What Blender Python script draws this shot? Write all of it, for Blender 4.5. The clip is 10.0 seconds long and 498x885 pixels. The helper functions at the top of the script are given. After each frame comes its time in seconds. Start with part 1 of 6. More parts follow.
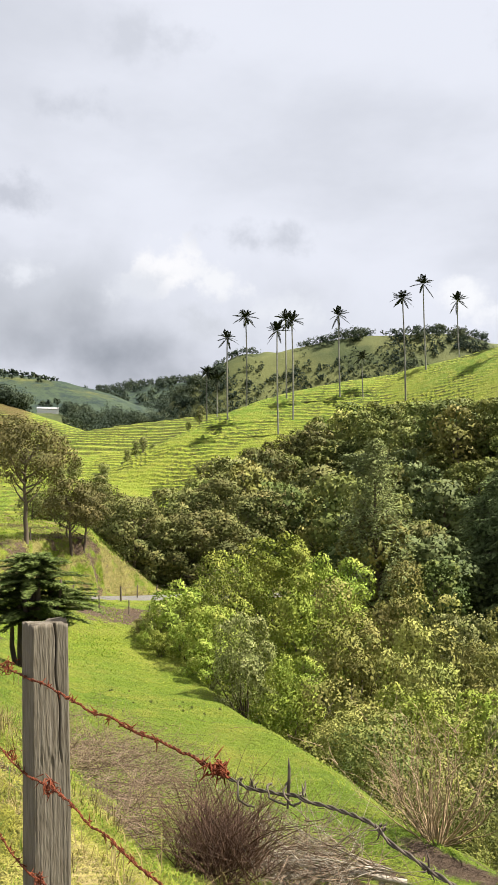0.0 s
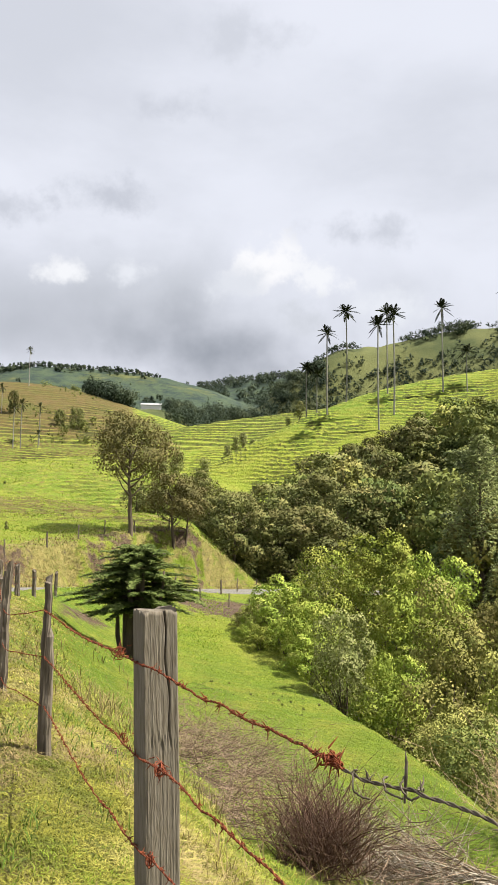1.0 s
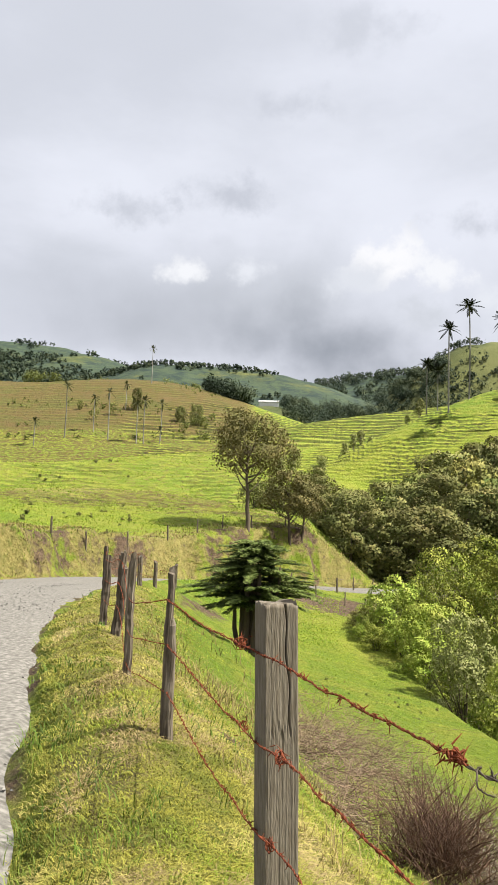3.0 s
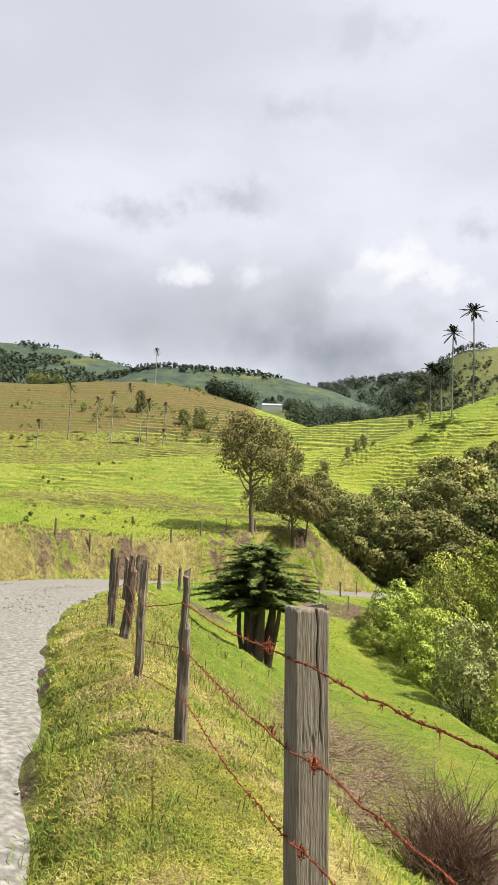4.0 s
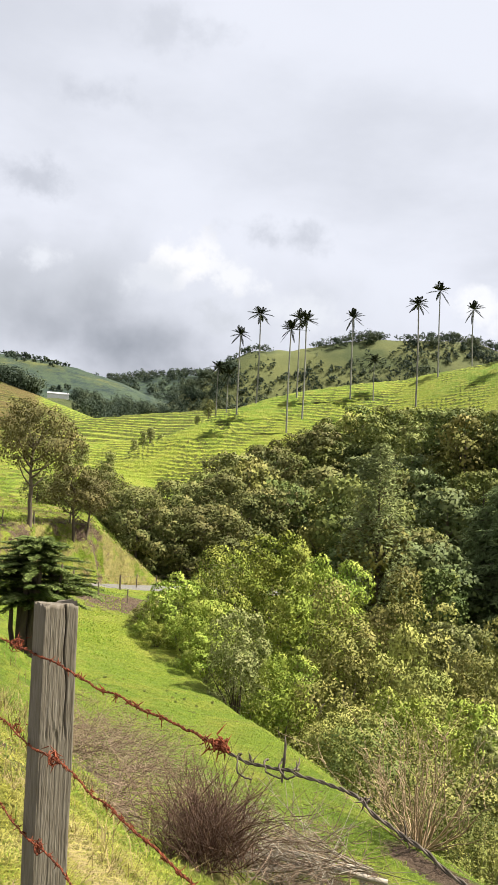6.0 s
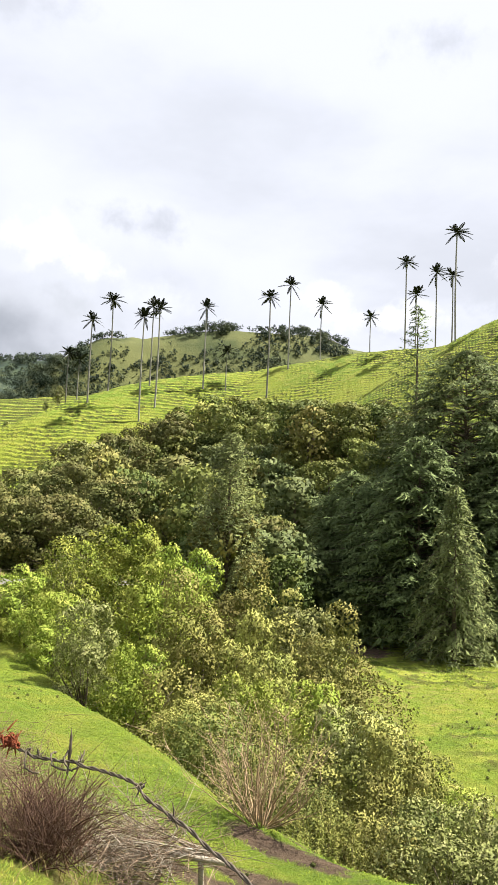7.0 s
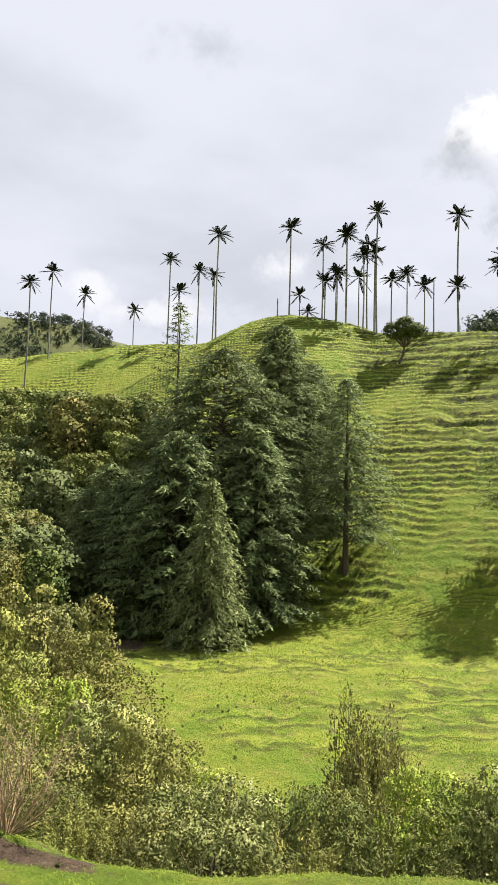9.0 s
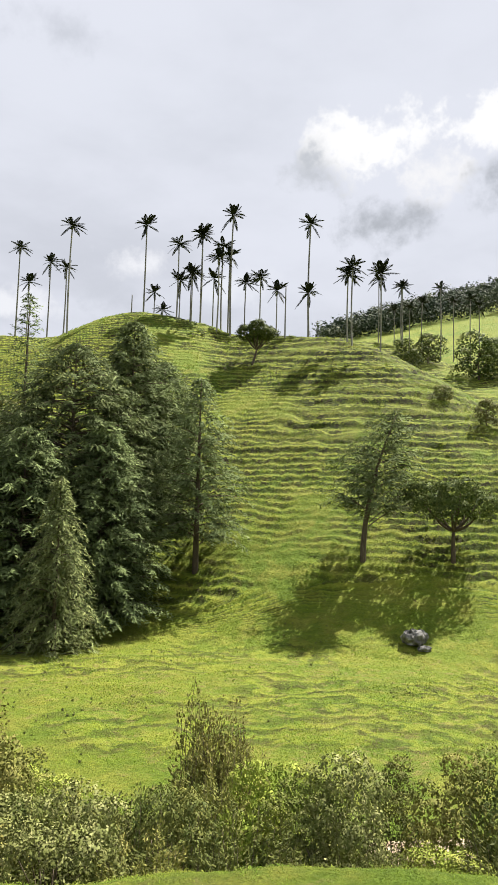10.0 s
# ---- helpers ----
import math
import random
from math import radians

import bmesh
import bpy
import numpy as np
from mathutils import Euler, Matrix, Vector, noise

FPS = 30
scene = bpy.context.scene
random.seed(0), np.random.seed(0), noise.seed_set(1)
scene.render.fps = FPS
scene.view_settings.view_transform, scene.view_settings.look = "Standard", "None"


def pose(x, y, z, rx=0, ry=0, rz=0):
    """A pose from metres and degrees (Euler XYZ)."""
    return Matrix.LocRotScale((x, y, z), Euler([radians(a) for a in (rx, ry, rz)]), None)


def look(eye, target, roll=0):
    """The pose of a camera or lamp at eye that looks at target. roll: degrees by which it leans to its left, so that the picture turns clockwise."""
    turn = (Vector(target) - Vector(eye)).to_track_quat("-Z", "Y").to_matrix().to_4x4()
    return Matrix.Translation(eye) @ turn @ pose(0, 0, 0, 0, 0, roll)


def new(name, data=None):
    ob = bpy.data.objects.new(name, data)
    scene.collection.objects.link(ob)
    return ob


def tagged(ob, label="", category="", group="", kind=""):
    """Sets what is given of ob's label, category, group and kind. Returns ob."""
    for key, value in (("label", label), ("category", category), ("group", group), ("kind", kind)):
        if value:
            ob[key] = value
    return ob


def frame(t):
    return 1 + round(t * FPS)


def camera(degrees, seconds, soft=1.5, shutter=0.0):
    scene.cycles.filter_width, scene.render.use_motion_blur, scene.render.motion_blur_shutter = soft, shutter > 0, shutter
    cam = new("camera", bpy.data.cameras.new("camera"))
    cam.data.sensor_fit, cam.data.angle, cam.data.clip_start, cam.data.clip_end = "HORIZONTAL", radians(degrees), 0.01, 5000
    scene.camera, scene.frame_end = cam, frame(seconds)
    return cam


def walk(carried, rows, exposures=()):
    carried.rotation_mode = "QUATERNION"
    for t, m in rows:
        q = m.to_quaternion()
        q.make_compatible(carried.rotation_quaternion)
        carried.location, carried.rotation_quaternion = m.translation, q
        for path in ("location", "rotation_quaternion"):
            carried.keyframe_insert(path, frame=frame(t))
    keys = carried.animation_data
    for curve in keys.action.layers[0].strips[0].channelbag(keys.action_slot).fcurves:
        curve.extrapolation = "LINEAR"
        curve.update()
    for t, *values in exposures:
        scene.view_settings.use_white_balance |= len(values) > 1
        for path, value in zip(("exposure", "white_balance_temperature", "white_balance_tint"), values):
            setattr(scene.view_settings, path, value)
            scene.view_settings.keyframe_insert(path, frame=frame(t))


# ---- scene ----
cam = camera(36.25, 10.0)
# seconds, yaw, pitch, roll, place
PATH = [
    (0.0, -0.09, 6.21, 0.46, 0.000, 0.000, -0.000),
    (0.5, 3.72, 6.04, -0.05, -0.015, 0.004, -0.007),
    (1.0, 7.32, 5.88, -0.52, -0.024, -0.001, -0.009),
    (1.5, 10.18, 5.93, -0.70, -0.027, 0.001, -0.011),
    (2.0, 12.27, 5.98, -0.96, -0.014, 0.003, -0.009),
    (2.5, 14.05, 5.89, -1.44, 0.002, -0.013, -0.005),
    (3.0, 16.02, 5.48, -1.96, -0.032, -0.044, -0.014),
    (3.2, 16.75, 5.39, -2.14, -0.065, -0.053, -0.018),
    (4.3, 15.29, 5.94, -2.64, -0.128, -0.069, -0.010),
    (4.5, 13.91, 6.14, -2.83, -0.111, -0.082, -0.005),
    (5.0, 9.83, 6.37, -3.01, -0.077, -0.090, -0.002),
    (6.3, -2.76, 5.89, -2.85, 0.001, -0.132, 0.006),
    (6.5, -4.65, 5.87, -2.70, 0.014, -0.146, 0.009),
    (7.0, -10.96, 5.65, -2.44, 0.079, -0.140, 0.013),
    (7.5, -16.21, 5.39, -2.16, 0.130, -0.160, 0.016),
    (8.0, -20.78, 5.40, -1.91, 0.155, -0.162, 0.016),
    (8.5, -24.71, 5.55, -1.84, 0.173, -0.158, 0.018),
    (9.0, -28.77, 5.78, -1.68, 0.200, -0.184, 0.013),
    (9.5, -34.02, 5.95, -1.64, 0.200, -0.184, 0.013),
    (10.0, -39.91, 6.01, -1.56, 0.200, -0.184, 0.013),
]
EXPOSURES = [(0, 1.40), (6.3, 1.46), (7.5, 1.74), (8.0, 1.60), (9.0, 1.41), (10, 1.33)]

walk(cam, [(t, pose(x, y, z, 90 + pitch, roll, yaw)) for t, yaw, pitch, roll, x, y, z in PATH], EXPOSURES)

# ---- sky and sun ----
SUN_AZ, SUN_EL = 82.0, 56.0
world = bpy.data.worlds.new("sky")
scene.world = world
world.use_nodes = True


def build_sky():
    t = world.node_tree
    t.nodes.clear()
    N, L = t.nodes.new, t.links.new
    sky = N("ShaderNodeTexSky")
    sky.sky_type = "NISHITA"
    sky.sun_disc = False
    sky.sun_elevation, sky.sun_rotation = radians(SUN_EL), radians(SUN_AZ)
    sky.altitude = 2000
    geo = N("ShaderNodeTexCoord")
    sep = N("ShaderNodeSeparateXYZ")
    L(geo.outputs["Generated"], sep.inputs[0])

    def math_(op, a, b=None, c=None, clamp=False):
        n = N("ShaderNodeMath")
        n.operation, n.use_clamp = op, clamp
        for i, v in enumerate((a, b, c)):
            if v is None:
                continue
            if isinstance(v, (int, float)):
                n.inputs[i].default_value = v
            else:
                L(v, n.inputs[i])
        return n.outputs[0]

    # cloud deck: coordinates stretched along the horizon
    up = math_("MAXIMUM", sep.outputs[2], 0.0)
    flat = N("ShaderNodeCombineXYZ")
    den = math_("ADD", up, 0.18)
    L(math_("DIVIDE", sep.outputs[0], den), flat.inputs[0])
    L(math_("DIVIDE", sep.outputs[1], den), flat.inputs[1])
    L(math_("MULTIPLY", up, 2.0), flat.inputs[2])

    def noise_(vec, scale, detail, rough, w):
        n = N("ShaderNodeTexNoise")
        n.noise_dimensions = "4D"
        n.inputs["W"].default_value = w
        n.inputs["Scale"].default_value, n.inputs["Detail"].default_value, n.inputs["Roughness"].default_value = scale, detail, rough
        L(vec, n.inputs["Vector"])
        return n.outputs["Fac"]

    def curve(v, a, b):
        m = N("ShaderNodeMapRange")
        m.interpolation_type = "SMOOTHSTEP"
        L(v, m.inputs[0])
        m.inputs[1].default_value, m.inputs[2].default_value = a, b
        return m.outputs[0]

    soft = noise_(flat.outputs[0], 1.1, 6, 0.55, 2.3)
    puff = noise_(geo.outputs["Generated"], 24.0, 8, 0.6, 4.1)
    roll = noise_(geo.outputs["Generated"], 9.0, 6, 0.5, 1.7)

    def mass(az, el, wide, tall, lo, hi):
        """A cloud bank about a direction of the sky, with a ragged edge."""
        a, e = radians(az), radians(el)
        d = (math.sin(a) * math.cos(e), math.cos(a) * math.cos(e), math.sin(e))
        s = N("ShaderNodeVectorMath")
        s.operation = "SUBTRACT"
        L(geo.outputs["Generated"], s.inputs[0])
        s.inputs[1].default_value = d
        m = N("ShaderNodeVectorMath")
        m.operation = "MULTIPLY"
        L(s.outputs[0], m.inputs[0])
        m.inputs[1].default_value = (1 / radians(wide), 1 / radians(wide), 1 / radians(tall))
        n = N("ShaderNodeVectorMath")
        n.operation = "LENGTH"
        L(m.outputs[0], n.inputs[0])
        v = math_("SUBTRACT", 1.0, n.outputs["Value"])
        big = wide > 5.5
        v = math_("ADD", v, math_("MULTIPLY", math_("SUBTRACT", roll if big else puff, 0.5), 1.8 if big else 3.2))
        return curve(v, lo, hi)

    def mix(fac, a, b):
        n = N("ShaderNodeMix")
        n.data_type = "RGBA"
        L(fac, n.inputs[0])
        for v, i in ((a, 6), (b, 7)):
            if isinstance(v, tuple):
                n.inputs[i].default_value = (*v, 1)
            else:
                L(v, n.inputs[i])
        return n.outputs[2]

    bg = N("ShaderNodeVectorMath")
    bg.operation = "SCALE"
    bg.inputs["Scale"].default_value = 0.10
    L(sky.outputs[0], bg.inputs[0])
    deck = mix(curve(soft, 0.36, 0.62), (0.50, 0.52, 0.58), (0.62, 0.64, 0.71))
    col = mix(curve(noise_(flat.outputs[0], 0.5, 3, 0.5, 7.7), 0.05, 0.25), bg.outputs[0], deck)
    for az, el, wide, tall, lo, hi, c in CLOUDS:
        col = mix(mass(az, el, wide, tall, lo, hi), col, c)
    back = N("ShaderNodeBackground")
    L(col, back.inputs[0])
    back.inputs[1].default_value = 0.50
    out = N("ShaderNodeOutputWorld")
    L(back.outputs[0], out.inputs[0])


# direction, reach across and up in degrees, softness of the edge, radiance
CLOUDS = [
    (-14, 15.0, 22, 6, -0.3, 1.4, (0.41, 0.43, 0.475)),
    (-10, 12.5, 13, 4.0, 0.0, 1.2, (0.23, 0.25, 0.29)),
    (-25, 13.5, 9, 4.0, -0.3, 1.5, (0.38, 0.40, 0.445)),
    (-5.5, 18.8, 4.2, 2.2, 0.1, 0.9, (0.74, 0.74, 0.76)),
    (-2.5, 18.2, 3.0, 2.2, 0.1, 0.9, (0.70, 0.71, 0.74)),
    (-8.5, 17.5, 3.0, 1.6, 0.0, 1.1, (0.58, 0.60, 0.65)),
    (-21.5, 18.0, 2.2, 1.3, 0.1, 1.0, (0.70, 0.71, 0.74)),
    (-16.5, 18.3, 2.6, 1.2, 0.0, 1.1, (0.62, 0.64, 0.69)),
    (-3.5, 15.2, 3.5, 2.0, 0.0, 1.2, (0.50, 0.52, 0.57)),
    (2.5, 15.8, 4.0, 1.6, 0.0, 1.2, (0.62, 0.64, 0.69)),
    (16.5, 16.2, 4.0, 1.6, 0.1, 1.0, (0.72, 0.73, 0.76)),
    (21, 15.0, 5.0, 1.6, 0.1, 1.0, (0.70, 0.71, 0.75)),
    (2, 21.0, 5.0, 1.6, 0.0, 1.3, (0.47, 0.49, 0.55)),
    (28.5, 16.8, 3.0, 2.2, 0.1, 1.0, (0.50, 0.52, 0.58)),
    (30.5, 18.6, 3.0, 1.5, 0.1, 1.0, (0.70, 0.71, 0.75)),
    (38, 17.6, 4.0, 1.8, 0.0, 1.2, (0.66, 0.68, 0.73)),
    (-18.5, 23.5, 4.5, 1.6, 0.0, 1.2, (0.45, 0.47, 0.53)),
    (-13.5, 29.5, 3.5, 1.2, 0.0, 1.2, (0.48, 0.50, 0.56)),
    (-26.5, 22.0, 4.0, 1.6, 0.0, 1.2, (0.47, 0.49, 0.55)),
    (24, 33, 4.0, 1.6, 0.0, 1.3, (0.50, 0.52, 0.58)),
    (-8, 34, 5.0, 1.6, 0.0, 1.3, (0.50, 0.52, 0.58)),
    (46.5, 26.8, 3.6, 2.6, 0.15, 0.7, (0.80, 0.80, 0.81)),
    (50, 27.4, 3.4, 2.8, 0.15, 0.7, (0.82, 0.82, 0.83)),
    (57.5, 27.8, 4.5, 2.6, 0.15, 0.7, (0.82, 0.82, 0.83)),
    (54, 25.5, 4.5, 2.4, 0.15, 0.9, (0.74, 0.74, 0.76)),
    (44.5, 25.4, 3.0, 2.2, 0.0, 1.1, (0.46, 0.48, 0.52)),
    (49.5, 21.8, 4.2, 1.8, 0.0, 1.1, (0.37, 0.39, 0.43)),
    (58.5, 24.5, 3.2, 2.2, 0.0, 1.1, (0.36, 0.38, 0.42)),
]
build_sky()
sun = new("sun", bpy.data.lights.new("sun", "SUN"))
sun.data.energy, sun.data.angle, sun.data.color = 5.0, radians(0.6), (1.0, 0.945, 0.83)
_a, _e = radians(SUN_AZ), radians(SUN_EL)
sun.matrix_world = look((100 * math.sin(_a) * math.cos(_e), 100 * math.cos(_a) * math.cos(_e), 100 * math.sin(_e)), (0, 0, 0))

# ---- materials ----
TONE = 0.93


def material(name, colours, scale=3.0, rough=0.8, bump=0.0, bump_scale=40.0, spread=0.0, island=0.0, glow=0.0, metal=0.0, stretch=(1, 1, 1), sheen=0.12, detail=6):
    """colours: two or three tones mixed by noise; spread: tone change from thing to thing, island: from piece to piece; glow: share of light let through."""
    colours = [tuple(TONE * q for q in c) for c in colours]
    m = bpy.data.materials.new(name)
    m.use_nodes = True
    t = m.node_tree
    t.nodes.clear()
    N, L = t.nodes.new, t.links.new
    tc = N("ShaderNodeTexCoord")
    mp = N("ShaderNodeMapping")
    mp.inputs["Scale"].default_value = stretch
    L(tc.outputs["Object"], mp.inputs[0])
    n1 = N("ShaderNodeTexNoise")
    n1.inputs["Scale"].default_value, n1.inputs["Detail"].default_value = scale, detail
    L(mp.outputs[0], n1.inputs["Vector"])
    ramp = N("ShaderNodeValToRGB")
    e = ramp.color_ramp.elements
    e[0].position, e[1].position = 0.3, 0.7
    e[0].color, e[1].color = (*colours[0], 1), (*colours[-1], 1)
    if len(colours) == 3:
        k = e.new(0.5)
        k.color = (*colours[1], 1)
    L(n1.outputs["Fac"], ramp.inputs[0])
    col = ramp.outputs[0]
    if spread or island:
        oi, ge = N("ShaderNodeObjectInfo"), N("ShaderNodeNewGeometry")
        hs = N("ShaderNodeHueSaturation")

        def rng(sock, lo, hi):
            r = N("ShaderNodeMapRange")
            L(sock, r.inputs[0])
            r.inputs[3].default_value, r.inputs[4].default_value = lo, hi
            return r.outputs[0]
        L(rng(oi.outputs["Random"], 0.5 - spread * 0.022, 0.5 + spread * 0.010), hs.inputs["Hue"])
        mul = N("ShaderNodeMath")
        mul.operation = "MULTIPLY"
        L(rng(oi.outputs["Random"], 1 - spread * 0.5, 1 + spread * 0.5), mul.inputs[0])
        L(rng(ge.outputs["Random Per Island"], 1 - island, 1 + island), mul.inputs[1])
        L(mul.outputs[0], hs.inputs["Value"])
        L(col, hs.inputs["Color"])
        col = hs.outputs[0]
    p = N("ShaderNodeBsdfPrincipled")
    L(col, p.inputs["Base Color"])
    p.inputs["Roughness"].default_value, p.inputs["Metallic"].default_value = rough, metal
    p.inputs["Specular IOR Level"].default_value = sheen
    if bump:
        n2, b = N("ShaderNodeTexNoise"), N("ShaderNodeBump")
        n2.inputs["Scale"].default_value, n2.inputs["Detail"].default_value = bump_scale, 5
        L(mp.outputs[0], n2.inputs["Vector"])
        L(n2.outputs["Fac"], b.inputs["Height"])
        b.inputs["Strength"].default_value, b.inputs["Distance"].default_value = bump, 0.02
        L(b.outputs[0], p.inputs["Normal"])
    out = N("ShaderNodeOutputMaterial")
    if glow:
        tr, mx = N("ShaderNodeBsdfTranslucent"), N("ShaderNodeMixShader")
        L(col, tr.inputs[0])
        mx.inputs[0].default_value = glow
        L(p.outputs[0], mx.inputs[1])
        L(tr.outputs[0], mx.inputs[2])
        L(mx.outputs[0], out.inputs[0])
    else:
        L(p.outputs[0], out.inputs[0])
    return m


M = {
    "leaf_bright": material("leaf_bright", [(0.10, 0.16, 0.024), (0.22, 0.275, 0.044), (0.36, 0.375, 0.09)], 3.5, 0.55, spread=0.6, island=0.16, glow=0.12, sheen=0.04),
    "leaf_olive": material("leaf_olive", [(0.11, 0.13, 0.035), (0.21, 0.215, 0.058), (0.33, 0.30, 0.10)], 3.5, 0.55, spread=0.7, island=0.16, glow=0.12, sheen=0.04),
    "leaf_dark": material("leaf_dark", [(0.06, 0.085, 0.025), (0.125, 0.145, 0.04), (0.205, 0.21, 0.06)], 3.5, 0.55, spread=0.7, island=0.15, glow=0.14, sheen=0.04),
    "leaf_deep": material("leaf_deep", [(0.035, 0.056, 0.017), (0.078, 0.105, 0.030), (0.16, 0.175, 0.052)], 3.5, 0.55, spread=0.5, island=0.16, glow=0.14, sheen=0.04),
    "leaf_cool": material("leaf_cool", [(0.055, 0.082, 0.030), (0.105, 0.132, 0.050), (0.175, 0.20, 0.085)], 3.5, 0.55, spread=0.5, island=0.16, glow=0.14, sheen=0.04),
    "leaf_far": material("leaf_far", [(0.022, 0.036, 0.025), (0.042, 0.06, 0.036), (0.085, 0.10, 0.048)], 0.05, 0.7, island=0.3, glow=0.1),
    "leaf_pale": material("leaf_pale", [(0.10, 0.12, 0.036), (0.185, 0.20, 0.066), (0.33, 0.325, 0.15)], 16.0, 0.55, spread=0.3, island=0.22, glow=0.12, sheen=0.04),
    "leaf_tree": material("leaf_tree", [(0.06, 0.078, 0.026), (0.125, 0.135, 0.045), (0.19, 0.17, 0.062)], 3.5, 0.55, spread=0.5, island=0.16, glow=0.14, sheen=0.04),
    "leaf_brown": material("leaf_brown", [(0.06, 0.062, 0.024), (0.115, 0.105, 0.04), (0.18, 0.145, 0.06)], 3.5, 0.55, spread=0.4, island=0.2, glow=0.14, sheen=0.04),
    "needle_dark": material("needle_dark", [(0.10, 0.135, 0.055), (0.19, 0.235, 0.092)], 0.5, 0.7, spread=0.4, island=0.36, glow=0.2, sheen=0.04),
    "needle_fresh": material("needle_fresh", [(0.14, 0.175, 0.062), (0.27, 0.305, 0.12)], 0.6, 0.65, spread=0.3, island=0.35, glow=0.25, sheen=0.04),
    "needle_fir": material("needle_fir", [(0.055, 0.085, 0.022), (0.18, 0.22, 0.065)], 2.5, 0.6, island=0.4, glow=0.2, sheen=0.04),
    # near-black: the crest palms' backlit silhouette is put into this colour
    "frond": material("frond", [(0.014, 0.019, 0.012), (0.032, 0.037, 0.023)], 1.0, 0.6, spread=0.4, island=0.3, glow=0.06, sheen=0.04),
    "frond_olive": material("frond_olive", [(0.05, 0.06, 0.03), (0.11, 0.115, 0.06)], 1.0, 0.6, spread=0.4, island=0.3, glow=0.2, sheen=0.04),
    "palm_trunk": material("palm_trunk", [(0.15, 0.14, 0.13), (0.24, 0.23, 0.21), (0.10, 0.095, 0.09)], 0.5, 0.85, spread=0.5),
    "bark": material("bark", [(0.07, 0.055, 0.04), (0.14, 0.11, 0.08)], 6.0, 0.9, bump=0.5, stretch=(1, 1, 0.25), spread=0.3),
    "bark_pale": material("bark_pale", [(0.16, 0.13, 0.10), (0.30, 0.26, 0.21)], 6.0, 0.9, bump=0.4, stretch=(1, 1, 0.3)),
    "twig": material("twig", [(0.12, 0.08, 0.055), (0.27, 0.20, 0.14)], 9.0, 0.9, island=0.4),
    "twig_tan": material("twig_tan", [(0.12, 0.082, 0.054), (0.28, 0.205, 0.145)], 9.0, 0.9, island=0.35),
    "twig_red": material("twig_red", [(0.062, 0.036, 0.027), (0.155, 0.092, 0.064)], 9.0, 0.9, island=0.4),
    "twig_grey": material("twig_grey", [(0.19, 0.16, 0.125), (0.36, 0.32, 0.26)], 9.0, 0.9, island=0.3),
    "post_wood": material("post_wood", [(0.12, 0.098, 0.073), (0.155, 0.132, 0.103), (0.195, 0.170, 0.137)], 95.0, 0.9, bump=0.3, bump_scale=190, stretch=(1, 1, 0.13), detail=14),
    "post_dark": material("post_dark", [(0.05, 0.040, 0.03), (0.12, 0.098, 0.076), (0.23, 0.195, 0.155)], 26.0, 0.9, bump=0.7, bump_scale=50, stretch=(1, 1, 0.12), spread=0.3),
    "rust": material("rust", [(0.055, 0.018, 0.012), (0.17, 0.045, 0.022), (0.26, 0.075, 0.035)], 70.0, 0.9, bump=0.4, bump_scale=400),
    "steel": material("steel", [(0.05, 0.038, 0.03), (0.16, 0.13, 0.105)], 60.0, 0.65, metal=0.2),
    "rock": material("rock", [(0.05, 0.048, 0.045), (0.16, 0.155, 0.15), (0.36, 0.35, 0.34)], 1.4, 0.9, bump=0.9, bump_scale=5),
    "gravel": material("gravel", [(0.085, 0.080, 0.072), (0.145, 0.137, 0.125), (0.23, 0.218, 0.20)], 16.0, 0.95, bump=0.3, bump_scale=90, detail=10),
    "pebble": material("pebble", [(0.09, 0.085, 0.08), (0.24, 0.23, 0.215)], 30.0, 0.9, island=0.4),
    "twig_warm": material("twig_warm", [(0.22, 0.15, 0.085), (0.42, 0.315, 0.20)], 9.0, 0.9, island=0.3),
    "blade": material("blade", [(0.11, 0.13, 0.020), (0.26, 0.25, 0.045), (0.40, 0.34, 0.125)], 1.6, 0.6, island=0.5, glow=0.3),
    "blade_green": material("blade_green", [(0.13, 0.22, 0.02), (0.21, 0.29, 0.03), (0.31, 0.34, 0.05)], 0.7, 0.6, island=0.25, glow=0.3),
    "blade_shaded": material("blade_shaded", [(0.05, 0.10, 0.014), (0.10, 0.16, 0.022), (0.20, 0.24, 0.04)], 1.5, 0.6, island=0.4, glow=0.25),
    "blade_straw": material("blade_straw", [(0.15, 0.12, 0.045), (0.28, 0.215, 0.10), (0.44, 0.35, 0.18)], 0.6, 0.7, island=0.4, glow=0.2),
    "blade_dry": material("blade_dry", [(0.11, 0.10, 0.035), (0.21, 0.17, 0.068), (0.34, 0.265, 0.115)], 0.6, 0.7, island=0.4, glow=0.2),
    "sand": material("sand", [(0.24, 0.18, 0.12), (0.40, 0.32, 0.23)], 1.5, 0.95, bump=0.5, bump_scale=20),
    "wall_white": material("wall_white", [(0.7, 0.69, 0.66), (0.8, 0.79, 0.77)], 1.0, 0.8),
    "roof_grey": material("roof_grey", [(0.25, 0.25, 0.26), (0.4, 0.4, 0.41)], 1.0, 0.6),
}


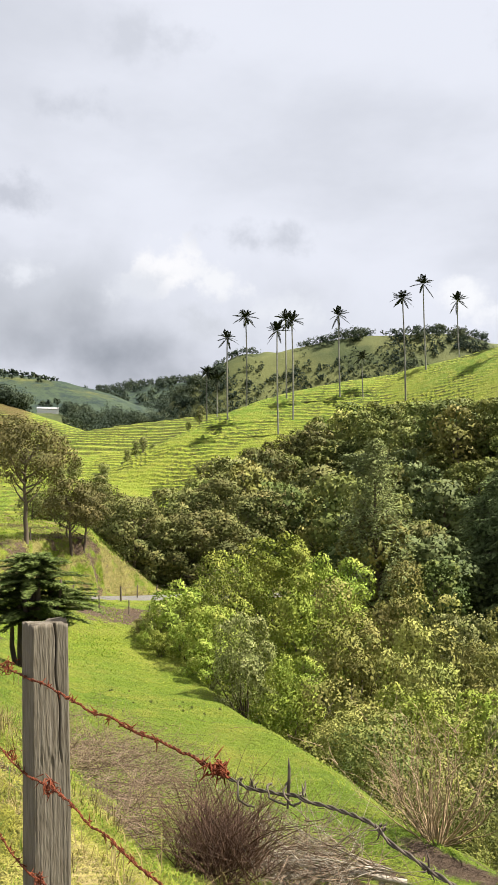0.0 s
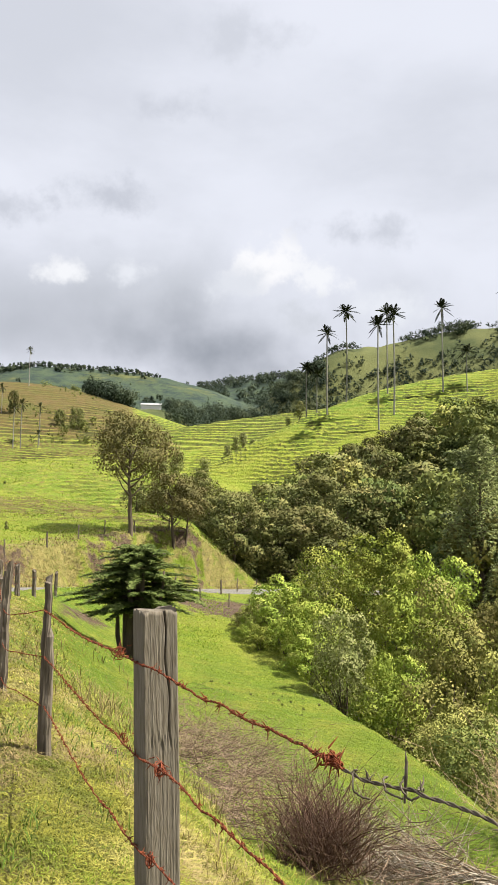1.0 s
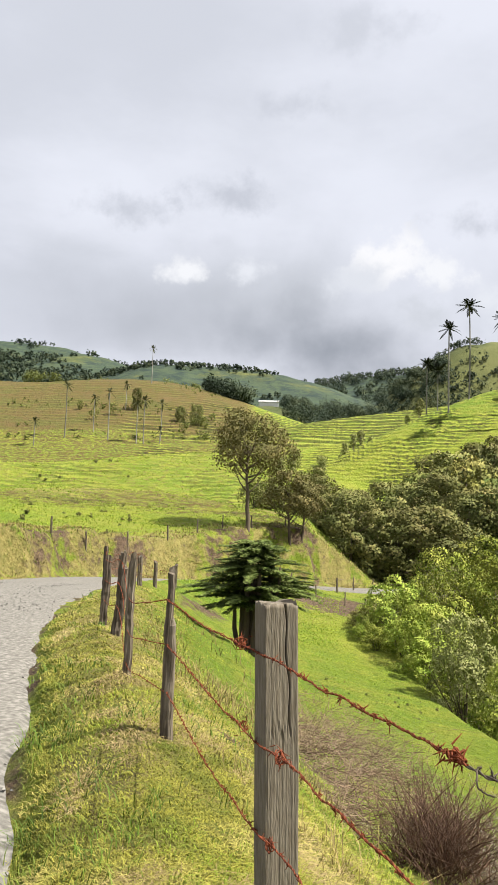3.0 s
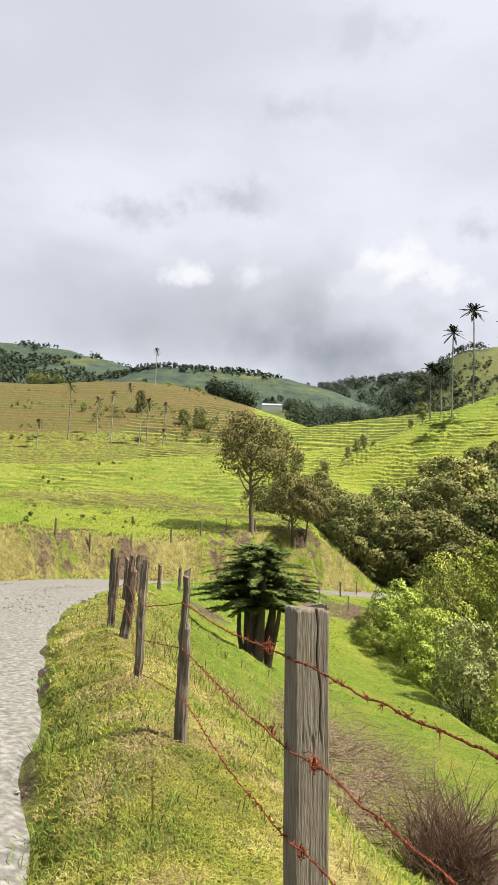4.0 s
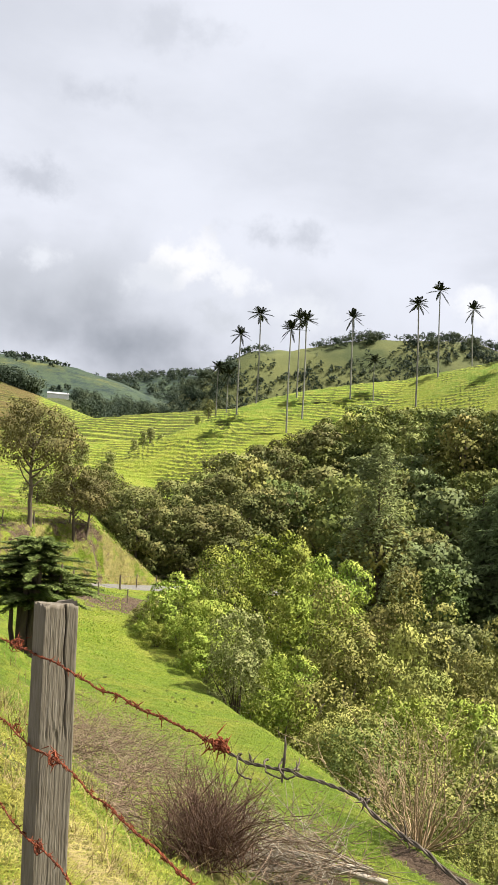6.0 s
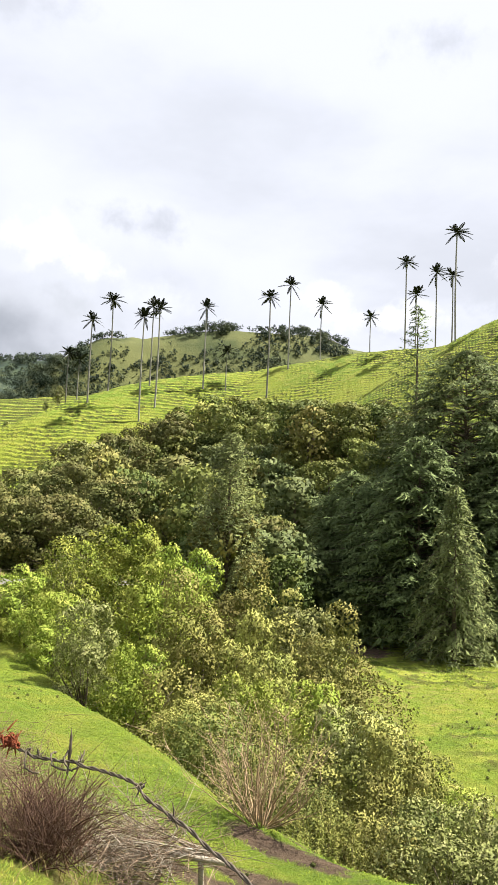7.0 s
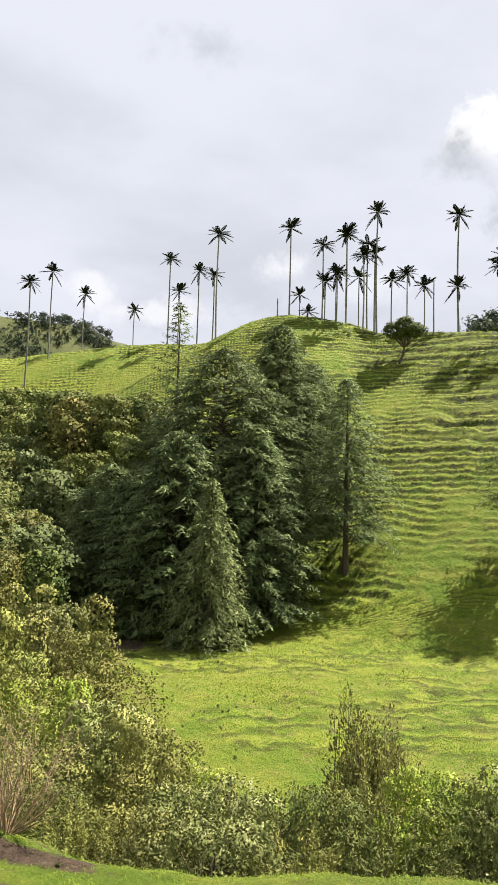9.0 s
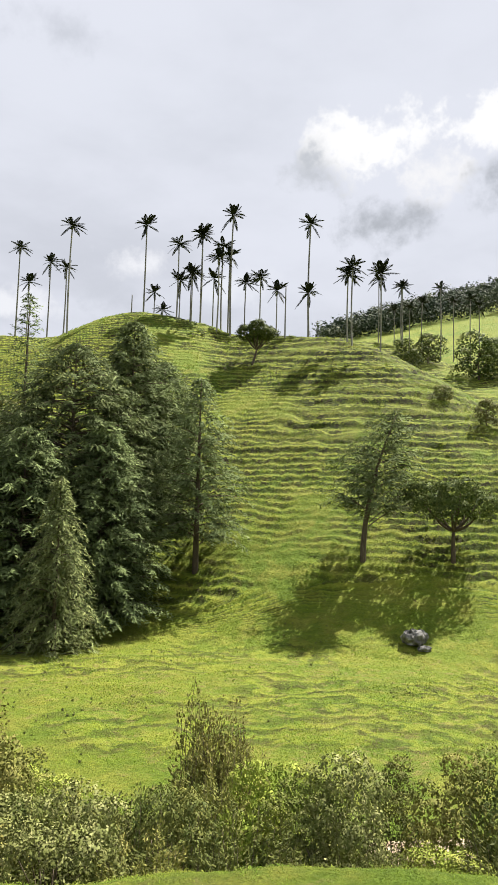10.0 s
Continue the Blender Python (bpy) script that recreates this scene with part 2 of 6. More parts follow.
def ground_material():
    """Pasture: fresh and tired grass at three scales; dry, bare and muddy ground where the cover says so."""
    m = bpy.data.materials.new("pasture")
    m.use_nodes = True
    t = m.node_tree
    t.nodes.clear()
    N, L = t.nodes.new, t.links.new
    tc = N("ShaderNodeTexCoord")

    def tex(scale, detail=6, rough=0.55, stretch=None):
        n = N("ShaderNodeTexNoise")
        n.inputs["Scale"].default_value, n.inputs["Detail"].default_value, n.inputs["Roughness"].default_value = scale, detail, rough
        if stretch:
            mp = N("ShaderNodeMapping")
            mp.inputs["Scale"].default_value = stretch
            L(tc.outputs["Object"], mp.inputs[0])
            L(mp.outputs[0], n.inputs["Vector"])
        else:
            L(tc.outputs["Object"], n.inputs["Vector"])
        return n.outputs["Fac"]

    def rng(v, a, b, lo=0.0, hi=1.0):
        r = N("ShaderNodeMapRange")
        L(v, r.inputs[0])
        for i, q in zip((1, 2, 3, 4), (a, b, lo, hi)):
            r.inputs[i].default_value = q
        return r.outputs[0]

    def mix(f, a, b, kind="MIX"):
        n = N("ShaderNodeMix")
        n.data_type, n.blend_type = "RGBA", kind
        if isinstance(f, float):
            n.inputs[0].default_value = f
        else:
            L(f, n.inputs[0])
        for v, i in ((a, 6), (b, 7)):
            if isinstance(v, tuple):
                n.inputs[i].default_value = (*[TONE * q for q in v], 1)
            else:
                L(v, n.inputs[i])
        return n.outputs[2]

    def mul(a, b):
        n = N("ShaderNodeMath")
        n.operation, n.use_clamp = "MULTIPLY", True
        L(a, n.inputs[0])
        L(b, n.inputs[1])
        return n.outputs[0]

    cover = N("ShaderNodeAttribute")
    cover.attribute_name = "cover"
    sep = N("ShaderNodeSeparateColor")
    L(cover.outputs["Color"], sep.inputs[0])
    dry, soil, brown = sep.outputs
    grass = mix(rng(tex(0.045, 6, 0.6), 0.40, 0.60), (0.150, 0.222, 0.018), (0.242, 0.278, 0.026))
    grass = mix(rng(tex(0.45, 7, 0.65), 0.45, 0.66), grass, (0.305, 0.30, 0.048))
    grass = mix(rng(tex(5.0, 8, 0.75), 0.38, 0.66, 0.0, 0.85), mix(0.6, grass, (0.05, 0.09, 0.010)), grass)
    grass = mix(rng(tex(1.1, 9, 0.75), 0.57, 0.68, 0.0, 0.7), grass, (0.095, 0.145, 0.015))
    grass = mix(rng(tex(0.16, 8, 0.7), 0.55, 0.70, 0.0, 0.7), grass, (0.19, 0.20, 0.035))
    straw = mix(rng(tex(2.5, 9, 0.75), 0.35, 0.65), (0.15, 0.142, 0.040), (0.30, 0.25, 0.090))
    straw = mix(rng(tex(0.8, 9, 0.75), 0.55, 0.66, 0.0, 0.8), straw, (0.10, 0.10, 0.025))
    heath = mix(rng(tex(0.22, 9, 0.75), 0.40, 0.62), (0.088, 0.074, 0.019), (0.112, 0.073, 0.031))
    heath = mix(rng(tex(0.07, 8, 0.75), 0.50, 0.62, 0.0, 0.7), heath, (0.076, 0.086, 0.018))
    heath = mix(rng(tex(0.9, 8, 0.75), 0.52, 0.62, 0.0, 0.85), heath, (0.045, 0.045, 0.014))
    earth = mix(rng(tex(3.0, 8, 0.7), 0.35, 0.65), (0.060, 0.040, 0.028), (0.15, 0.103, 0.070))
    ragged = tex(1.2, 7, 0.65)

    def edge(mask):
        a = N("ShaderNodeMath")
        a.operation = "ADD"
        L(mask, a.inputs[0])
        L(rng(ragged, 0.25, 0.75, -0.5, 0.5), a.inputs[1])
        return rng(a.outputs[0], 0.35, 0.65)
    col = mix(edge(brown), grass, heath)
    col = mix(edge(dry), col, straw)
    # cattle steps: ragged soil risers with shade painted in, under a pale grassy lip
    rel = N("ShaderNodeAttribute")
    rel.attribute_name = "relief"
    rsep = N("ShaderNodeSeparateColor")
    L(rel.outputs["Color"], rsep.inputs[0])
    crisp = N("ShaderNodeAttribute")
    crisp.attribute_name = "crisp"
    loose = N("ShaderNodeMath")
    loose.operation = "MULTIPLY"
    L(rng(tex(1.6, 8, 0.75), 0.3, 0.7, -0.30, 0.30), loose.inputs[0])
    L(rng(crisp.outputs["Fac"], 0, 1, 1.0, 0.15), loose.inputs[1])
    fray = loose.outputs[0]
    gap = rng(tex(0.9, 7, 0.7), 0.40, 0.56)

    def fract(v):
        a, b_ = N("ShaderNodeMath"), N("ShaderNodeMath")
        a.operation, b_.operation = "ADD", "FRACT"
        L(v, a.inputs[0])
        L(fray, a.inputs[1])
        L(a.outputs[0], b_.inputs[0])
        return b_.outputs[0]

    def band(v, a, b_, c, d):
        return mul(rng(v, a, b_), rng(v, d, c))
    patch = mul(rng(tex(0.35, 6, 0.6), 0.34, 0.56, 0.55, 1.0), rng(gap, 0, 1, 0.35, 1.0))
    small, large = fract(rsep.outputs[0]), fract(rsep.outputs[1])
    # near-black soil and grass tones, deepened to hold the risers' shade
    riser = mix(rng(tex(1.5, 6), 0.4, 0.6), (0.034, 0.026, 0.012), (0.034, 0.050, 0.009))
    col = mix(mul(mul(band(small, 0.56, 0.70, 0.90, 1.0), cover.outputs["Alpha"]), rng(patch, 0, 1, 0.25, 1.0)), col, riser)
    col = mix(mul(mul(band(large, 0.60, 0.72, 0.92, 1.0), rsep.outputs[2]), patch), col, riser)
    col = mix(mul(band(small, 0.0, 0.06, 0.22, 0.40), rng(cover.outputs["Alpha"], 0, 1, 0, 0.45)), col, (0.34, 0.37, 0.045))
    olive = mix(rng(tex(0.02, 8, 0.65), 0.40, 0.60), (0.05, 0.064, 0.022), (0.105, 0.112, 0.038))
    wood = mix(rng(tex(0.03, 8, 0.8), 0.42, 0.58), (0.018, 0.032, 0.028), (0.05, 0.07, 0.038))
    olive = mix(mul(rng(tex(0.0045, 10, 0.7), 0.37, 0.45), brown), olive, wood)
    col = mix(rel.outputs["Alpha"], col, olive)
    col = mix(edge(soil), col, earth)
    p = N("ShaderNodeBsdfPrincipled")
    L(col, p.inputs["Base Color"])
    p.inputs["Roughness"].default_value = 0.9
    p.inputs["Specular IOR Level"].default_value = 0.15
    b = N("ShaderNodeBump")
    b.inputs["Strength"].default_value, b.inputs["Distance"].default_value = 1.0, 0.16
    L(tex(7.0, 9, 0.75), b.inputs["Height"])
    b2 = N("ShaderNodeBump")
    b2.inputs["Strength"].default_value, b2.inputs["Distance"].default_value = 0.9, 0.6
    L(tex(0.9, 6, 0.65), b2.inputs["Height"])
    L(b2.outputs[0], b.inputs["Normal"])
    L(b.outputs[0], p.inputs["Normal"])
    out = N("ShaderNodeOutputMaterial")
    L(p.outputs[0], out.inputs[0])
    return m


M["pasture"] = ground_material()


# ---- mesh helpers ----
def mesh(name, v, f, mat=None, smooth=False, normals=None):
    """A mesh from arrays of points and of faces of one size, with normals of its own if given."""
    v, f = np.asarray(v, np.float32), np.asarray(f, np.int32)
    me = bpy.data.meshes.new(name)
    n, k = f.shape
    me.vertices.add(len(v))
    me.vertices.foreach_set("co", v.ravel())
    me.loops.add(n * k)
    me.loops.foreach_set("vertex_index", f.ravel())
    me.polygons.add(n)
    me.polygons.foreach_set("loop_start", np.arange(0, n * k, k, dtype=np.int32))
    me.polygons.foreach_set("use_smooth", np.full(n, smooth))
    me.update(calc_edges=True)
    if mat:
        me.materials.append(M[mat])
    if normals is not None:
        me.polygons.foreach_set("use_smooth", np.full(n, True))
        me.normals_split_custom_set_from_vertices(np.asarray(normals, np.float32))
    return me


def merged(pieces):
    """Joins (points, faces) pairs with faces of one size."""
    vs, fs, o = [], [], 0
    for v, f in pieces:
        vs.append(v)
        fs.append(np.asarray(f) + o)
        o += len(v)
    return np.vstack(vs), np.vstack(fs)


def tube(path, radii, sides=7, rng=None, rough=0.0):
    """A tapered tube along a path, with a closed end; quads."""
    p = np.asarray(path, float)
    r = np.broadcast_to(np.asarray(radii, float), (len(p),))
    t = np.gradient(p, axis=0)
    t /= np.linalg.norm(t, axis=1)[:, None] + 1e-9
    ref = np.where(np.abs(t[:, 2:3]) > 0.9, [[1.0, 0, 0]], [[0, 0, 1.0]])
    a = np.cross(ref, t)
    a /= np.linalg.norm(a, axis=1)[:, None] + 1e-9
    b = np.cross(t, a)
    w = np.linspace(0, 2 * np.pi, sides, endpoint=False)
    rr = r[:, None] * (1 + (rough * rng.uniform(-1, 1, (len(p), sides)) if rng is not None and rough else 0))
    v = p[:, None, :] + (np.cos(w)[None, :, None] * a[:, None, :] + np.sin(w)[None, :, None] * b[:, None, :]) * rr[..., None]
    v = v.reshape(-1, 3)
    f = []
    for i in range(len(p) - 1):
        for j in range(sides):
            k = (j + 1) % sides
            f.append((i * sides + j, i * sides + k, (i + 1) * sides + k, (i + 1) * sides + j))
    e = (len(p) - 1) * sides
    v = np.vstack([v, p[-1] + t[-1] * r[-1] * 0.3])
    for j in range(0, sides):
        f.append((e + j, e + (j + 1) % sides, len(v) - 1, len(v) - 1))
    f = np.array(f)
    f[-sides:, 3] = f[-sides:, 2]
    return v, f


def tubes_mesh(name, pieces, mat):
    """Tubes joined into one mesh; the end faces become triangles."""
    v, f = merged(pieces)
    me = bpy.data.meshes.new(name)
    me.from_pydata(v.tolist(), [], [tuple(q) if q[2] != q[3] else tuple(q[:3]) for q in f.tolist()])
    for p in me.polygons:
        p.use_smooth = True
    me.materials.append(M[mat])
    return me


def unit(v):
    return v / (np.linalg.norm(v, axis=-1, keepdims=True) + 1e-9)


def leaves(c, n, along, length, width, fold=0.25):
    """Leaf blades at the points c with face normals n, pointing along; each a folded diamond of two triangles."""
    t = unit(along - n * np.sum(along * n, -1, keepdims=True))
    s = np.cross(n, t)
    L, W = np.asarray(length)[:, None], np.asarray(width)[:, None]
    a, d = c - t * L * 0.5, c + t * L * 0.5
    b, e = c + s * W * 0.5 - n * W * fold, c - s * W * 0.5 - n * W * fold
    k = len(c)
    v = np.stack([a, b, d, e], 1).reshape(-1, 3)
    i = np.arange(k)[:, None] * 4
    return v, np.vstack([i + [0, 2, 1], i + [0, 3, 2]])


def sphere_dirs(rng, n, up=0.0):
    d = unit(rng.normal(size=(n, 3)))
    d[:, 2] += up
    return unit(d)


def crown(rng, lobes, clumps, per, leaf, aspect=0.45, spread=0.20, up=0.25, hang=0.0, inner=0.25):
    """Foliage: leaves in clumps set over the surfaces of several rounded lobes (centre, radii)."""
    C, Rr = np.array([q[0] for q in lobes], float), np.array([q[1] for q in lobes], float)
    area = (Rr[:, 0] * Rr[:, 2]) ** 0.9
    pick = rng.choice(len(lobes), clumps, p=area / area.sum())
    d = sphere_dirs(rng, clumps, up)
    shell = np.where(rng.random(clumps) < inner, rng.uniform(0.45, 0.85, clumps), rng.uniform(0.72, 1.10, clumps))
    cc = C[pick] + d * Rr[pick] * shell[:, None]
    size = spread * Rr[pick].mean(1) * rng.uniform(0.6, 1.3, clumps)
    q = np.repeat(np.arange(clumps), per)
    off = unit(rng.normal(size=(len(q), 3)) + 0.55 * d[q] + np.array([0, 0, 0.3]))
    pos = cc[q] + off * (size[q] * np.sqrt(rng.uniform(0.25, 1.15, len(q))))[:, None]
    nrm = unit(off + np.array([0, 0, 0.25]) + rng.normal(size=(len(q), 3)) * 0.32)
    along = unit(off * 0.6 + rng.normal(size=(len(q), 3)) * 0.8 - np.array([0, 0, hang]))
    L = leaf * rng.uniform(0.65, 1.35, len(q))
    v, f = leaves(pos, nrm, along, L, L * aspect)
    soft = unit(1.0 * off + 0.3 * d[q] + 0.25 * nrm + np.array([0, 0, 0.05]))
    nv = np.repeat(soft, 4, 0)
    return v, f, nv


def foliage(rng, lobes, n, leaf, aspect=0.6, bumps=9, swell=0.30, up=0.35, core=(0, 0, 0.3), loose=0.10, shade=(1.1, 0.5, 0.5)):
    """A crown of leaves on the outside of joined rounded lobes (centre, radii), each lobe knobbed with leafy rosettes."""
    C, Rr = np.array([q[0] for q in lobes], float), np.array([q[1] for q in lobes], float)
    area = (Rr[:, 0] * Rr[:, 2]) ** 0.9
    k = int(n * 2.2)
    pick = rng.choice(len(lobes), k, p=area / area.sum())
    d = sphere_dirs(rng, k, up)
    knob = sphere_dirs(rng, len(lobes) * bumps, up).reshape(len(lobes), bumps, 3)
    dots = np.einsum("ijk,ik->ij", knob[pick], d)
    near = dots.argmax(1)
    rise = np.sqrt(np.clip(1 - (1 - dots.max(1)) / 0.22, 0, 1))
    reach = 0.78 + swell * rise + rng.normal(size=k) * loose
    pos = C[pick] + d * Rr[pick] * reach[:, None]
    inside = np.zeros(k, bool)
    for i in range(len(lobes)):
        inside |= (pick != i) & (np.linalg.norm((pos - C[i]) / Rr[i], axis=1) < 0.80)
    keep = np.nonzero(~inside)[0][:n]
    pos, d, pick, near = pos[keep], d[keep], pick[keep], near[keep]
    off = unit(pos - (C[pick] + knob[pick, near] * Rr[pick] * 0.72))
    soft = unit(shade[0] * off + shade[1] * d + shade[2] * unit(pos - np.array(core)) + rng.normal(size=pos.shape) * 0.14)
    nrm = unit(soft + rng.normal(size=pos.shape) * 0.5)
    along = unit(off * 0.5 + rng.normal(size=pos.shape) * 0.8)
    L = leaf * rng.uniform(0.6, 1.4, len(pos))
    v, f = leaves(pos, nrm, along, L, L * aspect)
    return v, f, np.repeat(soft, 4, 0)


def part(name, me, parent, label=""):
    ob = new(name, me)
    ob.parent = parent
    return tagged(ob, label)


def thing(name, x, y, z, label, category, group="", rz=0.0, scale=1.0, tilt=(0, 0), kind=""):
    ob = new(name)
    ob.empty_display_size = 0.2
    ob.matrix_basis = pose(x, y, z, tilt[0], tilt[1], rz)
    ob.scale = (scale,) * 3 if not isinstance(scale, tuple) else scale
    return tagged(ob, label, category, group, kind)


def ground_z(x, y):
    z, s = surface(np.array([x], float), np.array([y], float))
    return float(z[0])


def at(az, r):
    return r * math.sin(radians(az)), r * math.cos(radians(az))


# ---- terrain: heights in metres above the eye level at the start ----
def pol(az, r, el):
    a, e = radians(az), radians(el)
    return (r * math.sin(a), r * math.cos(a), r * math.tan(e))


def spline(pts, step):
    """Evenly sampled Catmull-Rom curve through the points."""
    p = np.array(pts, float)
    p = np.vstack([2 * p[0] - p[1], p, 2 * p[-1] - p[-2]])
    out = []
    for i in range(1, len(p) - 2):
        n = max(2, int(np.linalg.norm(p[i + 1, :2] - p[i, :2]) / step))
        t = np.linspace(0, 1, n, endpoint=False)[:, None]
        a, b, c, d = p[i - 1:i + 3]
        out.append(0.5 * (2 * b + (c - a) * t + (2 * a - 5 * b + 4 * c - d) * t * t + (3 * b - a - 3 * c + d) * t ** 3))
    return np.vstack(out + [p[-2][None]])


def vnoise(x, y, seed=0):
    """Smooth value noise from -1 to 1 on arrays."""
    xi, yi = np.floor(x), np.floor(y)
    fx, fy = x - xi, y - yi
    fx, fy = fx * fx * (3 - 2 * fx), fy * fy * (3 - 2 * fy)

    def h(i, j):
        s = np.sin(i * 127.1 + j * 311.7 + seed * 74.7) * 43758.5453
        return 2 * (s - np.floor(s)) - 1
    return ((h(xi, yi) * (1 - fx) + h(xi + 1, yi) * fx) * (1 - fy)
            + (h(xi, yi + 1) * (1 - fx) + h(xi + 1, yi + 1) * fx) * fy)


def fbm(x, y, seed=0, octaves=4):
    out, amp = 0, 1.0
    for o in range(octaves):
        out = out + amp * vnoise(x * 2 ** o, y * 2 ** o, seed + o)
        amp *= 0.5
    return out / 1.9


def smax(a, b, k):
    h = np.maximum(k - np.abs(a - b), 0) / k
    return np.maximum(a, b) + h * h * k / 4


def smin(a, b, k):
    return -smax(-a, -b, k)


def step01(a, b, v):
    t = np.clip((v - a) / (b - a), 0, 1)
    return t * t * (3 - 2 * t)


# Ridges: azimuth, distance, elevation angle of the crest; then slope of the sides and roundness of the top.
RIDGES = [
    ("palm_hill", [(-14, 140, 2.0), (-9.7, 148, 4.0), (-5.5, 155, 6.3), (-1.2, 165, 8.4), (3.1, 175, 9.9), (7.3, 180, 10.7), (12.2, 185, 11.3),
                   (19.4, 175, 12.7), (24, 165, 13.0), (27.2, 156, 13.6), (29.3, 150, 14.7), (31.4, 146, 15.3), (34.7, 145, 15.0),
                   (38.6, 142, 14.1), (44, 135, 14.1), (47.7, 127, 13.6), (50.6, 118, 11.6), (54.7, 108, 9.2), (58, 102, 7.6), (66, 95, 4), (76, 95, 1)], 0.70, 5),
    ("spur", [(-17, 215, 5.4), (-14.3, 225, 6.5), (-9.6, 240, 7.5), (-1.6, 250, 8.5), (4, 260, 8.8)], 0.36, 5),
    ("brown_hill", [(-60, 300, 8.6), (-45, 300, 8.8), (-32.6, 300, 9.1), (-28.7, 300, 9.5), (-24.6, 300, 9.8), (-22, 300, 9.6), (-19, 305, 8.7),
                    (-16.9, 310, 7.7), (-13, 320, 5.8)], 0.38, 12),
    ("near_knoll", [(-60, 70, 1.5), (-45, 74, 1.5), (-32, 78, 1.5), (-26.3, 85, 1.9), (-22, 82, 1.3), (-17.9, 78, 0.8), (-13.2, 72, 0.0), (-12.0, 70, -1.2)], 0.18, 4),
    ("mid_knoll", [(-60, 140, 3.3), (-40, 140, 3.3), (-32, 140, 3.4), (-26.4, 142, 3.9), (-18.5, 150, 4.7), (-14, 158, 4.2)], 0.30, 6),
    ("back_hill", [(-5.5, 490, 8.5), (-3.8, 495, 9.9), (-1.2, 500, 12.2), (0.1, 500, 13.2), (3.1, 505, 13.2), (4.8, 505, 13.4), (8.2, 510, 14.0), (12, 515, 14.2),
                   (15.5, 520, 13.8), (19.2, 540, 12.7), (24, 560, 11)], 0.9, 8),
    ("right_hill", [(42, 430, 12.5), (46.4, 420, 13.7), (50.6, 420, 14.9), (54.8, 420, 15.7), (58, 420, 16.4), (68, 420, 17), (85, 420, 16)], 0.4, 12),
    ("right_ridge", [(44, 215, 13.0), (48.5, 200, 13.7), (52.7, 190, 12.1), (58, 180, 9.9), (66, 170, 7.5)], 0.5, 5),
    ("far_left", [(-70, 2500, 11.5), (-45, 2400, 11.6), (-37, 2400, 11.9), (-32.8, 2400, 11.8), (-28.8, 2300, 11.7), (-24.6, 2200, 10.6), (-21, 2200, 9)], 0.42, 25),
    ("far_middle", [(-26, 1800, 10.2), (-22.9, 1800, 11.0), (-17, 1800, 11.3), (-13.1, 1900, 10.1), (-10, 1960, 8.5)], 0.42, 20),
    ("far_end", [(-16, 3000, 9.6), (-9.2, 3000, 10.5), (-5, 3000, 10.7), (2, 3000, 10.4)], 0.4, 30),
    ("wooded_rise", [(-18.5, 500, 7.7), (-15.4, 500, 8.3), (-12.5, 505, 7.9), (-10, 510, 7.4), (-6, 520, 7.4), (-2, 520, 7.8)], 0.25, 10),
]
RIDGES = [(n, spline([pol(*q) for q in pts], max(3.0, pts[0][1] * 0.02)), k, w) for n, pts, k, w in RIDGES]


def ridge(x, y, samples, k, w, over):
    """Height of one hill: its crest, less the slope times the way from it, blended along the crest; worked out in blocks, where it can stand over the rest."""
    soft = max(1.2, np.hypot(*samples[0, :2]) * 0.009)
    out = np.full(x.size, -999.0)
    xf, yf, zf = x.ravel(), y.ravel(), over.ravel()
    px, py, pz = (samples[:, i][:, None].astype(np.float32) for i in range(3))
    for a in range(0, x.size, 20000):
        b = slice(a, a + 20000)
        q = np.sqrt((xf[b].astype(np.float32) - px) ** 2 + (yf[b].astype(np.float32) - py) ** 2 + np.float32(w * w)) - np.float32(w)
        v = pz - np.float32(k) * q
        if k < 0.2:
            v = v - np.float32(0.3) * np.maximum(q - 60, 0)
        best = v.max(0)
        out[b] = best
        m = np.nonzero(best > zf[b] - 5)[0]
        if len(m):
            vm = v[:, m]
            e = np.exp((vm - best[m]) / np.float32(soft))
            out[a + m] = (e * vm).sum(0) / e.sum(0) + 0.4 * soft
    return out.reshape(x.shape)


# Road centre: x, y, height, share of the drop on its valley side, height of the bank on its hill side.
ROAD = spline([(5.2, -14.5, -1.7, 1, 0.3), (1.2, -7.6, -1.7, 1, 0.3), (-3.3, 0.2, -1.7, 1, 0.3), (-6.2, 5.3, -1.75, 1, 0.4), (-9.2, 10.6, -1.9, 1, 0.5), (-11.7, 17, -2.15, 1, 0.9),
               (-15.5, 27, -2.9, 1.0, 1.6), (-17.5, 37, -3.6, 0.72, 2.2), (-17, 48, -4.5, 0.3, 2.7), (-13, 58, -5.4, 0.1, 3.4), (-10.9, 60.8, -5.65, 0.05, 3.3), (-10.0, 61.8, -5.73, 0.05, 3.0), (-9.5, 62.3, -5.77, 0.05, 0.7), (-8.7, 63.1, -5.84, 0.05, 0.2), (-6, 65.5, -6.0, 0.05, 0.1),
               (3, 70, -6.3, 0, 0.1), (14, 75, -6.5, 0, 0)], 0.6)
FALL_S = [-0.6, -0.3, 0, 0.6, 1.2, 2.4, 4.4, 5.9, 9.5, 12.0, 13.5, 16, 20, 30]
FALL_Z = [0.0, -0.10, -0.14, 0.05, 0.40, 1.25, 2.25, 2.95, 3.6, 3.85, 4.6, 7.0, 8.8, 9.4]
CREEK = spline([(60, -12, -10.3), (40, -2, -10.3), (25, 7, -10.2), (16, 16, -10.0), (13, 27, -9.8), (11, 38, -9.6), (11, 50, -9.3), (11, 58, -8.8)], 1.0)


